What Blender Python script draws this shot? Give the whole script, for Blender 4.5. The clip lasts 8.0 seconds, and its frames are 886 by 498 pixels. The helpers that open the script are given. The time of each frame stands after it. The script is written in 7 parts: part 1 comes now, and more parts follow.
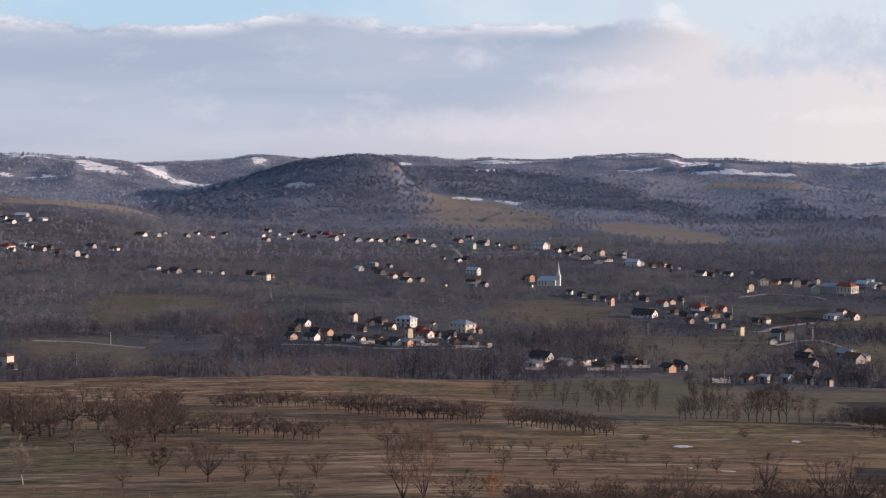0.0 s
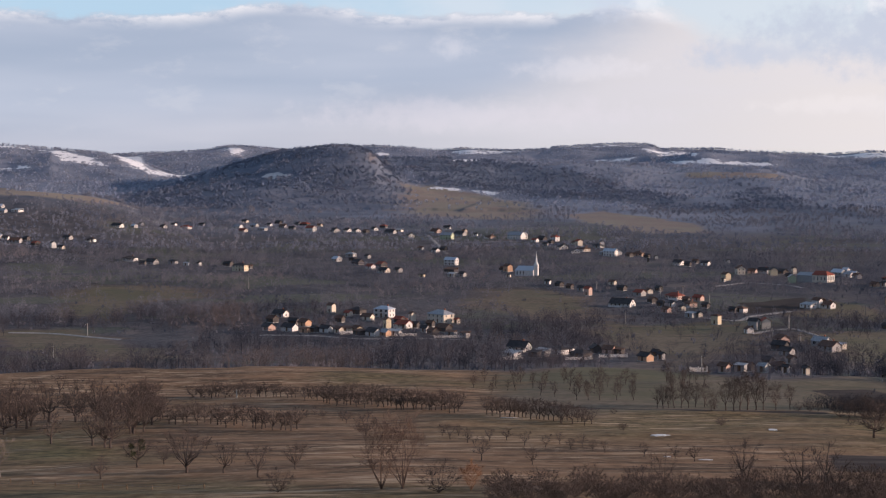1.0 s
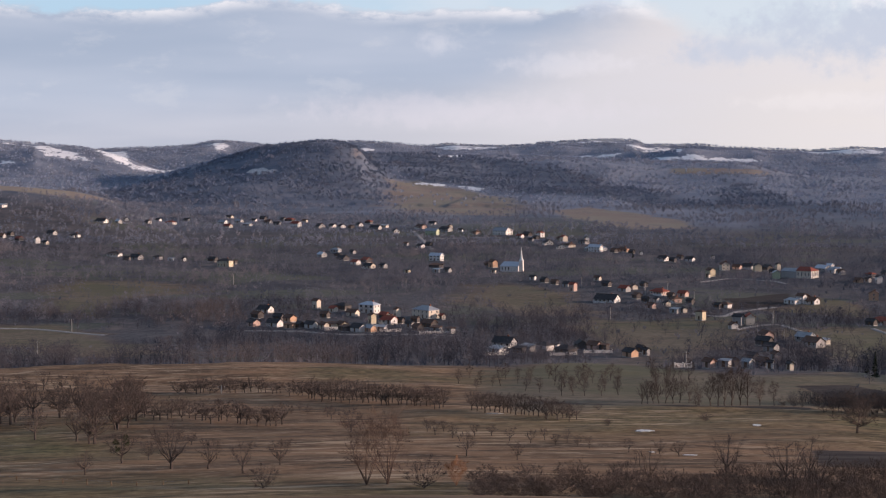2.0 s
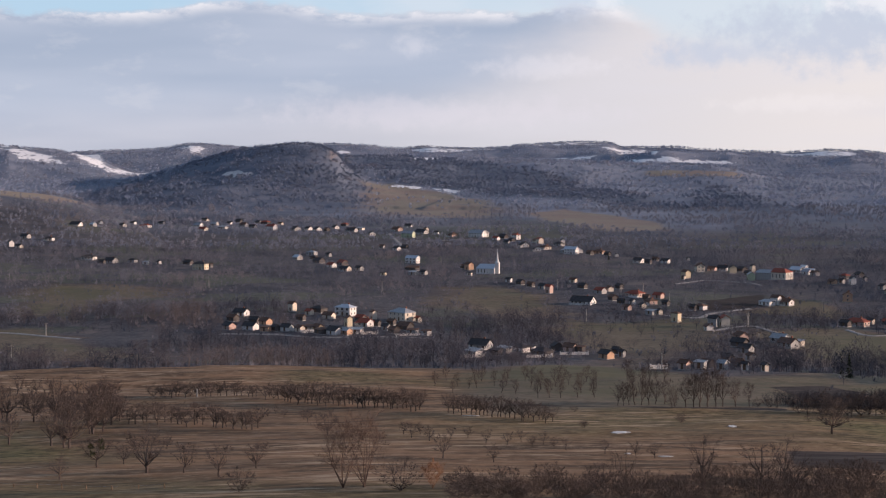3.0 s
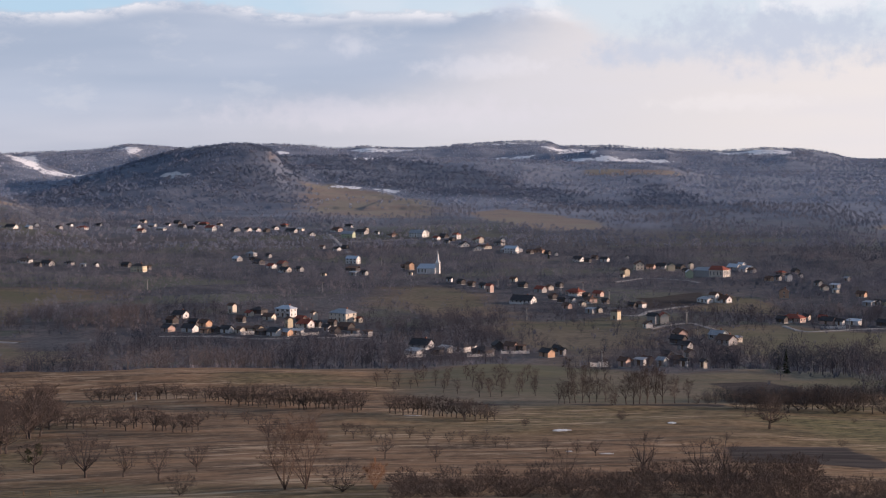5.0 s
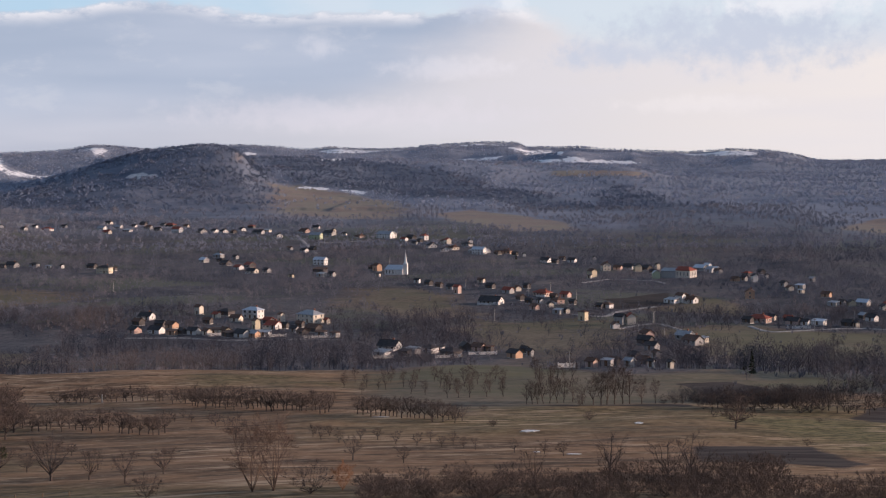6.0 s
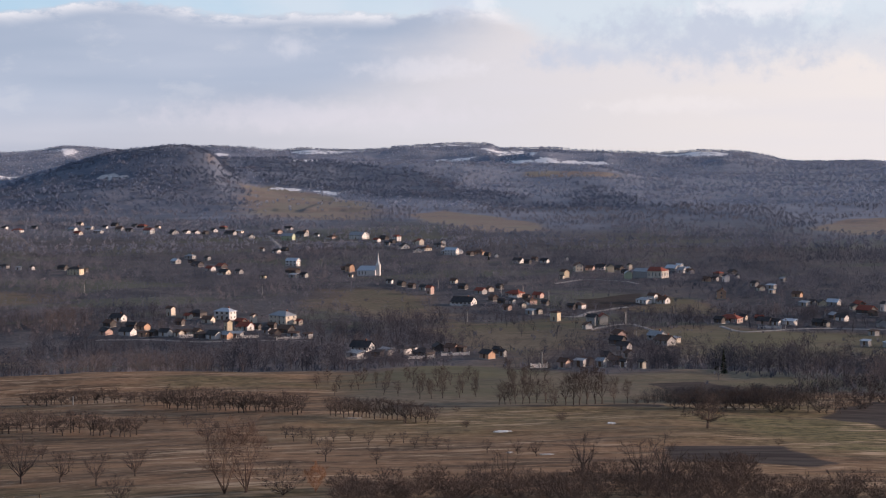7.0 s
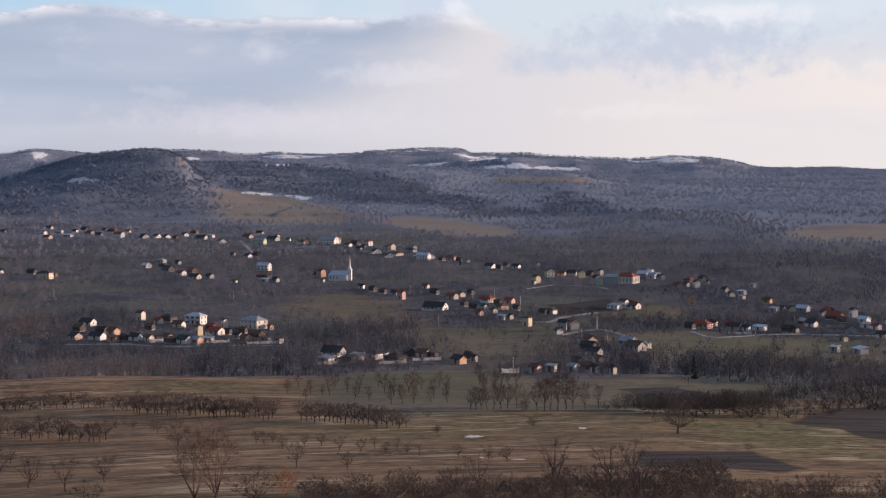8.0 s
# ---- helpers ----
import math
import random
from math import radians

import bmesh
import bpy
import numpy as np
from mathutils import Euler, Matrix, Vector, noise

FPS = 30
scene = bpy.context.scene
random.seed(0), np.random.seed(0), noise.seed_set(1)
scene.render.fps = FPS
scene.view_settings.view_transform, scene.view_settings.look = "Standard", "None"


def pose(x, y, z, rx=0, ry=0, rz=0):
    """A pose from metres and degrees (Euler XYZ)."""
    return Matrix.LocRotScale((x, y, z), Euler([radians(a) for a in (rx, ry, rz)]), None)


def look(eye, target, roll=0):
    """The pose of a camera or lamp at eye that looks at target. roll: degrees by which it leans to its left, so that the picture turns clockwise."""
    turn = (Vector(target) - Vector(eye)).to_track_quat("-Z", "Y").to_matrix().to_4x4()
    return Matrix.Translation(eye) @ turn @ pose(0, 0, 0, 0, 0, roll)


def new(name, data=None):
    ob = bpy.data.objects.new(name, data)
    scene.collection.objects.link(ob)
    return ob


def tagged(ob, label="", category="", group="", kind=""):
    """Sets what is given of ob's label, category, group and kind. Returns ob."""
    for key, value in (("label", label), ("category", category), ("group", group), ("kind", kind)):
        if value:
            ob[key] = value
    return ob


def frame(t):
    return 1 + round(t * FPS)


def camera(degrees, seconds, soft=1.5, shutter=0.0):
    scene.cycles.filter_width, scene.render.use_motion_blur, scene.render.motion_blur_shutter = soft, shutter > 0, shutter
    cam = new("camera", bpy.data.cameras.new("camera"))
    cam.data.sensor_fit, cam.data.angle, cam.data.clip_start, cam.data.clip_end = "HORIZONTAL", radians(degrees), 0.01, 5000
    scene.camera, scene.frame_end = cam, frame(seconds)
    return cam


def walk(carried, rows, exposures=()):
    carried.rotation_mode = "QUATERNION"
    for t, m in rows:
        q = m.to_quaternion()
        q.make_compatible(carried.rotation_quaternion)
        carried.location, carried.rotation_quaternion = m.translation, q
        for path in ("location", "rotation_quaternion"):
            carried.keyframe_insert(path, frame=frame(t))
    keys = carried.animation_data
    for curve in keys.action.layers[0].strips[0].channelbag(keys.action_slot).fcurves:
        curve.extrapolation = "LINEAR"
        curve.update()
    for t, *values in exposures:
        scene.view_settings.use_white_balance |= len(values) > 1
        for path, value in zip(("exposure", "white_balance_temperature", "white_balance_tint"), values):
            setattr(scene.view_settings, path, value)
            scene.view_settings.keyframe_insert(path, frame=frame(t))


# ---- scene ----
cam = camera(36.0, 8.0, soft=1.15)
EYE = 100.0
# seconds, turn, pitch, lean (degrees): the camera stands on a hillside and pans to its right
ROWS = [
    (0.0, 0.000, -2.600, 0.000),
    (0.5, -0.541, -2.628, -0.020),
    (1.0, -0.939, -3.016, 0.142),
    (1.5, -1.193, -3.234, 0.135),
    (3.0, -2.571, -3.096, 0.143),
    (3.5, -3.141, -3.261, 0.329),
    (4.0, -3.870, -3.029, 0.383),
    (4.5, -4.433, -3.114, 0.430),
    (6.0, -6.453, -3.077, 0.437),
    (6.5, -6.947, -3.238, 0.491),
    (7.0, -7.607, -3.052, 0.463),
    (7.5, -8.348, -2.864, 0.200),
    (8.0, -8.784, -2.847, 0.216),
]
walk(cam, [(t, pose(0.04, -0.03, EYE, 90 + pitch, lean, turn)) for t, turn, pitch, lean in ROWS],
     exposures=[(0.0, 0.18, 6050.0, 10.0), (8.0, 0.18, 6050.0, 10.0)])


# ---- node helpers ----
class Nodes:
    """Short writing for node trees."""

    def __init__(self, tree):
        self.tree = tree

    def put(self, value, socket):
        if isinstance(value, bpy.types.NodeSocket):
            self.tree.links.new(value, socket)
        elif value is not None:
            if socket.type == "RGBA" and len(value) == 3:
                value = (*value, 1.0)
            socket.default_value = value

    def math(self, op, a, b=None, c=None, clamp=False):
        n = self.tree.nodes.new("ShaderNodeMath")
        n.operation, n.use_clamp = op, clamp
        for i, v in enumerate((a, b, c)):
            self.put(v, n.inputs[i])
        return n.outputs[0]

    def ramp(self, value, lo, hi, to_lo=0.0, to_hi=1.0, smooth=True):
        n = self.tree.nodes.new("ShaderNodeMapRange")
        n.interpolation_type = "SMOOTHSTEP" if smooth else "LINEAR"
        for i, v in enumerate((value, lo, hi, to_lo, to_hi)):
            self.put(v, n.inputs[i])
        return n.outputs[0]

    def mix(self, fac, a, b):
        n = self.tree.nodes.new("ShaderNodeMix")
        n.data_type = "RGBA"
        self.put(fac, n.inputs[0])
        self.put(a, n.inputs[6])
        self.put(b, n.inputs[7])
        return n.outputs[2]

    def noise(self, vector, scale, detail=4.0, rough=0.55, out=0):
        n = self.tree.nodes.new("ShaderNodeTexNoise")
        self.put(vector, n.inputs["Vector"])
        n.inputs["Scale"].default_value = scale
        n.inputs["Detail"].default_value = detail
        n.inputs["Roughness"].default_value = rough
        return n.outputs[out]

    def mapping(self, vector, scale=(1, 1, 1), turn=(0, 0, 0), shift=(0, 0, 0)):
        n = self.tree.nodes.new("ShaderNodeMapping")
        self.put(vector, n.inputs[0])
        n.inputs["Location"].default_value = shift
        n.inputs["Rotation"].default_value = [radians(a) for a in turn]
        n.inputs["Scale"].default_value = scale
        return n.outputs[0]

    def attribute(self, name):
        n = self.tree.nodes.new("ShaderNodeAttribute")
        n.attribute_name = name
        return n.outputs["Fac"]

    def coords(self, which="Object"):
        return self.tree.nodes.new("ShaderNodeTexCoord").outputs[which]

    def place(self):
        return self.tree.nodes.new("ShaderNodeNewGeometry").outputs["Position"]

    def chance(self, island=False):
        if island:
            return self.tree.nodes.new("ShaderNodeNewGeometry").outputs["Random Per Island"]
        return self.tree.nodes.new("ShaderNodeObjectInfo").outputs["Random"]


# ---- world: sunset sky with a long cloud bank ----
SUN_AZ, SUN_EL = 96.0, 10.5  # degrees to the right of the first view, and above the horizon

world = bpy.data.worlds.new("evening_sky")
scene.world = world
world.use_nodes = True
wt = world.node_tree
wt.nodes.clear()
N = Nodes(wt)
way = N.coords("Generated")
sep = wt.nodes.new("ShaderNodeSeparateXYZ")
wt.links.new(way, sep.inputs[0])
az = N.math("DEGREES", N.math("ARCTAN2", sep.outputs[0], sep.outputs[1]))
el = N.math("DEGREES", N.math("ARCSINE", sep.outputs[2]))
flat = wt.nodes.new("ShaderNodeCombineXYZ")
N.put(N.math("MULTIPLY", az, 0.10), flat.inputs[0])
N.put(N.math("MULTIPLY", el, 0.22), flat.inputs[1])
cl = flat.outputs[0]
n_big = N.noise(cl, 0.9, 5.0, 0.55)
n_mid = N.noise(N.mapping(cl, shift=(7.3, 2.1, 0)), 2.8, 7.0, 0.62)
n_fine = N.noise(N.mapping(cl, scale=(2.2, 1.0, 1), shift=(3.1, 5.7, 0)), 5.5, 6.0, 0.6)
n_soft = N.noise(N.mapping(cl, scale=(0.5, 1.6, 1), shift=(1.7, 9.4, 0)), 1.1, 3.0, 0.5)
sky = wt.nodes.new("ShaderNodeTexSky")
sky.sky_type, sky.sun_disc = "NISHITA", False
sky.sun_elevation, sky.sun_rotation = radians(SUN_EL), radians(SUN_AZ)
sky.air_density, sky.dust_density = 1.0, 1.5
clear = N.mix(1.0, sky.outputs[0], (0.10, 0.10, 0.10))
clear.node.blend_type = "MULTIPLY"
# upper edge of the bank, ragged; its lower side fades into pale mist


def hump(at, width):
    """1 at a bearing, falling to 0 at width degrees to either side."""
    return N.ramp(N.math("ABSOLUTE", N.math("SUBTRACT", az, at)), 0.0, width, 1.0, 0.0)


def puff(at, high, wide, tall, soft=0.75):
    """A cloud of its own round a bearing and a height, with a ragged rim."""
    dx = N.math("DIVIDE", N.math("ADD", N.math("SUBTRACT", az, at), N.math("MULTIPLY", N.math("SUBTRACT", n_fine, 0.5), wide * 3.6)), wide)
    dy = N.math("DIVIDE", N.math("ADD", N.math("SUBTRACT", el, high), N.math("MULTIPLY", N.math("SUBTRACT", N.noise(N.mapping(cl, scale=(2.2, 1.0, 1), shift=(8.8, 1.2, 0)), 4.0, 6.0, 0.6), 0.5), tall * 3.6)), tall)
    d = N.math("SQRT", N.math("ADD", N.math("MULTIPLY", dx, dx), N.math("MULTIPLY", dy, dy)))
    return N.ramp(d, 1.0 - soft, 1.0 + soft, 1.0, 0.0)


ragged = N.math("MULTIPLY", N.math("SUBTRACT", n_mid, 0.5), 2.2)
rolling = N.math("MULTIPLY", N.math("SUBTRACT", n_big, 0.5), 1.4)
edge = N.math("ADD", ragged, rolling)
top_at = N.math("ADD", N.math("ADD", 6.75, N.math("MULTIPLY", hump(-5.5, 4.5), 0.55)), N.math("MULTIPLY", hump(8.2, 2.6), 0.45))
top_at = N.math("ADD", top_at, N.math("ADD", N.math("MULTIPLY", edge, 0.75), N.math("MULTIPLY", N.ramp(az, 10.0, 13.0), -0.3)))
below = N.math("SUBTRACT", top_at, el)
under_top = N.ramp(below, -0.12, N.ramp(az, 9.0, 14.0, 0.22, 2.2))
rim = N.math("MULTIPLY", under_top, N.ramp(below, 0.1, 0.75, 1.0, 0.0))
rim = N.math("MULTIPLY", rim, N.math("MULTIPLY", N.ramp(n_mid, 0.40, 0.60), N.ramp(az, 10.0, 13.0, 1.0, 0.2)))
side = N.ramp(N.math("ADD", az, N.math("ADD", N.math("MULTIPLY", edge, 1.8), N.math("MULTIPLY", el, -1.3))), -3.5, 3.5, 1.0, 0.0)
low = N.ramp(N.math("ADD", N.math("ADD", el, N.math("MULTIPLY", az, -0.06)), N.math("MULTIPLY", edge, 0.35)), 1.6, 4.3)
dense = N.math("MULTIPLY", under_top, N.math("MULTIPLY", side, low))
warm = N.ramp(az, -14.0, 30.0)
mist = N.mix(warm, (0.46, 0.46, 0.515), (0.83, 0.725, 0.655))
mist = N.mix(N.ramp(n_soft, 0.35, 0.7, 0.0, 0.5), mist, (0.70, 0.645, 0.655))
grey = N.mix(N.ramp(n_soft, 0.3, 0.7), (0.375, 0.415, 0.50), (0.475, 0.495, 0.565))
grey = N.mix(N.ramp(n_mid, 0.52, 0.68, 0.0, 0.35), grey, (0.62, 0.60, 0.62))
cover = N.mix(dense, mist, grey)
cover = N.mix(N.math("MULTIPLY", rim, 0.8), cover, (0.90, 0.83, 0.80))
haze_high = N.mix(N.ramp(az, -8.0, 14.0), (0.50, 0.65, 0.78), (0.73, 0.755, 0.79))
haze_high = N.mix(N.ramp(n_big, 0.42, 0.62, 0.0, 0.6), haze_high, (0.76, 0.77, 0.81))
high = N.mix(0.80, clear, haze_high)
whole = N.mix(under_top, high, cover)
# single clouds: a broad soft one, small grey ones, and lit puffs
for at, high_at, wide, tall, much, tone in (
        (19.0, 5.6, 4.4, 1.1, 0.85, (0.53, 0.545, 0.61)), (13.2, 4.9, 1.7, 0.5, 0.75, (0.54, 0.555, 0.62)),
        (27.5, 5.2, 3.5, 0.9, 0.5, (0.60, 0.60, 0.64)), (20.8, 6.75, 2.4, 0.35, 0.6, (0.88, 0.82, 0.79)),
        (7.9, 7.3, 1.1, 0.6, 0.6, (0.58, 0.60, 0.67)), (9.3, 7.1, 0.6, 0.4, 0.45, (0.90, 0.83, 0.80)),
        (1.3, 5.4, 0.6, 0.35, 0.26, (0.84, 0.77, 0.77)), (6.8, 4.5, 2.2, 0.35, 0.35, (0.80, 0.73, 0.73)),
        (17.0, 2.9, 2.6, 0.3, 0.4, (0.84, 0.75, 0.71)), (2.5, 2.6, 5.5, 0.5, 0.35, (0.74, 0.66, 0.68))):
    whole = N.mix(N.math("MULTIPLY", puff(at, high_at, wide, tall), much), whole, tone)
up = N.ramp(el, 9.0, 22.0)
broken = N.mix(N.ramp(n_mid, 0.4, 0.62), clear, (0.30, 0.36, 0.47))
whole = N.mix(up, whole, broken)
behind = N.ramp(sep.outputs[1], 0.45, -0.35)
whole = N.mix(N.math("MULTIPLY", behind, N.ramp(az, 40.0, 120.0, 1.0, 0.75)), whole, (0.17, 0.21, 0.29))
bg = wt.nodes.new("ShaderNodeBackground")
wt.links.new(whole, bg.inputs[0])
bg.inputs[1].default_value = 1.0
out = wt.nodes.new("ShaderNodeOutputWorld")
wt.links.new(bg.outputs[0], out.inputs[0])

sun = new("sun", bpy.data.lights.new("sun", "SUN"))
sun.data.energy, sun.data.angle, sun.data.color = 5.0, radians(0.8), (1.0, 0.70, 0.53)
sa, se = radians(SUN_AZ), radians(SUN_EL)
sun.matrix_world = look((0, 0, 0), (-math.sin(sa) * math.cos(se), -math.cos(sa) * math.cos(se), -math.sin(se)))


# ---- materials ----
def material(name, build, rough=0.9, metal=0.0, spec=0.3):
    m = bpy.data.materials.new(name)
    m.use_nodes = True
    b = m.node_tree.nodes["Principled BSDF"]
    b.inputs["Roughness"].default_value, b.inputs["Metallic"].default_value = rough, metal
    b.inputs["Specular IOR Level"].default_value = spec
    k = Nodes(m.node_tree)
    color, height, strength = build(k)
    k.put(color, b.inputs["Base Color"])
    if height is not None:
        bump = m.node_tree.nodes.new("ShaderNodeBump")
        bump.inputs["Strength"].default_value = strength
        k.put(height, bump.inputs["Height"])
        m.node_tree.links.new(bump.outputs[0], b.inputs["Normal"])
    return m


def ground_look(k):
    p = k.place()
    fine = k.noise(p, 0.35, 6.0, 0.65)
    broad = k.noise(p, 0.012, 5.0, 0.6)
    # meadow: mown terraces, matted pale grass, terrace shade painted as dark lines, mossy green
    streak = k.noise(k.mapping(p, scale=(0.030, 0.16, 0.1), turn=(0, 0, 9)), 1.0, 7.0, 0.66)
    line = k.noise(k.mapping(p, scale=(0.085, 0.42, 0.1), turn=(0, 0, 10)), 1.0, 5.0, 0.62)
    tuft = k.noise(k.mapping(p, scale=(0.42, 0.62, 0.5), turn=(0, 0, -6)), 1.0, 6.0, 0.72)
    dry = k.mix(k.ramp(streak, 0.36, 0.62), (0.078, 0.050, 0.031), (0.262, 0.160, 0.092))
    dry = k.mix(k.ramp(tuft, 0.52, 0.66, 0.0, 0.5), dry, (0.42, 0.315, 0.215))
    dry = k.mix(k.ramp(tuft, 0.46, 0.34, 0.0, 0.55), dry, (0.048, 0.038, 0.025))
    green = k.mix(k.ramp(tuft, 0.36, 0.62), (0.048, 0.047, 0.021), (0.205, 0.170, 0.078))
    lush = k.math("ADD", k.math("MULTIPLY", k.attribute("green"), 0.6), k.ramp(broad, 0.50, 0.68, 0.0, 0.6), clamp=True)
    col = k.mix(lush, dry, green)
    highlight_area = k.ramp(k.noise(k.mapping(p, scale=(0.6, 1.4, 1.0), shift=(15, 60, 0)), 0.035, 4.0, 0.6), 0.44, 0.60)
    # pale streaks: dry grass with sunlit terrace highlights painted in
    col = k.mix(k.math("MULTIPLY", k.ramp(line, 0.51, 0.63, 0.0, 0.9), highlight_area), col, (0.46, 0.345, 0.230))
    col = k.mix(k.math("MULTIPLY", k.ramp(line, 0.45, 0.34, 0.0, 0.7), k.math("SUBTRACT", 1.0, k.math("MULTIPLY", highlight_area, 0.6))), col, (0.040, 0.034, 0.022))
    # valley: leaf litter, dark scrub floor and small grass plots between the gardens
    clump = k.noise(p, 0.03, 5.0, 0.65)
    plots = k.noise(k.mapping(p, scale=(0.7, 1.5, 1.0), turn=(0, 0, 24), shift=(40, 80, 0)), 0.010, 3.0, 0.5)
    # floor colours lean blue: haze over the valley painted in
    floor = k.mix(k.ramp(fine, 0.3, 0.7), (0.054, 0.055, 0.065), (0.130, 0.122, 0.130))
    floor = k.mix(k.ramp(clump, 0.5, 0.36, 0.0, 0.75), floor, (0.046, 0.050, 0.062))
    floor = k.mix(k.ramp(clump, 0.55, 0.68, 0.0, 0.6), floor, (0.175, 0.152, 0.145))
    floor = k.mix(k.ramp(plots, 0.54, 0.60, 0.0, 0.8), floor, k.mix(k.ramp(fine, 0.3, 0.7), (0.072, 0.084, 0.068), (0.140, 0.142, 0.112)))
    pasture = k.mix(k.ramp(fine, 0.3, 0.7), (0.100, 0.088, 0.066), (0.190, 0.162, 0.122))
    pasture = k.mix(k.ramp(broad, 0.42, 0.6, 0.0, 0.8), pasture, (0.105, 0.108, 0.066))
    pasture = k.mix(k.ramp(streak, 0.42, 0.34, 0.0, 0.6), pasture, (0.062, 0.054, 0.042))
    col = k.mix(k.math("MULTIPLY", k.attribute("clearing"), 0.9), col, pasture)
    col = k.mix(k.attribute("wood"), col, floor)
    # hills under leafless woods: pale blue haze painted into the colour
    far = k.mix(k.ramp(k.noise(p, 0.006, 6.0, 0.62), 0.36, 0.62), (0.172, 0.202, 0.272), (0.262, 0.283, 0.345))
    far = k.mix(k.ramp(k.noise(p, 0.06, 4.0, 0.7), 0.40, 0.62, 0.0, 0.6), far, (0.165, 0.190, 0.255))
    # dense woods: darker blue, with the round hill's shade painted in
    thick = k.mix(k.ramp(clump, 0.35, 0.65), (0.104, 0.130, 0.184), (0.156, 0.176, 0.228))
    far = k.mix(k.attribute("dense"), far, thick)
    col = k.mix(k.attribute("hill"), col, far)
    # reddish grass tone also paints the round hill's sunlit flank
    grass = k.mix(k.ramp(fine, 0.3, 0.7), (0.205, 0.168, 0.155), (0.285, 0.228, 0.198))
    grass = k.mix(k.ramp(broad, 0.42, 0.58), grass, (0.255, 0.228, 0.188))
    grass = k.mix(k.ramp(clump, 0.44, 0.34, 0.0, 0.65), grass, (0.155, 0.150, 0.165))
    col = k.mix(k.ramp(k.math("ADD", k.attribute("open"), k.math("MULTIPLY", k.math("SUBTRACT", clump, 0.5), 1.5)), 0.12, 0.88), col, grass)
    soil = k.mix(k.ramp(line, 0.4, 0.62), (0.028, 0.022, 0.022), (0.062, 0.050, 0.046))
    col = k.mix(k.ramp(k.math("ADD", k.attribute("soil"), k.math("MULTIPLY", k.math("SUBTRACT", fine, 0.5), 0.4)), 0.4, 0.6), col, soil)
    rock = k.mix(k.ramp(fine, 0.3, 0.7), (0.36, 0.37, 0.39), (0.66, 0.66, 0.67))
    col = k.mix(k.ramp(k.math("ADD", k.attribute("rock"), k.math("MULTIPLY", k.math("SUBTRACT", k.noise(p, 0.05, 5.0, 0.7), 0.5), 2.4)), 0.55, 0.72), col, rock)
    drift = k.noise(k.mapping(p, scale=(1.0, 0.45, 1.0), turn=(0, 0, 25)), 0.045, 7.0, 0.7)
    held = k.math("ADD", k.math("MULTIPLY", k.attribute("snow"), 0.60), k.math("MULTIPLY", k.math("SUBTRACT", drift, 0.5), 3.6))
    held = k.math("MULTIPLY", k.ramp(held, 0.30, 0.42), k.ramp(k.attribute("snow"), 0.02, 0.2))
    col = k.mix(held, col, (0.80, 0.82, 0.86))
    canopy = k.math("MULTIPLY", k.math("MULTIPLY", k.noise(p, 0.09, 4.0, 0.6), 14.0), k.attribute("hill"))
    return col, k.math("ADD", canopy, k.math("ADD", fine, k.math("MULTIPLY", tuft, 1.5))), 0.5


def bark_look(a, b, warm=None, dark=None):
    def build(k):
        p = k.place()
        if warm:
            c = k.mix(k.ramp(k.math("ADD", k.math("MULTIPLY", k.noise(p, 0.05, 3.0, 0.6), 0.88), k.math("MULTIPLY", k.chance(True), 0.12)), 0.3, 0.7), a, b)
            c = k.mix(k.ramp(k.noise(p, 0.013, 4.0, 0.6), 0.52, 0.66, 0.0, 0.75), c, warm)
            # dark: shadow patches among the trees painted in by noise
            return k.mix(k.ramp(k.noise(k.mapping(p, shift=(310, 90, 0)), 0.016, 4.0, 0.6), 0.48, 0.36, 0.0, 0.8), c, dark), None, 0
        n = k.noise(p, 0.05, 3.0, 0.6)
        return k.mix(k.ramp(k.math("ADD", k.math("MULTIPLY", n, 0.6), k.math("MULTIPLY", k.chance(True), 0.4)), 0.25, 0.75), a, b), None, 0
    return build


def bark_single(a, b):
    def build(k):
        n = k.noise(k.coords(), 3.0, 4.0, 0.6)
        c = k.mix(k.ramp(n, 0.3, 0.7), a, b)
        return k.mix(k.math("MULTIPLY", k.chance(), 0.35), c, b), n, 0.4
    return build


def plaster_look(col, stain=0.25):
    dark = tuple(c * 0.62 for c in col)

    def build(k):
        p = k.coords()
        n = k.noise(k.mapping(p, scale=(1, 1, 0.35)), 0.9, 6.0, 0.65)
        f = k.noise(p, 6.0, 4.0, 0.6)
        c = k.mix(k.ramp(n, 0.45, 0.75, 0.0, stain * 2), col, dark)
        return k.mix(k.ramp(f, 0.3, 0.7, 0.0, 0.12), c, dark), f, 0.25
    return build


def tile_look(a, b):
    def build(k):
        p = k.coords()
        w = k.tree.nodes.new("ShaderNodeTexWave")
        w.bands_direction = "Z"
        w.inputs["Scale"].default_value, w.inputs["Distortion"].default_value = 3.2, 0.6
        k.put(p, w.inputs["Vector"])
        n = k.noise(p, 0.8, 5.0, 0.7)
        c = k.mix(k.ramp(n, 0.35, 0.7), a, b)
        c = k.mix(k.math("MULTIPLY", k.chance(), 0.4), c, a)
        return k.mix(k.ramp(w.outputs["Fac"], 0.2, 0.0, 0.0, 0.5), c, tuple(x * 0.5 for x in a)), w.outputs["Fac"], 0.5
    return build


def plain_look(a, b, scale=1.5):
    def build(k):
        n = k.noise(k.coords(), scale, 5.0, 0.65)
        return k.mix(k.ramp(n, 0.35, 0.68), a, b), n, 0.2
    return build


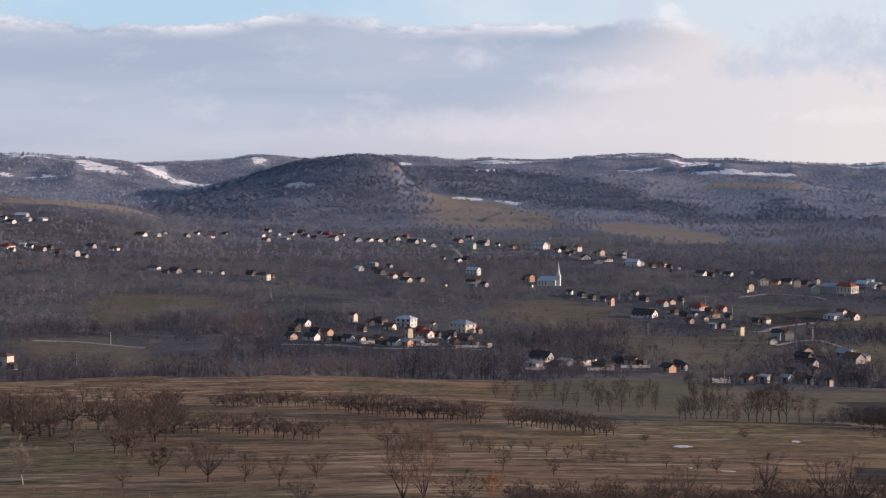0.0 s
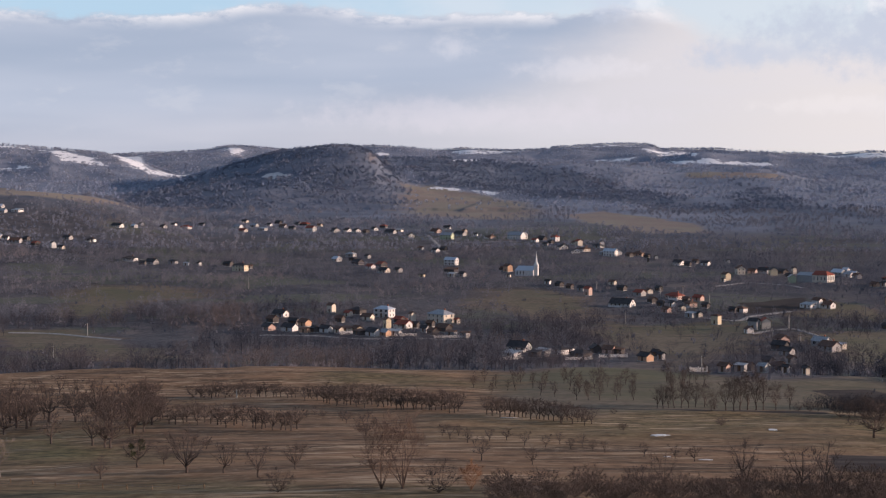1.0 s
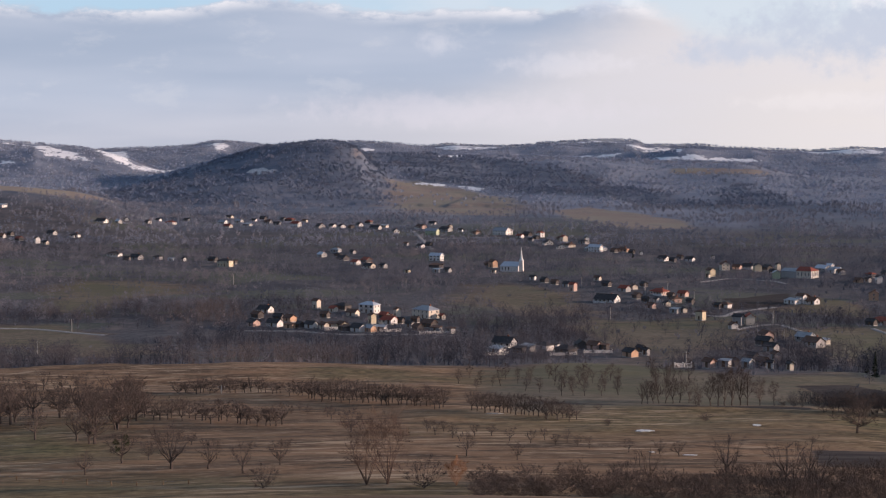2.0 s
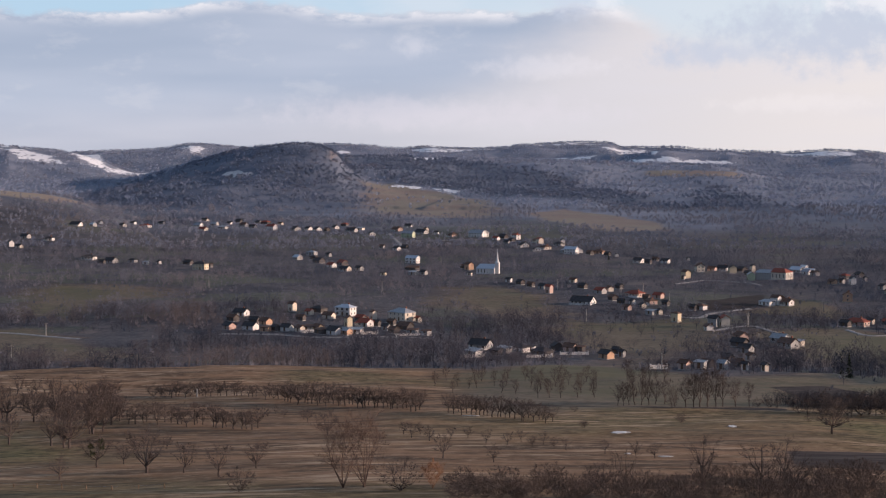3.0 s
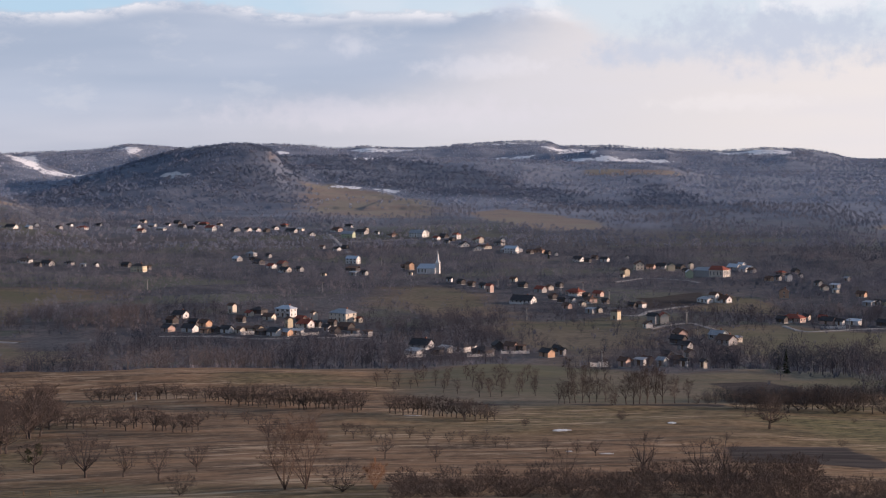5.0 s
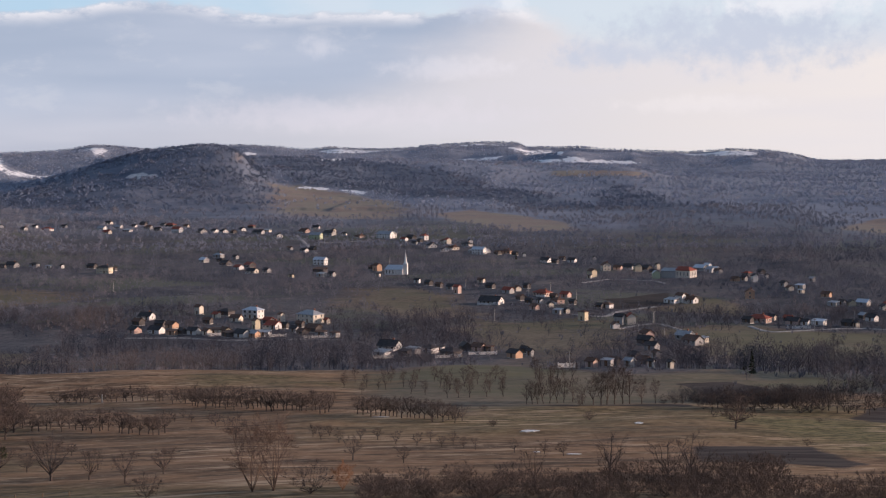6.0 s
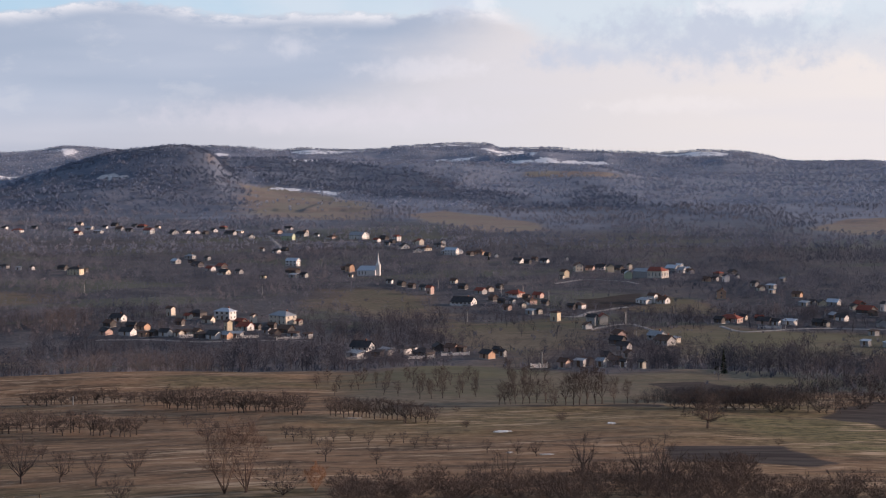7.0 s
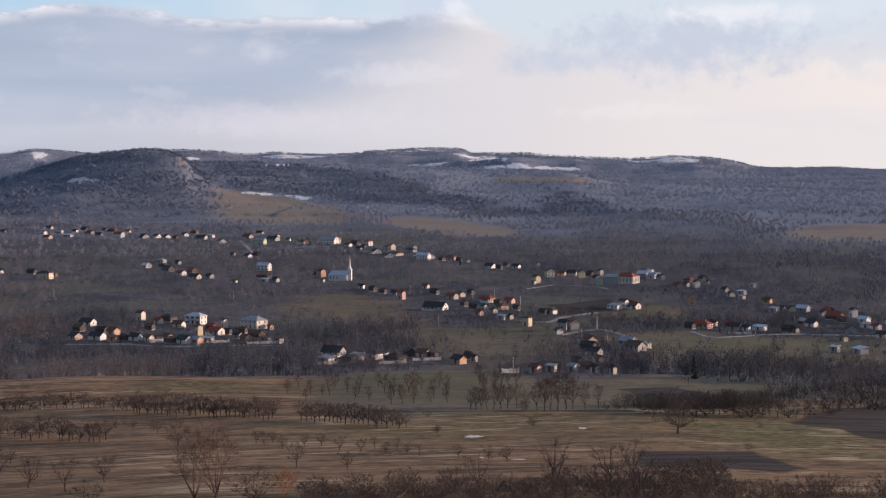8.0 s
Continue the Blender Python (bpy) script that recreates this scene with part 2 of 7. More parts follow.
M = {
    "ground": material("winter_ground", ground_look, 0.95, spec=0.15),
    # bare woods by distance: paler and bluer further off, haze painted in
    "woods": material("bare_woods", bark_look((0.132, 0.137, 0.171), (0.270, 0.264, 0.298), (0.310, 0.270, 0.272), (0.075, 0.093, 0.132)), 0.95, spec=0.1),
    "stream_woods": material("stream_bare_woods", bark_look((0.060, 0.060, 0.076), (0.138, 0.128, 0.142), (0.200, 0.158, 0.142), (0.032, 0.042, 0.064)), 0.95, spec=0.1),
    "slope_woods": material("hazy_slope_bare_woods", bark_look((0.251, 0.271, 0.337), (0.388, 0.392, 0.456), (0.404, 0.372, 0.392), (0.183, 0.213, 0.289)), 0.95, spec=0.1),
    "hazy_far_woods": material("hazy_far_bare_woods", bark_look((0.387, 0.446, 0.597), (0.537, 0.574, 0.701), (0.520, 0.504, 0.569), (0.288, 0.350, 0.495)), 0.95, spec=0.1),
    # dense woods carry the round hill's shade in a darker blue
    "thick_woods": material("shaded_thick_bare_woods", bark_look((0.182, 0.230, 0.333), (0.262, 0.298, 0.400), (0.288, 0.290, 0.352), (0.140, 0.188, 0.284)), 0.95, spec=0.1),
}


def soft_crowns(m, keep):
    """Twig sprays pass light through: their shading leans towards that of the whole canopy, by 1 - keep."""
    t = m.node_tree
    bent = t.nodes.new("ShaderNodeVectorMath")
    bent.operation = "MULTIPLY_ADD"
    t.links.new(t.nodes.new("ShaderNodeNewGeometry").outputs["Normal"], bent.inputs[0])
    bent.inputs[1].default_value = (keep, keep, keep)
    bent.inputs[2].default_value = (0.06, -0.25, 0.85)
    unit = t.nodes.new("ShaderNodeVectorMath")
    unit.operation = "NORMALIZE"
    t.links.new(bent.outputs[0], unit.inputs[0])
    t.links.new(unit.outputs[0], t.nodes["Principled BSDF"].inputs["Normal"])


for kind_of_wood, share in (("woods", 0.5), ("stream_woods", 0.6), ("slope_woods", 0.35), ("hazy_far_woods", 0.3), ("thick_woods", 0.3)):
    soft_crowns(M[kind_of_wood], share)
# ---- terrain ----
_rng = np.random.RandomState(5)
_lattice = _rng.rand(256, 256)


def value_noise(x, y):
    xi, yi = np.floor(x).astype(int), np.floor(y).astype(int)
    u, v = x - xi, y - yi
    u, v = u * u * (3 - 2 * u), v * v * (3 - 2 * v)
    a, b = _lattice[xi & 255, yi & 255], _lattice[(xi + 1) & 255, yi & 255]
    c, d = _lattice[xi & 255, (yi + 1) & 255], _lattice[(xi + 1) & 255, (yi + 1) & 255]
    return (a * (1 - u) + b * u) * (1 - v) + (c * (1 - u) + d * u) * v


def fbm(x, y, size, octaves=4):
    total, amp, norm = 0.0, 1.0, 0.0
    for i in range(octaves):
        total = total + amp * (value_noise(x / size + 17.3 * i, y / size + 5.1 * i) - 0.5)
        norm += amp
        amp, size = amp * 0.5, size * 0.5
    return total / norm * 2


def smooth_table(v, xs, ys):
    """Cubic through a short table, held at both ends."""
    xs, ys = np.asarray(xs, float), np.asarray(ys, float)
    g = np.gradient(ys, xs)
    s = np.diff(ys) / np.diff(xs)
    for i in range(1, len(xs) - 1):
        if s[i - 1] * s[i] <= 0:
            g[i] = 0
        else:
            g[i] = np.sign(s[i]) * min(abs(g[i]), 3 * abs(s[i - 1]), 3 * abs(s[i]))
    v = np.clip(v, xs[0], xs[-1])
    i = np.clip(np.searchsorted(xs, v, side="right") - 1, 0, len(xs) - 2)
    h = xs[i + 1] - xs[i]
    t = (v - xs[i]) / h
    return ((2 * t**3 - 3 * t**2 + 1) * ys[i] + (t**3 - 2 * t**2 + t) * h * g[i]
            + (-2 * t**3 + 3 * t**2) * ys[i + 1] + (t**3 - t**2) * h * g[i + 1])


def swell(x, k):
    """0 at -1 and 1 at 0 and beyond: a slope's section, steeper for a higher k."""
    t = np.clip(x + 1, 0, 1)
    return (t * t * (3 - 2 * t)) ** k


# ranges: name -> (distance of the crest, depth of its front slope, of its back slope, steepness, crest as degrees of bearing and of rise)
RANGES = {}
RANGES["back_plateau"] = (4500, 1150, 900, 1,
    (-19.67, -17.97, -13.58, -11.32, -9.03, -8.33, -7.40, -6.23, -5.29, -2.94, -0.57, 0.85, 2.04, 3.22, 4.63, 5.81, 6.98, 8.14, 9.42, 10.11, 11.82, 12.95, 14.74, 16.50, 18.09, 19.92, 20.83, 21.51, 23.08, 24.63, 26.76, 28.50),
    (0.74, 0.75, 0.86, 0.98, 1.10, 1.22, 1.27, 1.21, 1.09, 1.28, 1.21, 1.12, 1.17, 1.09, 1.09, 1.23, 1.27, 1.34, 1.31, 1.12, 1.12, 1.04, 0.94, 0.87, 0.92, 0.86, 0.71, 0.52, 0.42, 0.44, 0.33, 0.28))
RANGES["snowy_hill"] = (3500, 850, 700, 1,
    (-20.50, -17.96, -16.67, -15.36, -13.58, -12.46, -11.33, -10.41, -9.61, -8.34, -6.24, -3.89),
    (1.19, 1.23, 1.26, 1.18, 1.03, 0.92, 0.57, 0.18, -0.05, -0.52, -1.19, -2.61))
RANGES["middle_slope"] = (3300, 1150, 700, 1,
    (-4.36, -2.46, -0.57, 1.56, 5.11, 7.45, 10.92, 14.30, 16.24, 19.70, 23.09, 26.77, 29.14),
    (-0.05, 0.70, 0.82, 0.75, 0.61, 0.51, 0.43, 0.27, -0.14, -0.24, -0.35, -0.49, -0.54))
RANGES["round_hill"] = (2650, 720, 500, 1.25,
    (-15.40, -12.93, -12.02, -10.65, -9.03, -7.40, -6.00, -4.82, -3.41, -2.65, -1.99, -1.28, 0.38, 2.75, 5.11, 6.99, 9.32),
    (-2.09, -1.05, -0.73, -0.31, 0.16, 0.63, 1.05, 1.17, 1.27, 1.17, 0.92, 0.25, -0.39, -0.79, -1.16, -1.49, -1.90))
RANGES["right_spur"] = (2500, 560, 420, 1,
    (-0.09, 2.75, 5.11, 7.46, 9.78, 12.07, 13.88, 15.45),
    (-1.48, -0.96, -0.77, -0.86, -1.13, -1.59, -2.13, -2.80))
RANGES["near_knoll"] = (1750, 430, 330, 1,
    (-20.52, -17.99, -16.69, -14.71, -13.15, -12.14, -11.34, -10.43, -8.59),
    (-0.32, -0.44, -0.48, -0.63, -0.81, -1.09, -1.47, -1.80, -2.44))
BASE_R = (0, 25, 60, 100, 150, 250, 400, 455, 510, 600, 740, 850, 1080, 1600, 1850, 2600, 3400, 4950, 7000)
BASE_Z = (-1.7, -6, -16.5, -26, -34.6, -46.8, -61.0, -65.0, -72.0, -77.5, -82.5, -82.0, -77, -61.5, -53, -26, 0, 20, 20)


def terrain(x, y):
    """Height of the ground above z = 0 at (x, y)."""
    x, y = np.asarray(x, float), np.asarray(y, float)
    r = np.hypot(x, y)
    b = np.degrees(np.arctan2(x, y))
    z = smooth_table(r, BASE_R, BASE_Z)
    z = z + 2.6 * np.exp(-((r - 445) / 38) ** 2) * np.clip((2 - b) / 8, 0, 1)
    z = z - 1.3 * np.exp(-((r - 335 - 1.5 * b) / 12) ** 2) * np.clip((b - 4) / 4, 0, 1)
    z = z + fbm(x, y, 60, 3) * np.clip(r / 300, 0, 1.6) + fbm(x + 900, y, 260, 3) * 7 * np.clip((r - 480) / 500, 0, 1)
    z = z + fbm(x * 0.5 + y * 0.12 + 70, y, 15, 3) * 0.75 * np.clip((r - 60) / 60, 0, 1) * np.clip((520 - r) / 60, 0, 1)
    for dist, front, back, steep, bear, rise in RANGES.values():
        turn = fbm(x, y, 420, 4)
        dd = (r - dist + turn * front * 0.30)
        crest = dist * np.tan(np.radians(smooth_table(b, bear, rise)))
        foot = smooth_table(np.clip(r, 0, dist), BASE_R, BASE_Z)
        s = np.where(dd < 0, swell(dd / front, steep), 1 - 0.55 * swell(np.clip(dd / back, 0, 1) - 1, 1))
        gully = (np.abs(fbm(b * dist / 57.3, r * 0.25 + dist, 330, 3)) - 0.25) * 0.26 * np.clip(-dd / front * 2.5, 0, 1)
        h = foot + (crest - foot) * np.clip(s - gully * s * 2.0, 0, 1.02)
        k = 6.0
        z = np.where(crest > foot, np.maximum(z, h) + k * np.exp(-np.abs(z - h) / k) * 0.35 * (s > 0.02), z)
    return z + EYE


# land cover: kind, softness in metres, and the corners of the patch in plan
PATCHES = []


def patch(kind, soft, *corners):
    PATCHES.append((kind, soft, corners))


patch("open", 25, 194, 1865, 262, 1938, 345, 1643, 315, 1517, 256, 1522, 217, 1654)
patch("open", 25, 598, 1448, 700, 1572, 789, 1562, 832, 1545, 697, 1293, 609, 1354)
# round hill's flank: spur grass with its sunlit warmth painted in
patch("open", 60, -48, 2390, 16, 2404, 110, 2297, 179, 1995, 64, 2026, -21, 2084, -39, 2261)
patch("open", 40, -98, 2462, -102, 4117, -77, 3021, -94, 2404)
patch("clearing", 12, -228, 745, -181, 744, -117, 621, -116, 577, -165, 596, -198, 638)
patch("snow", 25, -1002, 3172, -958, 3339, -917, 3241, -971, 3114)
patch("snow", 18, -824, 3143, -743, 3130, -683, 3005, -763, 3027)
patch("snow", 18, -924, 4222, -798, 3923, -623, 3098, -638, 3030)
patch("snow", 18, 548, 4329, 659, 4350, 672, 4322, 554, 4306)
patch("snow", 18, 718, 4223, 763, 3757, 750, 3728, 710, 4123)
patch("snow", 18, -143, 4118, -92, 4133, -91, 4094, -133, 4071)
patch("snow", 18, 91, 3948, 136, 3095, 126, 3006, 75, 2972)
patch("snow", 20, 1220, 4190, 1323, 4106, 1431, 4048, 1333, 3819, 1178, 3927)
patch("green", 50, 12, 291, 39, 297, 98, 299, 78, 239, 31, 233, 12, 245)
patch("green", 30, 83, 265, 116, 271, 118, 233, 94, 185, 87, 197, 68, 217)
patch("clearing", 14, 87, 423, 140, 429, 106, 311, 78, 304)
patch("open", 25, 541, 2803, 736, 2750, 697, 2606, 530, 2691)
patch("clearing", 26, -259, 952, -243, 1002, -187, 992, -155, 901, -165, 818, -186, 765, -217, 822)
patch("clearing", 26, 47, 965, 83, 966, 104, 903, 104, 813, 64, 781, 47, 834)
patch("clearing", 26, 69, 420, 155, 736, 176, 763, 188, 735, 133, 585, 75, 421)
patch("clearing", 14, 21, 439, 86, 524, 89, 423, 117, 391, 101, 325, 79, 308, 27, 302, 18, 363)
patch("clearing", 14, 101, 771, 155, 736, 116, 583, 100, 658)
patch("clearing", 24, 240, 668, 294, 674, 312, 617, 277, 548, 239, 548, 222, 589)
patch("soil", 8, 65, 210, 84, 211, 81, 183, 74, 176, 57, 181)
patch("soil", 8, 114, 269, 147, 316, 196, 362, 121, 223, 119, 246)
patch("soil", 8, 113, 383, 131, 390, 133, 365, 116, 331, 106, 341)
patch("soil", 14, 197, 859, 250, 884, 237, 826, 198, 802)
patch("clearing", 8, 129, 389, 162, 404, 170, 381, 143, 361, 133, 365)
patch("snow", 30, -906, 3273, -826, 3225, -693, 3021, -785, 2994)
patch("snow", 25, -771, 3363, -861, 4213, -633, 3160, -650, 3054)
patch("snow", 25, -631, 3147, -587, 3470, -544, 3137, -582, 2968)
patch("snow", 20, -950, 2927, -845, 2941, -836, 2909, -941, 2901)
patch("snow", 30, -604, 4244, -540, 4224, -529, 4010, -548, 3969)
patch("snow", 30, 495, 4336, 641, 4352, 704, 4301, 532, 4345)
patch("snow", 25, 695, 4243, 849, 4311, 727, 3773, 692, 4117)
patch("snow", 30, 501, 3954, 612, 3880, 603, 3828, 506, 3872)
patch("snow", 25, 684, 3708, 953, 3620, 906, 3554, 682, 3612)
patch("snow", 25, 101, 4370, 367, 4308, 355, 4271, 132, 4202)
patch("snow", 25, 1221, 4240, 1336, 4118, 1234, 3803, 1237, 4177)
patch("snow", 20, 21, 2393, 75, 2374, 74, 2342, 21, 2372)
patch("snow", 20, 89, 2359, 126, 2322, 124, 2288, 92, 2325)
patch("snow", 25, 1206, 4272, 1438, 4069, 1322, 3837, 1238, 4190)
patch("rock", 20, -278, 2325, -256, 2346, -215, 2316, -214, 2255, -265, 2298)
# round hill: its shaded face painted as darker dense cover
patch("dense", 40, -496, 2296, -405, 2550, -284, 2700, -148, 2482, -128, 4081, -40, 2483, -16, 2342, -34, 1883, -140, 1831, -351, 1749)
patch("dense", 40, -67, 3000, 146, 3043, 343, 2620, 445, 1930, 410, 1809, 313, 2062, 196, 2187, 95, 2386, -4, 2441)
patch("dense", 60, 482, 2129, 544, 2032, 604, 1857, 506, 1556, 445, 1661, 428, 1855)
# darker tone put on the hill's foot and the knoll
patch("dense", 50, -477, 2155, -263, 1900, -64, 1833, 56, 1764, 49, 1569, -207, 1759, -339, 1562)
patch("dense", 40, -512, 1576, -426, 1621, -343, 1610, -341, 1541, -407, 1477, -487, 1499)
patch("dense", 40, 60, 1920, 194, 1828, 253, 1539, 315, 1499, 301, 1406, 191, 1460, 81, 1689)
# ditch line: its shadow painted as a narrow soil strip
patch("soil", 6, 29, 322, 40, 314, 66, 307, 91, 304, 89, 298, 63, 299, 39, 307, 28, 313)
patch("open", 25, -810, 2496, -735, 2451, -408, 1687, -352, 1685, -388, 1605, -477, 1592, -517, 1591)
patch("green", 10, -70, 239, -50, 223, -44, 205, -56, 202)
patch("clearing", 16, 191, 707, 237, 705, 280, 670, 239, 548, 186, 520, 177, 609)
patch("clearing", 14, 260, 658, 310, 618, 263, 520, 220, 544)
patch("clearing", 14, 263, 864, 284, 833, 251, 747, 219, 800)
patch("clearing", 14, 81, 734, 173, 762, 153, 617, 101, 581)
# lower flank of the round hill: sunlit brown painted as open ground
patch("open", 90, -34, 2180, 76, 2290, 187, 1995, 129, 1762, -3, 1835, -44, 2100)
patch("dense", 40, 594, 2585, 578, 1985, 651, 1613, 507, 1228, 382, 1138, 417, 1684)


def cover(kind, x, y):
    """How far (0 to 1) a kind of land cover holds at (x, y)."""
    total = np.zeros(np.shape(x))
    for name, soft, pts in PATCHES:
        if name != kind:
            continue
        px, py = np.array(pts[0::2], float), np.array(pts[1::2], float)
        lo_x, hi_x, lo_y, hi_y = px.min() - soft, px.max() + soft, py.min() - soft, py.max() + soft
        near = (x > lo_x) & (x < hi_x) & (y > lo_y) & (y < hi_y)
        if not near.any():
            continue
        qx, qy = x[near], y[near]
        wob = soft * (1.6 if name == "clearing" else 0.6)
        qx = qx + fbm(qx, qy, max(soft * 3, 20), 3) * wob
        qy = qy + fbm(qx + 300, qy, max(soft * 3, 20), 3) * wob
        inside = np.zeros(qx.shape, bool)
        away = np.full(qx.shape, 1e9)
        for i in range(len(px)):
            ax, ay, bx, by = px[i - 1], py[i - 1], px[i], py[i]
            cross = ((ay > qy) != (by > qy)) & (qx < (bx - ax) * (qy - ay) / (by - ay + 1e-9) + ax)
            inside ^= cross
            t = np.clip(((qx - ax) * (bx - ax) + (qy - ay) * (by - ay)) / ((bx - ax) ** 2 + (by - ay) ** 2), 0, 1)
            away = np.minimum(away, np.hypot(qx - ax - t * (bx - ax), qy - ay - t * (by - ay)))
        d = np.where(inside, away, -away)
        total[near] = np.maximum(total[near], np.clip(d / soft + 0.5, 0, 1))
    return total


def land(x, y):
    """All kinds of cover at (x, y)."""
    r = np.hypot(x, y)
    b = np.degrees(np.arctan2(x, y))
    rim = 462 + fbm(x, y, 80, 3) * 18 - np.clip((b - 1) * 9, 0, 95)
    c = {kind: cover(kind, x, y) for kind in ("open", "snow", "soil", "green", "rock", "clearing", "dense")}
    c["wood"] = np.clip((r - rim) / 20, 0, 1) * (1 - c["clearing"])
    # hill: woods and haze tint grow with distance, sooner towards the right
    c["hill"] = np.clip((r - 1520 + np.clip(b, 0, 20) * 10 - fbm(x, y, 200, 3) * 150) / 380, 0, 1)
    return c


# ---- end of terrain ----
def mesh_of(name, verts, tris, mats, slots=None, smooth=False):
    me = bpy.data.meshes.new(name)
    verts, tris = np.asarray(verts, np.float32), np.asarray(tris, np.int32)
    n = tris.shape[1]
    me.vertices.add(len(verts))
    me.vertices.foreach_set("co", verts.ravel())
    me.loops.add(tris.size)
    me.loops.foreach_set("vertex_index", tris.ravel())
    me.polygons.add(len(tris))
    me.polygons.foreach_set("loop_start", np.arange(0, tris.size, n, dtype=np.int32))
    for m in mats:
        me.materials.append(m)
    if slots is not None:
        me.polygons.foreach_set("material_index", np.asarray(slots, np.int32))
    me.polygons.foreach_set("use_smooth", np.full(len(tris), smooth))
    me.update(calc_edges=True)
    return me


def build_ground():
    fine = np.arange(-24.0, 31.0, 0.105)
    coarse = np.arange(36.0, 336.0 - 4, 6.0)
    bear = np.radians(np.r_[fine, coarse])
    rad = np.r_[0.0005, np.arange(2, 120, 6.0), np.arange(120, 470, 2.2), np.arange(470, 1900, 5.6), np.arange(1900, 4960, 14.0)]
    bb, rr = np.meshgrid(bear, rad)
    x, y = rr * np.sin(bb), rr * np.cos(bb)
    z = terrain(x, y)
    nb, nr = len(bear), len(rad)
    verts = np.c_[x.ravel(), y.ravel(), z.ravel()]
    i, j = np.meshgrid(np.arange(nr - 1), np.arange(nb), indexing="ij")
    j2 = (j + 1) % nb
    quads = np.c_[(i * nb + j).ravel(), (i * nb + j2).ravel(), ((i + 1) * nb + j2).ravel(), ((i + 1) * nb + j).ravel()][:, ::-1]
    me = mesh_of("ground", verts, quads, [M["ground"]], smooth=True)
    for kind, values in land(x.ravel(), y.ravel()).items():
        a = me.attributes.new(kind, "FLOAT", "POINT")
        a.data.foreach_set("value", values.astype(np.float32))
    ob = new("ground", me)
    tagged(ob, "dry winter meadow, valley floor and wooded hills with snow patches", "ground", kind="structure")
    return ob


ground = build_ground()


# ---- bare trees ----
def tube(path, radii, sides=3):
    """Tapered limb along a path: verts and triangles."""
    path, n = np.asarray(path, float), len(path)
    verts, tris = [], []
    for i in range(n):
        d = path[min(i + 1, n - 1)] - path[max(i - 1, 0)]
        d = d / (np.linalg.norm(d) + 1e-9)
        a = np.cross(d, (0.31, 0.94, 0.12))
        a /= np.linalg.norm(a) + 1e-9
        b = np.cross(d, a)
        for s in range(sides):
            w = 2 * math.pi * s / sides
            verts.append(path[i] + radii[i] * (a * math.cos(w) + b * math.sin(w)))
    for i in range(n - 1):
        for s in range(sides):
            p, q = i * sides + s, i * sides + (s + 1) % sides
            tris += [(p, q, q + sides), (p, q + sides, p + sides)]
    return np.array(verts), np.array(tris)


class Growth:
    def __init__(self):
        self.v, self.f, self.n = [], [], 0

    def add(self, v, f):
        self.v.append(np.asarray(v))
        self.f.append(np.asarray(f) + self.n)
        self.n += len(v)

    def sliver(self, p, q, w, rng):
        d = np.asarray(q) - p
        a = np.cross(d, rng.normal(size=3))
        a *= w / (np.linalg.norm(a) + 1e-9)
        self.add([p - a, p + a, q], [(0, 1, 2)])

    def arrays(self):
        return np.vstack(self.v), np.vstack(self.f)


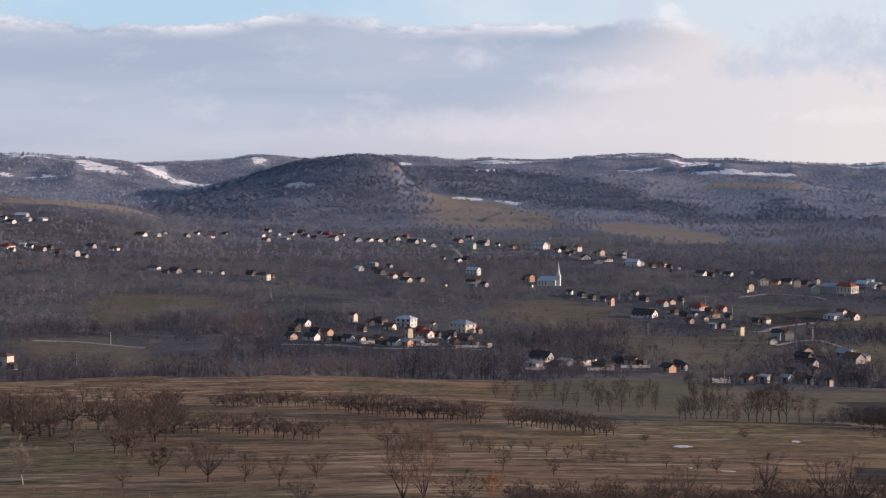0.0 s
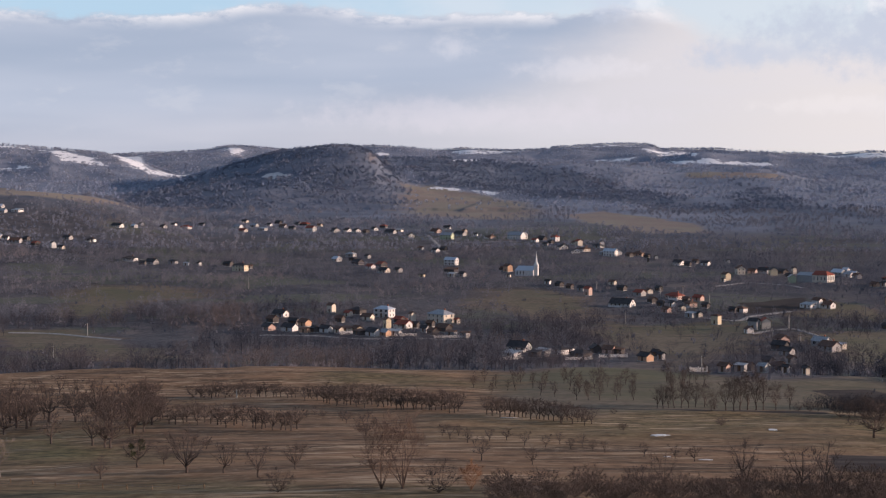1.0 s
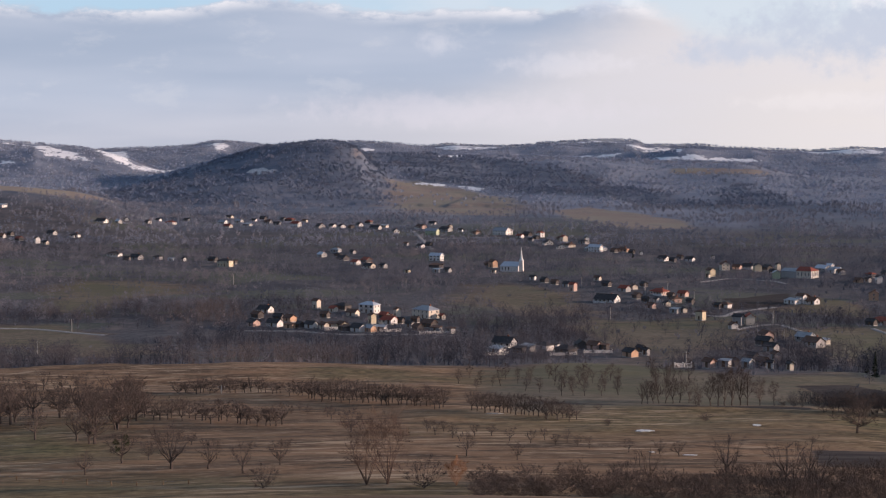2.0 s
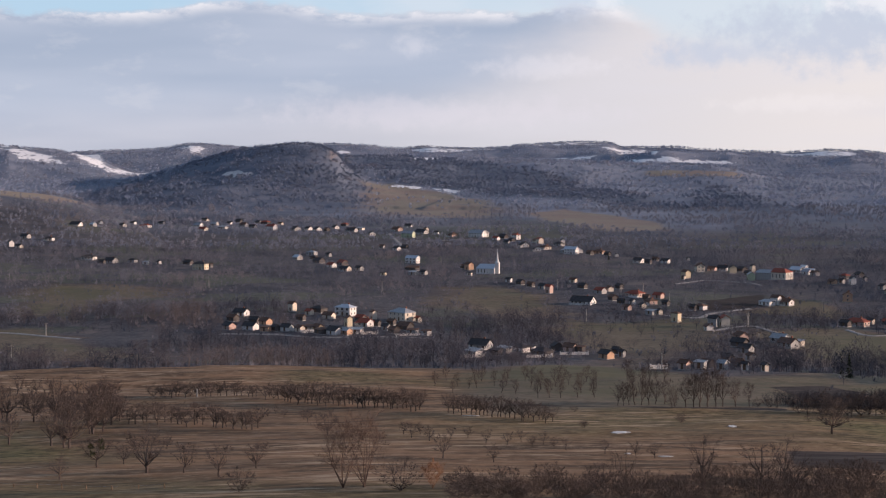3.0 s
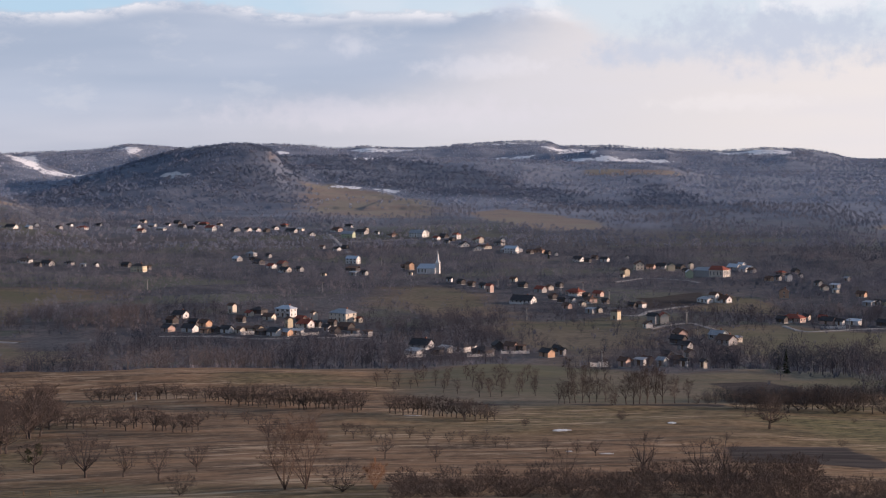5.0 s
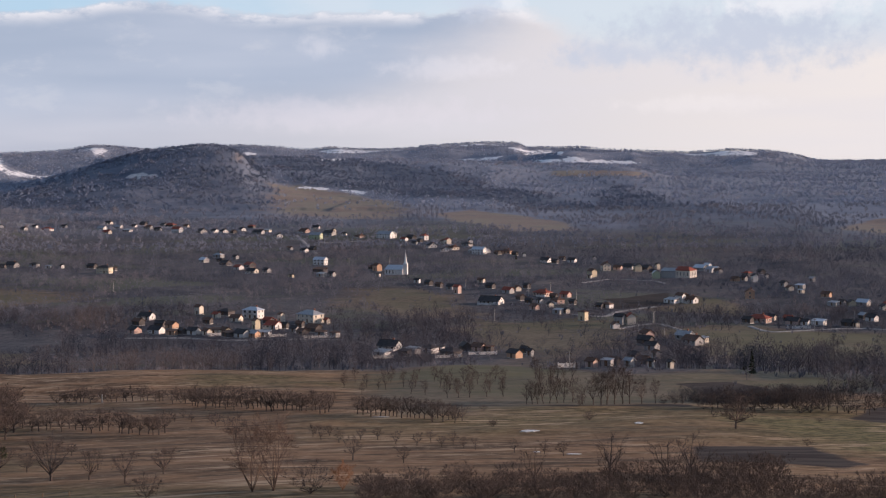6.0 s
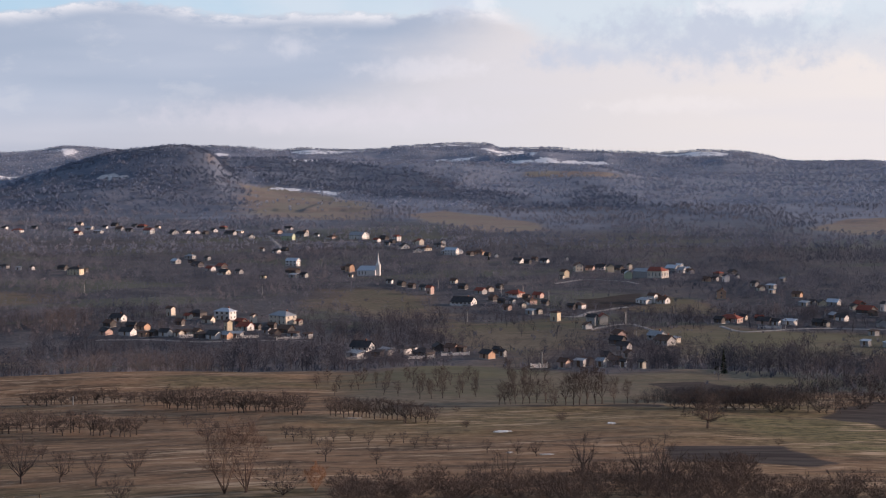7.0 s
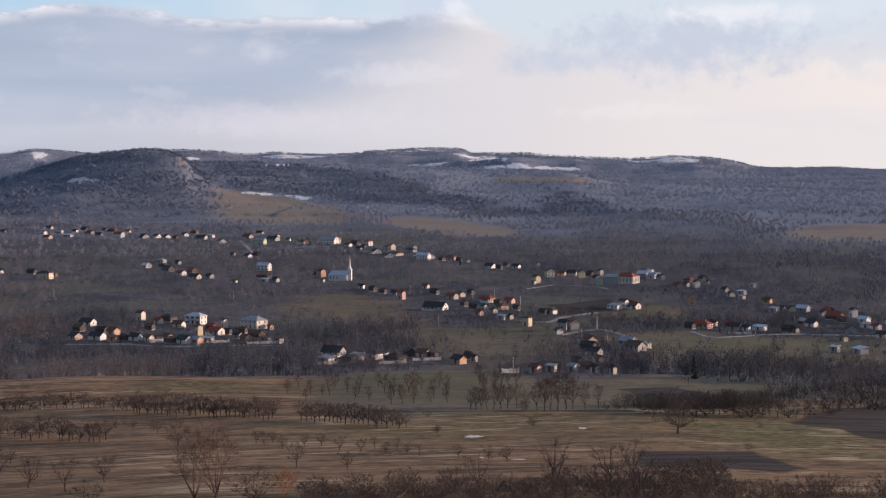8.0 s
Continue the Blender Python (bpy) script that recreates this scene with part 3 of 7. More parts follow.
def grow(seed, height, spread, limbs, twigs, twig_len, twig_w, trunk=0.3, lean=0.0, up=0.5, thick=0.035, forks=0):
    """A bare tree 'height' tall: trunk (first arrays) and crown of limbs and twigs (second arrays)."""
    rng = np.random.RandomState(seed)
    stem, crown = Growth(), Growth()
    bend = rng.normal(size=2) * 0.04 * height + np.array([lean, 0]) * height
    fork = np.array([bend[0] * trunk, bend[1] * trunk, height * trunk])
    mid = fork * 0.5 + np.array([*rng.normal(size=2) * 0.02 * height, 0])
    rad = height * thick
    stem.add(*tube([(0, 0, -0.3), mid, fork, fork + (0, 0, height * 0.05)], [rad * 1.3, rad, rad * 0.85, rad * 0.5], 5))
    ends = []
    for i in range(limbs):
        a = 2 * math.pi * (i + rng.uniform(-0.3, 0.3)) / limbs
        out = spread * height * rng.uniform(0.55, 1.0)
        rise = height * (1 - trunk) * rng.uniform(up, 1.0)
        if i == 0:
            out, rise = out * 0.25, height * (1 - trunk)
        p0 = fork + np.array([0, 0, rng.uniform(-0.08, 0.03) * height])
        p3 = fork + np.array([math.cos(a) * out, math.sin(a) * out, rise])
        p1 = p0 * 0.62 + p3 * 0.38 + np.array([math.cos(a), math.sin(a), 0]) * out * 0.16 + rng.normal(size=3) * 0.02 * height
        p2 = p0 * 0.3 + p3 * 0.7 + rng.normal(size=3) * 0.035 * height
        crown.add(*tube([p0, p1, p2, p3], [rad * 0.5, rad * 0.36, rad * 0.2, rad * 0.05], 3))
        ends.append((p0, p1, p2, p3))
        for _ in range(forks):
            t = rng.uniform(0.3, 0.85)
            s = p1 * (1 - t) + p3 * t if t > 0.5 else p0 * (1 - t) + p2 * t
            way_out = rng.normal(size=3) * (1, 1, 0.5) + (math.cos(a) * 0.6, math.sin(a) * 0.6, 0.7)
            e = s + way_out / np.linalg.norm(way_out) * height * rng.uniform(0.12, 0.26)
            m2 = (s + e) / 2 + rng.normal(size=3) * 0.015 * height
            crown.add(*tube([s, m2, e], [rad * 0.2, rad * 0.13, rad * 0.03], 3))
            ends.append((s, s, m2, e))
    heart = fork + np.array([bend[0] * 0.5, bend[1] * 0.5, height * (1 - trunk) * 0.46])
    for i in range(twigs):
        if i % 5 < 3:
            d = rng.normal(size=3)
            d /= np.linalg.norm(d)
            if d[2] < -0.55:
                d[2] = -d[2]
            s = heart + d * np.array([spread * 0.86, spread * 0.86, (1 - trunk) * 0.46]) * height * rng.uniform(0.25, 0.95) ** 0.6
            q = d * (0.8, 0.8, 0.5) + rng.normal(size=3) * 0.6 + (0, 0, 0.5)
            crown.sliver(s, s + q / np.linalg.norm(q) * twig_len * height * rng.uniform(0.4, 0.85), twig_w * 0.72, rng)
            continue
        p0, p1, p2, p3 = ends[rng.randint(len(ends))]
        t = rng.uniform(0.25, 1.0)
        s = p1 * (1 - t) + p3 * t if rng.rand() < 0.5 else p2 * (1 - t) + p3 * t
        d = rng.normal(size=3) * (1, 1, 0.7) + (0, 0, 0.75) + (s - fork) / height * 1.2
        e = s + d / np.linalg.norm(d) * twig_len * height * rng.uniform(0.5, 1.2)
        crown.sliver(s, e, twig_w, rng)
    return stem.arrays(), crown.arrays()


def scattered(name, label, templates, places, mat, category):
    """Many plants in one mesh: places are rows of x, y, z, size, turn, template."""
    vs, fs, n = [], [], 0
    for k, (tv, tf) in enumerate(templates):
        rows = places[places[:, 5] == k]
        if not len(rows):
            continue
        c, s, g = np.cos(rows[:, 4]), np.sin(rows[:, 4]), rows[:, 3]
        x = (tv[None, :, 0] * c[:, None] - tv[None, :, 1] * s[:, None]) * g[:, None] + rows[:, 0:1]
        y = (tv[None, :, 0] * s[:, None] + tv[None, :, 1] * c[:, None]) * g[:, None] + rows[:, 1:2]
        z = tv[None, :, 2] * g[:, None] + rows[:, 2:3]
        vs.append(np.stack([x, y, z], -1).reshape(-1, 3))
        fs.append((tf[None] + (np.arange(len(rows)) * len(tv))[:, None, None] + n).reshape(-1, 3))
        n += len(rows) * len(tv)
    ob = new(name, mesh_of(name, np.vstack(vs), np.vstack(fs), [mat]))
    return tagged(ob, label, category, kind="stuff")


def sector(rng, n, r0, r1, b0=-22.0, b1=29.0):
    b = np.radians(rng.uniform(b0, b1, n))
    r = np.sqrt(rng.uniform(r0 * r0, r1 * r1, n))
    return r * np.sin(b), r * np.cos(b)


def woods(name, label, seed, n, r0, r1, templates, lo, hi, mat, keep):
    rng = np.random.RandomState(seed)
    x, y = sector(rng, n, r0, r1)
    ok = rng.rand(n) < keep(x, y)
    x, y = x[ok], y[ok]
    m = len(x)
    size = rng.uniform(lo, hi, m) * (0.8 + 0.5 * value_noise(x / 60 + 40, y / 60))
    size = np.minimum(size, open_view(x, y))
    x, y, size = x[size > 1.2], y[size > 1.2], size[size > 1.2]
    m = len(x)
    rows = np.c_[x, y, terrain(x, y) - 0.2, size, rng.uniform(0, 6.28, m), rng.randint(0, len(templates), m)]
    return scattered(name, label, templates, rows, mat, "trees")


HOUSE_SPOTS = []  # (x, y, radius): ground kept free of trees


def free_of_houses(x, y):
    ok = np.ones(len(x))
    for hx, hy, hr in HOUSE_SPOTS:
        d = np.hypot(hx, hy)
        # the plot itself and the open yard on its sunny valley side
        ux, uy = hx / d, hy / d
        along, across = (x - hx) * ux + (y - hy) * uy, np.abs((x - hx) * uy - (y - hy) * ux)
        ok[(across < hr * 0.85) & (along < hr) & (along > -hr)] = 0
    return ok


def open_view(x, y):
    """Garden trees on the valley side of a house stay low: the most height for each place."""
    most = np.full(len(x), 99.0)
    for hx, hy, hr in HOUSE_SPOTS:
        d = np.hypot(hx, hy)
        ux, uy = hx / d, hy / d
        along, across = (hx - x) * ux + (hy - y) * uy, np.abs((x - hx) * uy - (y - hy) * ux)
        near = (across < hr * 1.1) & (along > -hr) & (along < 95)
        most[near] = np.minimum(most[near], 1.3 + np.maximum(along[near] - hr * 0.4, 0) * (0.115 if d < 1300 else 0.075))
    return most


def stock(key, look_of, rough, metal):
    M[key] = material(key, look_of, rough, metal)


stock("white", plaster_look((0.76, 0.735, 0.71)), 0.9, 0)
stock("cream", plaster_look((0.74, 0.66, 0.55)), 0.9, 0)
stock("yellow", plaster_look((0.68, 0.585, 0.42)), 0.9, 0)
stock("pink", plaster_look((0.58, 0.42, 0.36)), 0.9, 0)
stock("orange", plaster_look((0.58, 0.38, 0.26)), 0.9, 0)
stock("green", plaster_look((0.50, 0.55, 0.38)), 0.9, 0)
stock("grey", plaster_look((0.42, 0.41, 0.405), 0.4), 0.9, 0)
stock("brown", plaster_look((0.120, 0.108, 0.104), 0.4), 0.9, 0)
stock("red_tile", tile_look((0.24, 0.060, 0.040), (0.34, 0.11, 0.07)), 0.8, 0)
stock("brown_tile", tile_look((0.11, 0.065, 0.048), (0.19, 0.12, 0.09)), 0.85, 0)
stock("dark_tile", tile_look((0.035, 0.034, 0.038), (0.085, 0.075, 0.075)), 0.75, 0)
stock("grey_sheet", plain_look((0.26, 0.28, 0.31), (0.38, 0.40, 0.43)), 0.5, 0.2)
stock("pale_sheet", plain_look((0.44, 0.50, 0.58), (0.58, 0.62, 0.68)), 0.45, 0.2)
stock("brick", plain_look((0.22, 0.09, 0.06), (0.34, 0.17, 0.12), 4), 0.9, 0)
stock("frame", plain_look((0.62, 0.60, 0.56), (0.72, 0.70, 0.66)), 0.6, 0)
stock("timber", plain_look((0.10, 0.065, 0.04), (0.22, 0.15, 0.10), 3), 0.8, 0)
stock("concrete", plain_look((0.36, 0.35, 0.33), (0.52, 0.50, 0.47), 2), 0.9, 0)
stock("gravel", plain_look((0.27, 0.26, 0.255), (0.40, 0.38, 0.365), 0.4), 0.95, 0)
stock("spire_metal", plain_look((0.62, 0.62, 0.62), (0.76, 0.76, 0.75)), 0.4, 0.5)
stock("orchard_bark", bark_single((0.044, 0.036, 0.034), (0.115, 0.090, 0.080)), 0.95, 0)
stock("willow_twig", bark_single((0.095, 0.068, 0.056), (0.21, 0.145, 0.112)), 0.95, 0)
stock("brown_bark", bark_single((0.058, 0.045, 0.040), (0.120, 0.090, 0.076)), 0.95, 0)
stock("pale_bark", bark_single((0.26, 0.23, 0.20), (0.45, 0.40, 0.36)), 0.9, 0)
stock("ash_bark", bark_single((0.15, 0.125, 0.11), (0.27, 0.23, 0.20)), 0.95, 0)
stock("rust_twig", bark_single((0.20, 0.100, 0.055), (0.32, 0.17, 0.095)), 0.95, 0)
stock("ivy", bark_single((0.022, 0.028, 0.012), (0.06, 0.065, 0.03)), 0.8, 0)
stock("fir", bark_single((0.016, 0.024, 0.018), (0.035, 0.05, 0.032)), 0.9, 0)
stock("melt_ice", plain_look((0.50, 0.49, 0.48), (0.72, 0.72, 0.72), 0.5), 0.4, 0)
glass = bpy.data.materials.new("window_glass")
glass.use_nodes = True
gb = glass.node_tree.nodes["Principled BSDF"]
gb.inputs["Base Color"].default_value, gb.inputs["Roughness"].default_value = (0.02, 0.024, 0.03, 1), 0.08
M["glass"] = glass


# ---- building helpers ----
def bm_mesh(name, bm, mat):
    me = bpy.data.meshes.new(name)
    bmesh.ops.recalc_face_normals(bm, faces=bm.faces)
    bm.to_mesh(me)
    bm.free()
    me.materials.append(mat)
    return me


def part(name, data, mat, parent, label="", m=None):
    """One mesh object under a thing or a part."""
    me = data if isinstance(data, bpy.types.Mesh) else bm_mesh(name, data, mat)
    ob = new(name, me)
    ob.parent = parent
    if m is not None:
        ob.matrix_basis = m
    return tagged(ob, label)


def box(bm, x0, x1, y0, y1, z0, z1):
    v = [bm.verts.new((x, y, z)) for z in (z0, z1) for x, y in ((x0, y0), (x1, y0), (x1, y1), (x0, y1))]
    for f in ((0, 1, 2, 3), (4, 5, 6, 7), (0, 1, 5, 4), (1, 2, 6, 5), (2, 3, 7, 6), (3, 0, 4, 7)):
        bm.faces.new([v[i] for i in f])
    return bm


def boxed(*spans):
    bm = bmesh.new()
    for s in spans:
        box(bm, *s)
    return bm


def slab(bm, corners, thick):
    """A sloping slab: corners of its upper side, and a thickness straight down."""
    a = [bm.verts.new(c) for c in corners]
    b = [bm.verts.new((c[0], c[1], c[2] - thick)) for c in corners]
    bm.faces.new(a)
    bm.faces.new(b[::-1])
    for i in range(len(a)):
        j = (i + 1) % len(a)
        bm.faces.new((a[i], b[i], b[j], a[j]))


def empty_at(name, x, y, z, turn=0.0, size=1.0):
    ob = new(name)
    ob.empty_display_size = 0.5
    ob.matrix_basis = pose(x, y, z, 0, 0, turn) @ Matrix.Scale(size, 4)
    return ob


def ground_at(x, y):
    return float(terrain(np.array([x]), np.array([y]))[0])


WINDOW = {}
for size, (ww, wh) in {"small": (1.0, 1.2), "wide": (1.7, 1.35), "tall": (0.9, 2.6)}.items():
    bars = boxed((-ww / 2, ww / 2, -0.07, 0.04, -wh / 2 - 0.06, -wh / 2 + 0.04), (-ww / 2, ww / 2, -0.06, 0.04, wh / 2 - 0.08, wh / 2),
                 (-ww / 2, -ww / 2 + 0.08, -0.06, 0.04, -wh / 2, wh / 2), (ww / 2 - 0.08, ww / 2, -0.06, 0.04, -wh / 2, wh / 2),
                 (-0.04, 0.04, -0.055, 0.04, -wh / 2, wh / 2))
    WINDOW[size] = (bm_mesh("window", bars, M["frame"]),
                    bm_mesh("pane", boxed((-ww / 2 + 0.06, ww / 2 - 0.06, -0.03, 0.03, -wh / 2 + 0.03, wh / 2 - 0.06)), M["glass"]))
DOOR = bm_mesh("door", boxed((-0.5, 0.5, -0.06, 0.04, 0.0, 2.05), (-0.56, -0.5, -0.08, 0.04, 0, 2.12), (0.5, 0.56, -0.08, 0.04, 0, 2.12)), M["timber"])
CHIMNEY = bm_mesh("chimney", boxed((-0.3, 0.3, -0.3, 0.3, -0.8, 1.1), (-0.36, 0.36, -0.36, 0.36, 1.1, 1.22), (-0.2, 0.2, -0.2, 0.2, 1.22, 1.34)), M["brick"])
ROOF_WORDS = {"red_tile": "red tiled", "brown_tile": "brown tiled", "dark_tile": "dark tiled", "grey_sheet": "grey sheet-metal", "pale_sheet": "pale blue sheet-metal"}
WALL_WORDS = {"white": "whitewashed", "cream": "cream", "yellow": "yellow", "pink": "faded pink", "orange": "orange", "green": "pale green", "grey": "grey", "brown": "brown wooden"}


def add_window(parent, x, y, z, turn, size="small"):
    w = part("window", WINDOW[size][0], None, parent, "", pose(x, y, z, 0, 0, turn))
    part("pane", WINDOW[size][1], None, w, "")


def house(x, y, turn, w, d, h, kind, wall, roof, extra=""):
    """A village house: walls h high with a gable, hip or lean-to roof; the ridge runs along its width w."""
    z = float(terrain(x + np.array([-1, -1, 1, 1, 0]) * w * 0.4, y + np.array([-1, 1, -1, 1, 0]) * d * 0.4).min())
    low = w * d < 38 or wall == "brown"
    storeys = 2 if h > 4.2 else 1
    name = "shed" if low else "house"
    top = empty_at(name, x, y, z, turn)
    shape = {"gable": "gabled", "hip": "hipped", "lean": "lean-to"}[kind]
    label = "%s%s %s with a %s %s roof" % ("two-storey " if storeys == 2 else "small " if w < 8 else "long " if w > 14 else "", WALL_WORDS[wall], name, shape, ROOF_WORDS[roof])
    tagged(top, label, name, "village houses" if not low else "village sheds")
    hw, hd = w / 2, d / 2
    pitch = 0.56 if kind == "gable" else 0.48
    rise = hd * pitch * (1.15 if w > d * 0.8 else 1.0)
    bm = bmesh.new()
    box(bm, -hw, hw, -hd, hd, -1.2, h)
    if kind == "gable":
        for sx in (-hw, hw - 0.25):
            a = [bm.verts.new(c) for c in ((sx, -hd, h), (sx, hd, h), (sx, 0, h + rise))]
            b = [bm.verts.new((c.co.x + 0.25, c.co.y, c.co.z)) for c in a]
            bm.faces.new(a), bm.faces.new(b[::-1])
            for i in range(3):
                bm.faces.new((a[i], b[i], b[(i + 1) % 3], a[(i + 1) % 3]))
    part("wall", bm, M[wall], top)
    part("plinth", boxed((-hw - 0.06, hw + 0.06, -hd - 0.06, hd + 0.06, -1.3, 0.45)), M["concrete"], top, "grey concrete plinth")
    o, th = 0.45, 0.18
    bm = bmesh.new()
    if kind == "gable":
        e = h - o * rise / hd + th
        for s in (-1, 1):
            slab(bm, [(-hw - o, s * (hd + o), e), (hw + o, s * (hd + o), e), (hw + o, 0, h + rise + th), (-hw - o, 0, h + rise + th)], th)
        box(bm, -hw - o, hw + o, -0.12, 0.12, h + rise + th - 0.02, h + rise + th + 0.10)
    elif kind == "hip":
        k = max(hw - hd, 0.3)
        e = h + 0.02 + th
        c = [(-hw - o, -hd - o, e), (hw + o, -hd - o, e), (hw + o, hd + o, e), (-hw - o, hd + o, e)]
        r = [(-k, 0, h + rise + th), (k, 0, h + rise + th)]
        slab(bm, [c[0], c[1], r[1], r[0]], th)
        slab(bm, [c[2], c[3], r[0], r[1]], th)
        slab(bm, [c[1], c[2], r[1]], th)
        slab(bm, [c[3], c[0], r[0]], th)
    else:
        rise = d * 0.22
        slab(bm, [(-hw - 0.3, -hd - 0.3, h + th + 0.02), (hw + 0.3, -hd - 0.3, h + th + 0.02), (hw + 0.3, hd + 0.3, h + rise + th), (-hw - 0.3, hd + 0.3, h + rise + th)], th)
        box(bm, -hw + 0.01, hw - 0.01, hd - 0.2, hd - 0.01, h, h + rise)
    part("roof", bm, M[roof], top)
    if not low and kind != "lean":
        part("chimney", CHIMNEY, None, top, "", pose(hw * 0.35, hd * 0.25, h + rise * 0.8))
    if low:
        part("door", DOOR, None, top, "", pose(0, -hd, 0.45))
        return top
    n = max(2, min(5, int(w / 2.7)))
    for s in range(storeys):
        zz = 1.65 + 2.5 * s
        if zz + 0.8 > h + 0.3:
            continue
        for i in range(n):
            wx = -hw + w * (i + 0.5) / n
            if s == 0 and i == n // 2:
                part("door", DOOR, None, top, "", pose(wx, -hd, 0.45))
            else:
                add_window(top, wx, -hd, zz, 0, "wide" if w / n > 3.4 else "small")
        for i in range(max(1, int(d / 3.0))):
            add_window(top, hw, -hd + d * (i + 0.5) / max(1, int(d / 3.0)), zz, 90)
    if kind == "gable" and rise > 2.2:
        add_window(top, hw, 0, h + 0.75, 90)
    if storeys == 1 and kind != "lean" and wall in ("white", "cream", "yellow", "pink", "green") and w > 6:
        x0, x1 = (-hw, hw * 0.25) if int(abs(x)) % 2 else (-hw * 0.3, hw)
        porch = part("porch", boxed((x0, x1, -hd - 1.7, -hd - 1.55, -0.9, 1.25), (x1 - 0.15, x1, -hd - 1.55, -hd, -0.9, 1.25), (x0, x1, -hd - 1.55, -hd, -0.9, 0.4)), M["white" if int(abs(y)) % 3 else wall], top, "low pale porch wall")
        for q in np.linspace(x0 + 0.15, x1 - 0.15, 4):
            part("post", boxed((q - 0.13, q + 0.13, -hd - 1.72, -hd - 1.5, 1.25, 2.3)), M["white"], porch)
        bm = bmesh.new()
        slab(bm, [(x0 - 0.2, -hd - 2.0, 2.38), (x1 + 0.2, -hd - 2.0, 2.38), (x1 + 0.2, -hd - 0.02, 2.58), (x0 - 0.2, -hd - 0.02, 2.58)], 0.12)
        part("porch_roof", bm, M[roof], porch)
    if "balcony" in extra:
        b = part("balcony", boxed((-hw * 0.6, hw * 0.6, -hd - 1.3, -hd, 2.75, 2.92)), M["concrete"], top)
        part("railing", boxed((-hw * 0.6, hw * 0.6, -hd - 1.3, -hd - 1.24, 3.7, 3.78), *[(q, q + 0.05, -hd - 1.29, -hd - 1.25, 2.92, 3.7) for q in np.arange(-hw * 0.6, hw * 0.6, 0.5)]), M["timber"], b)
        for q in (-hw * 0.55, hw * 0.55):
            part("post", boxed((q - 0.1, q + 0.1, -hd - 1.25, -hd - 1.05, -0.6, 2.75)), M["concrete"], b)
    if "panels" in extra:
        bm = bmesh.new()
        for i in range(4):
            for s0, s1 in ((0.12, 0.5), (0.54, 0.92)):
                x0, x1 = -hw * 0.8 + i * w * 0.2, -hw * 0.8 + i * w * 0.2 + w * 0.18
                z_at = lambda s: h + rise * s + th + 0.22
                slab(bm, [(x0, -hd * (1 - s0), z_at(s0)), (x1, -hd * (1 - s0), z_at(s0)), (x1, -hd * (1 - s1), z_at(s1)), (x0, -hd * (1 - s1), z_at(s1))], 0.08)
        part("solar_panel", bm, M["glass"], top, "dark glossy solar panels")
    return top


# ---- village ----
def spot(x, y, r):
    HOUSE_SPOTS.append((x, y, r))


def place_house(x, y, turn, w, d, h, kind, wall, roof, extra=""):
    spot(x, y, max(w, d) * 0.62)
    return house(x, y, turn, w, d, h, kind, wall, roof, extra)



place_house(-479, 1487, -17, 6.3, 4.5, 2.6, "gable", "white", "dark_tile")
place_house(-463, 1461, -24, 9.3, 6.7, 2.6, "gable", "white", "dark_tile")
place_house(-466, 1509, -11, 13.5, 8.1, 2.6, "gable", "grey", "pale_sheet")
place_house(-451, 1479, -21, 8.3, 6.0, 2.6, "gable", "grey", "grey_sheet")
place_house(-437, 1485, -34, 11.6, 7.0, 2.4, "lean", "white", "grey_sheet")

place_house(-420, 1313, -32, 13.4, 8.1, 2.6, "hip", "cream", "red_tile")
place_house(-408, 1290, -17, 5.5, 3.9, 2.6, "gable", "white", "brown_tile")
place_house(-410, 1329, -11, 6.6, 4.8, 2.6, "gable", "grey", "pale_sheet")
place_house(-400, 1319, -11, 6.1, 4.4, 2.6, "gable", "white", "dark_tile")
place_house(-386, 1304, -12, 10.6, 6.4, 2.6, "gable", "grey", "brown_tile")
place_house(-381, 1323, -34, 5.7, 4.1, 2.6, "gable", "brown", "dark_tile")
place_house(-363, 1289, -42, 6.8, 4.9, 2.6, "gable", "brown", "red_tile")

place_house(-342, 1273, -60, 5.5, 4.4, 4.9, "gable", "white", "dark_tile")
place_house(-332, 1264, -35, 5.9, 4.2, 2.6, "gable", "cream", "dark_tile")
place_house(-346, 1341, -28, 8.4, 6.1, 2.6, "gable", "grey", "dark_tile")
place_house(-321, 1332, -14, 7.9, 5.7, 2.6, "hip", "white", "dark_tile")

place_house(-324, 1462, -23, 11.7, 7.0, 2.6, "gable", "white", "dark_tile")
place_house(-310, 1480, -46, 6.6, 4.7, 2.6, "gable", "grey", "pale_sheet")
place_house(-310, 1520, -63, 5.1, 4.1, 2.6, "gable", "white", "dark_tile")
place_house(-290, 1542, -47, 7.4, 5.3, 2.6, "gable", "grey", "dark_tile")
place_house(-291, 1612, -32, 6.1, 4.4, 2.6, "gable", "white", "dark_tile")
place_house(-277, 1613, -32, 11.8, 7.1, 2.6, "hip", "white", "red_tile")
place_house(-266, 1662, -26, 6.2, 4.5, 2.6, "gable", "grey", "dark_tile")

place_house(-254, 1194, -14, 11.3, 6.8, 2.6, "hip", "white", "dark_tile", "balcony")
place_house(-237, 1162, -16, 5.6, 4.1, 2.6, "gable", "brown", "dark_tile")
place_house(-231, 1173, -31, 9.7, 7.0, 2.6, "gable", "grey", "dark_tile")
place_house(-213, 1174, -25, 6.8, 4.9, 2.6, "hip", "grey", "dark_tile")
place_house(-199, 1158, -18, 5.0, 3.0, 2.4, "lean", "white", "grey_sheet")
place_house(-188, 1158, -53, 3.5, 2.8, 2.6, "gable", "white", "dark_tile")

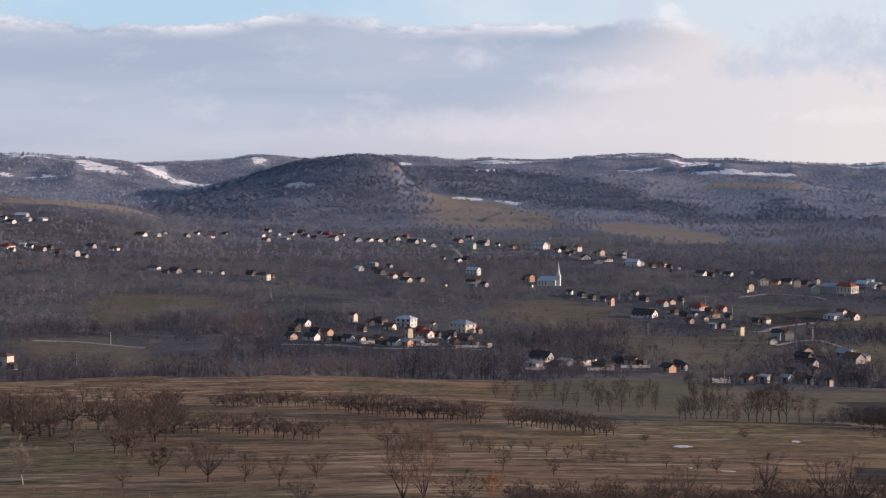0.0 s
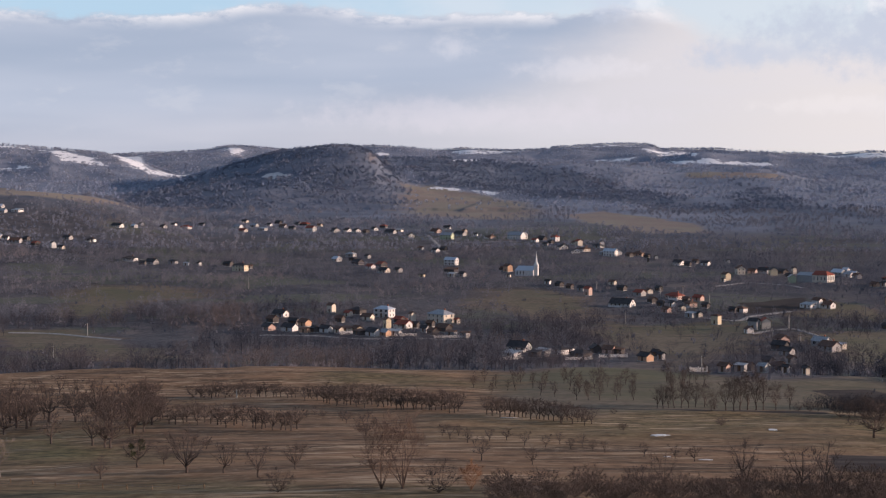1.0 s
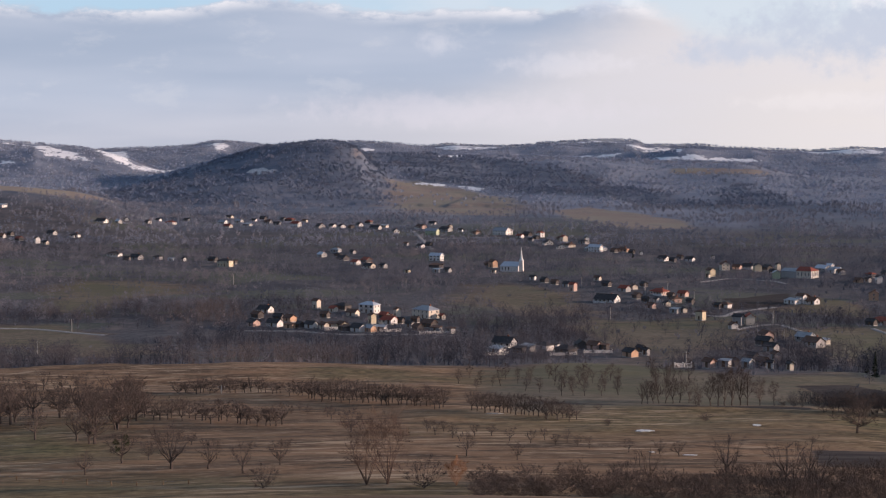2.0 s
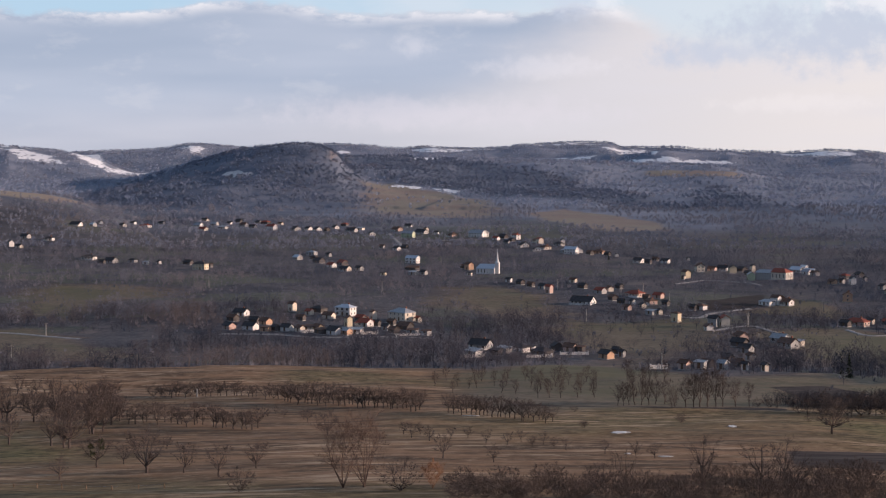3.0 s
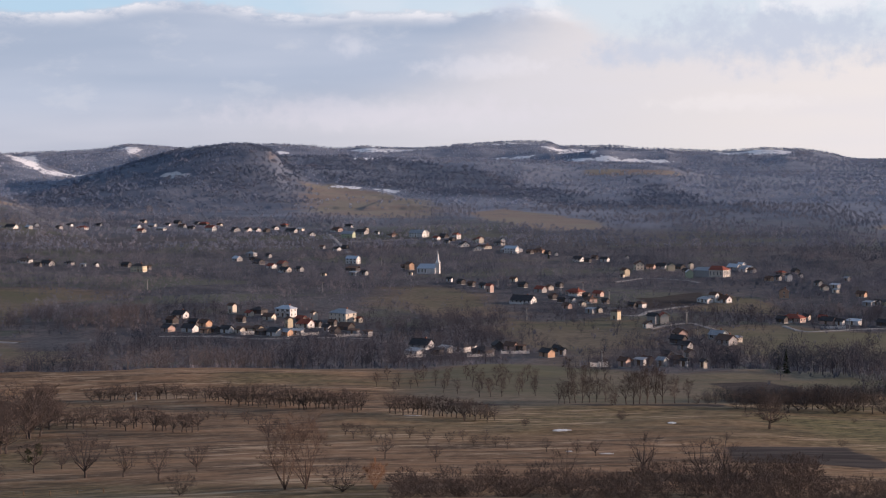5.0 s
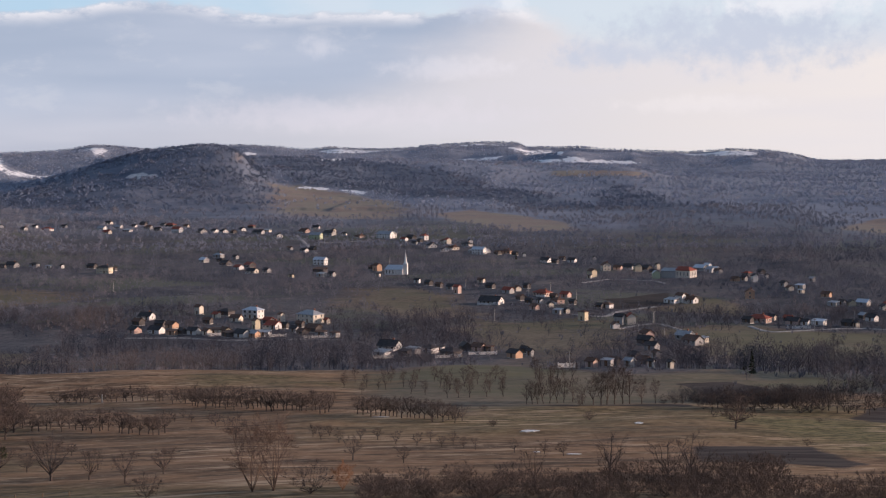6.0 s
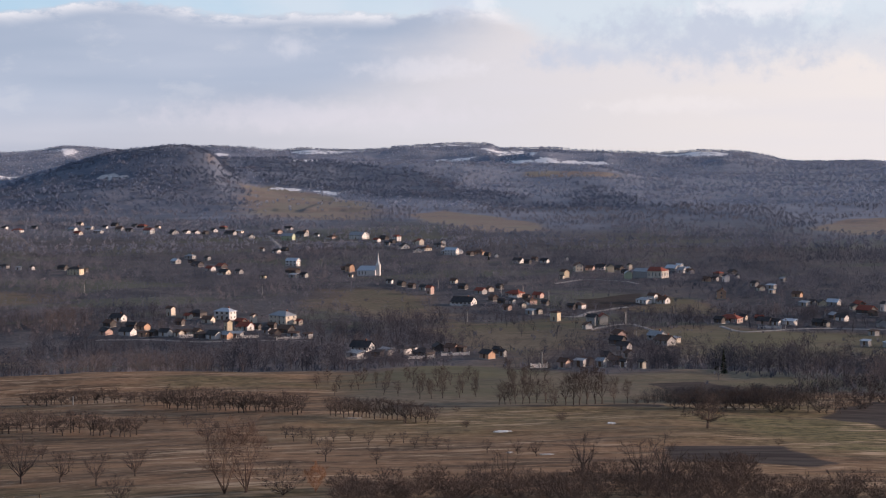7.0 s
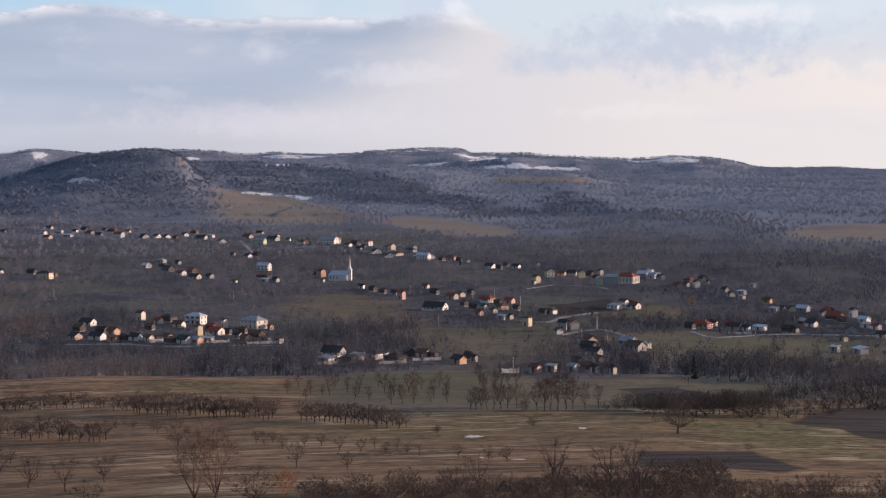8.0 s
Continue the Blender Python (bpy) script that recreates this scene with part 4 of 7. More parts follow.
place_house(-147, 1111, -24, 11.1, 6.7, 4.9, "hip", "yellow", "dark_tile")
place_house(-163, 1155, -30, 7.1, 5.1, 2.6, "gable", "brown", "dark_tile")
place_house(-143, 1134, -35, 5.4, 3.2, 2.4, "lean", "brown", "brown_tile")

place_house(-217, 1626, -34, 9.4, 6.8, 2.6, "gable", "white", "grey_sheet")
place_house(-221, 1717, -28, 8.1, 5.9, 2.6, "gable", "cream", "dark_tile")
place_house(-201, 1647, -28, 8.9, 6.4, 2.6, "gable", "grey", "grey_sheet")
place_house(-203, 1562, -35, 8.5, 6.1, 2.6, "gable", "cream", "red_tile")
place_house(-184, 1591, -35, 10.4, 6.3, 2.4, "lean", "grey", "grey_sheet")
place_house(-184, 1657, -32, 6.7, 4.8, 2.6, "gable", "white", "dark_tile")

place_house(-126, 1567, -39, 11.4, 6.9, 4.9, "gable", "white", "red_tile")
place_house(-142, 1670, -33, 12.0, 7.2, 2.6, "hip", "brown", "red_tile")
place_house(-164, 1629, -36, 8.9, 6.4, 2.6, "gable", "grey", "brown_tile")
place_house(-151, 1601, -23, 7.6, 5.5, 2.6, "gable", "grey", "dark_tile")
place_house(-150, 1673, -53, 8.5, 6.1, 2.6, "gable", "grey", "dark_tile")
place_house(-177, 1698, -36, 8.1, 5.8, 2.6, "gable", "brown", "dark_tile")
place_house(-122, 1650, -34, 5.6, 4.0, 2.6, "gable", "cream", "brown_tile")

place_house(-98, 1559, -59, 10.4, 8.3, 2.6, "gable", "grey", "dark_tile")
place_house(-84, 1566, -47, 7.6, 5.5, 2.6, "gable", "white", "dark_tile")
place_house(-73, 1553, -60, 8.1, 6.5, 2.6, "gable", "white", "dark_tile")
place_house(-62, 1543, -56, 6.7, 4.8, 2.6, "gable", "brown", "brown_tile")
place_house(-53, 1567, -61, 7.0, 5.6, 2.6, "gable", "white", "dark_tile")
place_house(-34, 1535, -34, 12.0, 7.2, 2.6, "gable", "grey", "dark_tile")
place_house(-25, 1558, -34, 8.9, 5.3, 2.4, "lean", "cream", "grey_sheet")
place_house(-44, 1618, -33, 7.6, 5.5, 2.6, "hip", "brown", "red_tile")

place_house(-11, 1484, -75, 8.0, 6.4, 2.6, "gable", "white", "dark_tile")
place_house(17, 1535, -51, 11.5, 6.9, 2.6, "gable", "pink", "brown_tile")
place_house(31, 1592, -27, 8.7, 6.3, 2.6, "gable", "white", "dark_tile")
place_house(28, 1453, -27, 12.9, 7.8, 4.9, "gable", "green", "grey_sheet")
place_house(44, 1504, -44, 13.1, 7.8, 2.6, "gable", "grey", "dark_tile")
place_house(49, 1510, -64, 4.5, 3.6, 4.9, "gable", "cream", "dark_tile")
place_house(60, 1492, -30, 4.6, 3.3, 2.6, "gable", "white", "dark_tile")

place_house(75, 1453, -61, 9.5, 6.8, 2.6, "hip", "pink", "brown_tile")
place_house(102, 1451, -35, 16.5, 9.9, 4.9, "gable", "white", "grey_sheet")
place_house(110, 1457, -67, 7.6, 6.1, 4.9, "gable", "white", "pale_sheet")
place_house(118, 1406, -47, 6.7, 4.8, 2.6, "gable", "white", "red_tile")
place_house(125, 1361, -33, 5.1, 3.7, 2.6, "gable", "grey", "dark_tile")
place_house(128, 1434, -47, 8.8, 6.3, 2.6, "gable", "brown", "dark_tile")
place_house(140, 1418, -56, 7.9, 5.7, 4.9, "hip", "white", "red_tile")
place_house(138, 1322, -75, 9.3, 7.4, 2.6, "gable", "white", "dark_tile")
place_house(133, 1389, -63, 6.1, 4.4, 2.6, "gable", "brown", "dark_tile")

place_house(0, 1316, -38, 5.3, 3.8, 2.6, "gable", "grey", "brown_tile")
place_house(14, 1291, -51, 6.7, 4.8, 2.6, "gable", "white", "dark_tile")
place_house(22, 1310, -43, 6.2, 4.5, 2.6, "gable", "brown", "dark_tile")

place_house(-74, 1201, -54, 7.9, 5.7, 2.6, "gable", "grey", "pale_sheet")
place_house(-64, 1248, -32, 8.4, 6.0, 2.6, "hip", "grey", "grey_sheet")
place_house(-54, 1166, -47, 8.9, 6.4, 2.6, "gable", "brown", "dark_tile")
place_house(-41, 1110, -48, 6.9, 5.0, 2.6, "gable", "white", "red_tile")
place_house(-33, 1141, -56, 8.3, 6.0, 2.6, "gable", "brown", "red_tile")
place_house(-29, 1075, -40, 8.0, 5.8, 2.6, "gable", "cream", "dark_tile")
place_house(-18, 1081, -49, 6.0, 4.3, 2.6, "gable", "grey", "dark_tile")
place_house(-48, 1230, -48, 5.1, 3.7, 2.6, "gable", "grey", "dark_tile")
place_house(-60, 1201, -32, 5.7, 4.1, 2.6, "hip", "brown", "dark_tile")

place_house(26, 1159, -33, 10.7, 6.4, 4.9, "gable", "white", "pale_sheet")
place_house(24, 1088, -36, 10.1, 6.0, 2.4, "lean", "brown", "brown_tile")
place_house(32, 1046, -44, 4.9, 3.6, 2.6, "gable", "grey", "dark_tile")
place_house(1, 1046, -38, 4.1, 2.5, 2.4, "lean", "yellow", "dark_tile")
place_house(24, 1047, -43, 6.8, 4.1, 2.4, "lean", "grey", "grey_sheet")

place_house(70, 1095, -60, 6.7, 4.8, 4.9, "gable", "orange", "brown_tile")
place_house(66, 1111, -31, 3.8, 2.7, 2.6, "gable", "brown", "brown_tile")
place_house(67, 1041, -32, 3.7, 2.2, 2.4, "lean", "cream", "dark_tile")
place_house(92, 985, -33, 4.0, 2.9, 2.6, "gable", "white", "dark_tile")
place_house(99, 971, -56, 5.4, 3.9, 2.6, "gable", "brown", "dark_tile")
place_house(105, 958, -44, 4.5, 3.3, 2.6, "gable", "brown", "brown_tile")
place_house(112, 946, -49, 5.1, 3.7, 2.6, "gable", "grey", "dark_tile")

place_house(156, 1374, -64, 7.0, 5.1, 2.6, "gable", "cream", "brown_tile")
place_house(158, 1360, -69, 6.6, 5.3, 4.9, "gable", "cream", "red_tile")
place_house(146, 1276, -88, 7.5, 6.0, 2.6, "gable", "white", "dark_tile")
place_house(156, 1294, -65, 9.5, 6.8, 2.6, "hip", "cream", "brown_tile")
place_house(174, 1332, -45, 9.0, 6.5, 2.6, "hip", "grey", "dark_tile")
place_house(179, 1345, -83, 5.1, 4.0, 4.9, "gable", "white", "dark_tile")
place_house(173, 1239, -34, 11.6, 6.9, 4.9, "gable", "white", "pale_sheet")
place_house(182, 1250, -71, 5.6, 4.5, 2.6, "gable", "white", "pale_sheet")
place_house(189, 1231, -59, 6.0, 4.4, 2.6, "gable", "brown", "brown_tile")
place_house(198, 1238, -35, 10.7, 6.4, 2.6, "hip", "orange", "brown_tile")
place_house(209, 1206, -85, 3.5, 2.8, 2.6, "gable", "white", "dark_tile")
place_house(169, 1255, -46, 7.2, 4.3, 2.4, "lean", "grey", "grey_sheet")
place_house(203, 1219, -51, 5.0, 3.6, 2.6, "gable", "brown", "dark_tile")

place_house(218, 1148, -42, 7.9, 5.7, 2.6, "gable", "white", "dark_tile")
place_house(223, 1132, -46, 5.4, 3.9, 2.6, "gable", "brown", "dark_tile")
place_house(238, 1134, -43, 6.6, 4.8, 2.6, "gable", "white", "dark_tile")
place_house(263, 1160, -82, 3.2, 2.6, 2.6, "gable", "white", "dark_tile")
place_house(235, 1162, -49, 4.8, 3.4, 2.6, "gable", "brown", "brown_tile")

place_house(226, 1004, -69, 6.3, 4.5, 4.9, "gable", "yellow", "brown_tile")
place_house(221, 991, -48, 3.3, 2.0, 2.4, "lean", "cream", "dark_tile")
place_house(247, 1049, -88, 7.6, 6.1, 4.9, "gable", "cream", "brown_tile")
place_house(258, 1054, -42, 6.2, 4.5, 2.6, "gable", "pink", "brown_tile")
place_house(268, 1059, -40, 8.2, 5.9, 2.6, "gable", "white", "dark_tile")
place_house(269, 1035, -90, 6.6, 5.3, 4.9, "gable", "yellow", "dark_tile")
place_house(280, 1048, -65, 6.8, 4.9, 2.6, "gable", "brown", "dark_tile")
place_house(289, 1050, -78, 3.6, 2.9, 4.9, "gable", "cream", "dark_tile")
place_house(268, 978, -97, 6.4, 5.1, 4.9, "gable", "green", "grey_sheet")
place_house(276, 1017, -50, 4.3, 3.1, 2.6, "gable", "brown", "dark_tile")

place_house(322, 1043, -55, 9.5, 6.9, 2.6, "gable", "grey", "pale_sheet")
place_house(325, 1029, -56, 6.5, 4.7, 2.6, "gable", "white", "grey_sheet")
place_house(329, 1021, -68, 5.9, 4.3, 2.6, "gable", "grey", "brown_tile")
place_house(336, 1070, -59, 5.3, 3.8, 2.6, "gable", "white", "pale_sheet")

place_house(113, 918, -51, 4.7, 3.4, 4.9, "gable", "pink", "red_tile")
place_house(138, 977, -43, 4.6, 3.3, 2.6, "gable", "cream", "brown_tile")
place_house(146, 905, -51, 6.8, 4.9, 2.6, "gable", "grey", "red_tile")
place_house(154, 916, -72, 4.8, 3.9, 2.6, "gable", "cream", "brown_tile")
place_house(163, 929, -60, 4.6, 3.3, 2.6, "gable", "brown", "dark_tile")
place_house(139, 939, -46, 5.7, 4.1, 2.6, "gable", "brown", "dark_tile")

place_house(148, 867, -68, 5.7, 4.1, 2.6, "gable", "brown", "brown_tile")
place_house(147, 812, -52, 5.0, 3.6, 2.6, "gable", "pink", "brown_tile")
place_house(166, 886, -49, 10.9, 6.6, 2.6, "hip", "pink", "red_tile")
place_house(159, 824, -73, 3.7, 3.0, 2.6, "gable", "cream", "dark_tile")
place_house(168, 845, -69, 7.5, 5.4, 2.6, "hip", "pink", "brown_tile")
place_house(179, 874, -47, 6.0, 4.3, 2.6, "gable", "pink", "red_tile")
place_house(162, 788, -74, 3.3, 2.6, 2.6, "gable", "cream", "dark_tile")
place_house(157, 789, -53, 5.8, 3.5, 2.4, "lean", "grey", "grey_sheet")
place_house(170, 869, -39, 4.2, 3.0, 2.6, "gable", "brown", "brown_tile")
place_house(150, 849, -38, 4.1, 2.9, 2.6, "gable", "brown", "dark_tile")
place_house(157, 846, -67, 3.7, 2.7, 2.6, "gable", "white", "dark_tile")
place_house(176, 837, -50, 4.0, 2.9, 2.6, "gable", "brown", "dark_tile")

place_house(127, 855, -34, 14.1, 8.5, 2.6, "gable", "white", "dark_tile")
place_house(192, 813, -45, 6.7, 4.9, 2.6, "hip", "white", "brown_tile")
place_house(187, 811, -48, 4.5, 3.2, 2.6, "gable", "brown", "dark_tile")
place_house(164, 752, -50, 4.7, 3.3, 4.9, "hip", "yellow", "brown_tile")
place_house(170, 701, -82, 4.5, 3.6, 2.6, "gable", "white", "brown_tile")
place_house(178, 723, -40, 5.1, 3.7, 4.9, "gable", "grey", "dark_tile")
place_house(184, 723, -92, 5.7, 4.6, 4.9, "gable", "cream", "red_tile")

place_house(237, 828, -58, 8.7, 5.2, 2.4, "lean", "white", "grey_sheet")
place_house(243, 829, -54, 5.2, 3.8, 4.9, "gable", "white", "brown_tile")
place_house(249, 827, -54, 7.5, 5.4, 2.6, "gable", "white", "brown_tile")
place_house(251, 848, -74, 4.5, 3.2, 2.6, "gable", "brown", "brown_tile")

place_house(173, 648, -73, 6.3, 4.6, 2.6, "gable", "pink", "brown_tile")
place_house(159, 587, -50, 5.7, 4.1, 2.6, "gable", "grey", "dark_tile")
place_house(147, 535, -78, 3.3, 2.6, 2.6, "gable", "grey", "brown_tile")
place_house(164, 617, -43, 6.5, 4.7, 2.6, "gable", "brown", "dark_tile")
place_house(136, 529, -56, 3.7, 2.7, 2.6, "gable", "brown", "dark_tile")
place_house(187, 631, -52, 7.5, 5.4, 2.6, "gable", "grey", "grey_sheet")
place_house(185, 611, -59, 8.2, 5.9, 2.6, "gable", "grey", "brown_tile")
place_house(192, 617, -67, 4.4, 2.6, 2.4, "lean", "cream", "grey_sheet")
place_house(134, 507, -43, 4.3, 3.1, 2.6, "gable", "brown", "brown_tile")

place_house(100, 445, -56, 3.4, 2.4, 2.6, "gable", "pink", "brown_tile")
place_house(106, 448, -41, 3.6, 2.2, 2.4, "lean", "grey", "grey_sheet")
place_house(122, 504, -56, 4.2, 3.0, 2.6, "gable", "brown", "brown_tile")
place_house(112, 442, -52, 2.8, 2.0, 2.6, "gable", "grey", "grey_sheet")
place_house(119, 440, -43, 1.9, 1.3, 2.6, "gable", "white", "dark_tile")
place_house(125, 438, -72, 2.0, 1.4, 2.6, "gable", "cream", "dark_tile")

place_house(92, 554, -57, 5.4, 3.9, 2.6, "gable", "orange", "dark_tile", "panels")
place_house(100, 563, -52, 2.7, 1.9, 2.6, "gable", "grey", "dark_tile")
place_house(100, 576, -48, 3.1, 2.3, 2.6, "gable", "brown", "dark_tile")
place_house(82, 590, -45, 5.2, 3.7, 2.6, "gable", "pink", "brown_tile")
place_house(86, 587, -46, 3.8, 2.3, 2.4, "lean", "brown", "brown_tile")
place_house(77, 596, -82, 5.5, 4.4, 2.6, "gable", "brown", "dark_tile")
place_house(67, 567, -49, 7.7, 5.5, 2.6, "hip", "brown", "dark_tile")
place_house(71, 571, -70, 1.9, 1.5, 2.6, "gable", "white", "dark_tile")
place_house(65, 591, -34, 3.4, 2.0, 2.4, "lean", "white", "dark_tile")

place_house(60, 586, -50, 6.4, 4.6, 2.6, "hip", "white", "dark_tile")
place_house(52, 582, -47, 6.3, 3.8, 2.4, "lean", "grey", "grey_sheet")
place_house(44, 607, -32, 9.1, 6.5, 2.6, "gable", "white", "dark_tile")
place_house(38, 570, -46, 7.0, 4.2, 2.4, "lean", "white", "grey_sheet")
place_house(48, 573, -47, 5.0, 3.0, 2.4, "lean", "brown", "dark_tile")

place_house(-193, 597, -20, 6.7, 4.8, 4.9, "hip", "cream", "brown_tile")
place_house(-184, 579, -17, 3.9, 2.3, 2.4, "lean", "brown", "brown_tile")

place_house(-81, 785, -32, 7.9, 5.7, 2.6, "gable", "white", "dark_tile")
place_house(-83, 760, -44, 5.8, 4.2, 2.6, "gable", "brown", "brown_tile")
place_house(-81, 723, -52, 6.3, 4.6, 2.6, "gable", "pink", "dark_tile")
place_house(-69, 714, -32, 7.2, 5.2, 2.6, "gable", "white", "dark_tile")
place_house(-63, 737, -45, 6.1, 4.4, 2.6, "gable", "orange", "brown_tile")
place_house(-60, 702, -33, 5.0, 3.0, 2.4, "lean", "orange", "brown_tile")
place_house(-70, 747, -23, 5.1, 3.7, 2.6, "gable", "brown", "dark_tile")
place_house(-49, 701, -38, 5.7, 4.1, 2.6, "gable", "white", "dark_tile")
place_house(-42, 697, -53, 4.5, 3.2, 2.6, "gable", "cream", "brown_tile")
place_house(-38, 701, -34, 6.5, 3.9, 2.4, "lean", "cream", "brown_tile")
place_house(-33, 699, -54, 5.0, 3.6, 2.6, "gable", "yellow", "brown_tile")
place_house(-55, 703, -54, 4.1, 2.9, 2.6, "gable", "brown", "dark_tile")

place_house(-53, 804, -46, 4.5, 3.2, 4.9, "gable", "cream", "brown_tile")
place_house(-45, 754, -32, 4.6, 3.3, 2.6, "gable", "brown", "brown_tile")
place_house(-42, 786, -47, 4.4, 3.1, 2.6, "gable", "cream", "red_tile")
place_house(-37, 797, -39, 8.1, 5.8, 2.6, "hip", "brown", "dark_tile")
place_house(-30, 765, -33, 6.2, 4.4, 2.6, "gable", "cream", "brown_tile")
place_house(-21, 780, -36, 10.6, 6.3, 4.9, "hip", "white", "pale_sheet", "balcony")
place_house(-18, 721, -61, 3.7, 3.0, 4.9, "gable", "yellow", "brown_tile")
place_house(-12, 753, -41, 5.1, 3.7, 2.6, "gable", "brown", "red_tile")
place_house(-18, 681, -48, 5.2, 3.7, 2.6, "gable", "orange", "grey_sheet")
place_house(-24, 683, -48, 7.1, 5.1, 2.6, "gable", "white", "dark_tile")
place_house(-31, 687, -55, 6.6, 3.9, 2.4, "lean", "brown", "brown_tile")
place_house(-9, 724, -43, 7.4, 5.3, 2.6, "gable", "white", "red_tile")
place_house(-5, 759, -62, 3.4, 2.7, 4.9, "gable", "cream", "brown_tile")
place_house(-3, 725, -35, 3.4, 2.5, 2.6, "gable", "brown", "dark_tile")
place_house(2, 707, -42, 4.3, 3.1, 2.6, "gable", "grey", "dark_tile")
place_house(6, 690, -59, 5.5, 4.0, 2.6, "gable", "brown", "brown_tile")
place_house(-13, 685, -27, 5.8, 3.5, 2.4, "lean", "grey", "grey_sheet")

place_house(11, 757, -48, 13.4, 8.1, 4.9, "hip", "cream", "grey_sheet")
place_house(20, 751, -58, 3.2, 2.3, 2.6, "gable", "cream", "red_tile")
place_house(12, 711, -43, 7.2, 5.2, 2.6, "gable", "brown", "brown_tile")
place_house(15, 683, -29, 5.3, 3.2, 2.4, "lean", "grey", "brown_tile")
place_house(22, 679, -52, 4.6, 2.8, 2.4, "lean", "grey", "brown_tile")
place_house(5, 732, -35, 3.9, 2.8, 2.6, "gable", "brown", "brown_tile")

place_house(315, 939, -61, 5.4, 3.9, 2.6, "gable", "orange", "brown_tile")
place_house(324, 946, -61, 4.1, 2.9, 2.6, "gable", "grey", "dark_tile")
place_house(328, 935, -88, 4.6, 3.7, 4.9, "gable", "white", "dark_tile")
place_house(347, 964, -82, 3.0, 2.4, 2.6, "gable", "white", "dark_tile")
place_house(343, 995, -61, 6.4, 4.6, 2.6, "hip", "brown", "red_tile")
place_house(358, 1006, -78, 6.2, 4.5, 2.6, "gable", "brown", "dark_tile")
place_house(329, 1033, -46, 7.3, 5.3, 2.6, "gable", "grey", "pale_sheet")

place_house(295, 850, -107, 7.1, 5.7, 4.9, "gable", "orange", "brown_tile")
place_house(332, 877, -83, 4.9, 3.9, 2.6, "gable", "cream", "brown_tile")
place_house(334, 862, -71, 4.2, 2.5, 2.4, "lean", "cream", "grey_sheet")
place_house(342, 884, -56, 6.1, 3.6, 2.4, "lean", "grey", "pale_sheet")
place_house(367, 926, -72, 4.1, 3.0, 2.6, "gable", "grey", "grey_sheet")
place_house(342, 839, -48, 5.6, 4.0, 2.6, "gable", "orange", "brown_tile")
place_house(336, 899, -70, 4.7, 3.4, 2.6, "gable", "grey", "dark_tile")

place_house(257, 725, -46, 11.5, 6.9, 2.6, "hip", "pink", "red_tile")
place_house(249, 720, -54, 5.1, 3.7, 2.6, "gable", "brown", "dark_tile")
place_house(267, 732, -48, 3.7, 2.7, 2.6, "gable", "cream", "dark_tile")
place_house(271, 710, -49, 7.2, 5.2, 2.6, "gable", "pink", "dark_tile")
place_house(276, 706, -47, 4.1, 3.0, 2.6, "gable", "white", "dark_tile")
place_house(284, 707, -50, 7.0, 4.2, 2.4, "lean", "white", "pale_sheet")
place_house(274, 726, -49, 4.2, 3.0, 2.6, "gable", "brown", "red_tile")

place_house(340, 795, -98, 5.4, 4.3, 2.6, "gable", "yellow", "dark_tile")
place_house(347, 794, -50, 7.1, 5.1, 2.6, "gable", "grey", "pale_sheet")
place_house(329, 796, -60, 6.2, 3.7, 2.4, "lean", "grey", "grey_sheet")
place_house(297, 699, -58, 5.6, 4.0, 2.6, "gable", "brown", "dark_tile")
place_house(300, 695, -80, 3.0, 2.1, 2.6, "gable", "cream", "dark_tile")
place_house(319, 718, -61, 5.8, 4.2, 2.6, "gable", "white", "dark_tile")
place_house(319, 729, -82, 5.2, 3.7, 2.6, "gable", "brown", "grey_sheet")
place_house(336, 800, -61, 3.5, 2.5, 2.6, "gable", "grey", "dark_tile")

place_house(349, 769, -87, 4.4, 3.5, 2.6, "gable", "cream", "dark_tile")
place_house(346, 746, -60, 9.4, 6.7, 2.6, "gable", "brown", "red_tile")
place_house(358, 782, -83, 6.2, 4.5, 2.6, "gable", "brown", "red_tile")
place_house(361, 754, -88, 4.3, 3.5, 4.9, "gable", "white", "dark_tile")
place_house(353, 724, -64, 6.0, 4.3, 2.6, "gable", "white", "pale_sheet")
place_house(326, 684, -107, 6.1, 4.9, 2.6, "gable", "grey", "dark_tile")
place_house(344, 702, -54, 6.1, 3.7, 2.4, "lean", "white", "grey_sheet")
place_house(343, 731, -83, 4.7, 3.4, 2.6, "gable", "brown", "brown_tile")

place_house(306, 651, -75, 4.9, 2.9, 2.4, "lean", "grey", "brown_tile")
place_house(282, 582, -84, 7.2, 4.3, 2.4, "lean", "grey", "pale_sheet")
place_house(273, 589, -60, 4.2, 2.5, 2.4, "lean", "grey", "pale_sheet")
place_house(345, 693, -68, 4.7, 3.4, 2.6, "gable", "white", "red_tile")
place_house(329, 654, -55, 5.5, 3.9, 2.6, "gable", "cream", "dark_tile")
place_house(366, 716, -55, 6.5, 4.7, 2.6, "gable", "white", "brown_tile")
place_house(351, 673, -86, 6.6, 4.8, 2.6, "hip", "cream", "dark_tile")


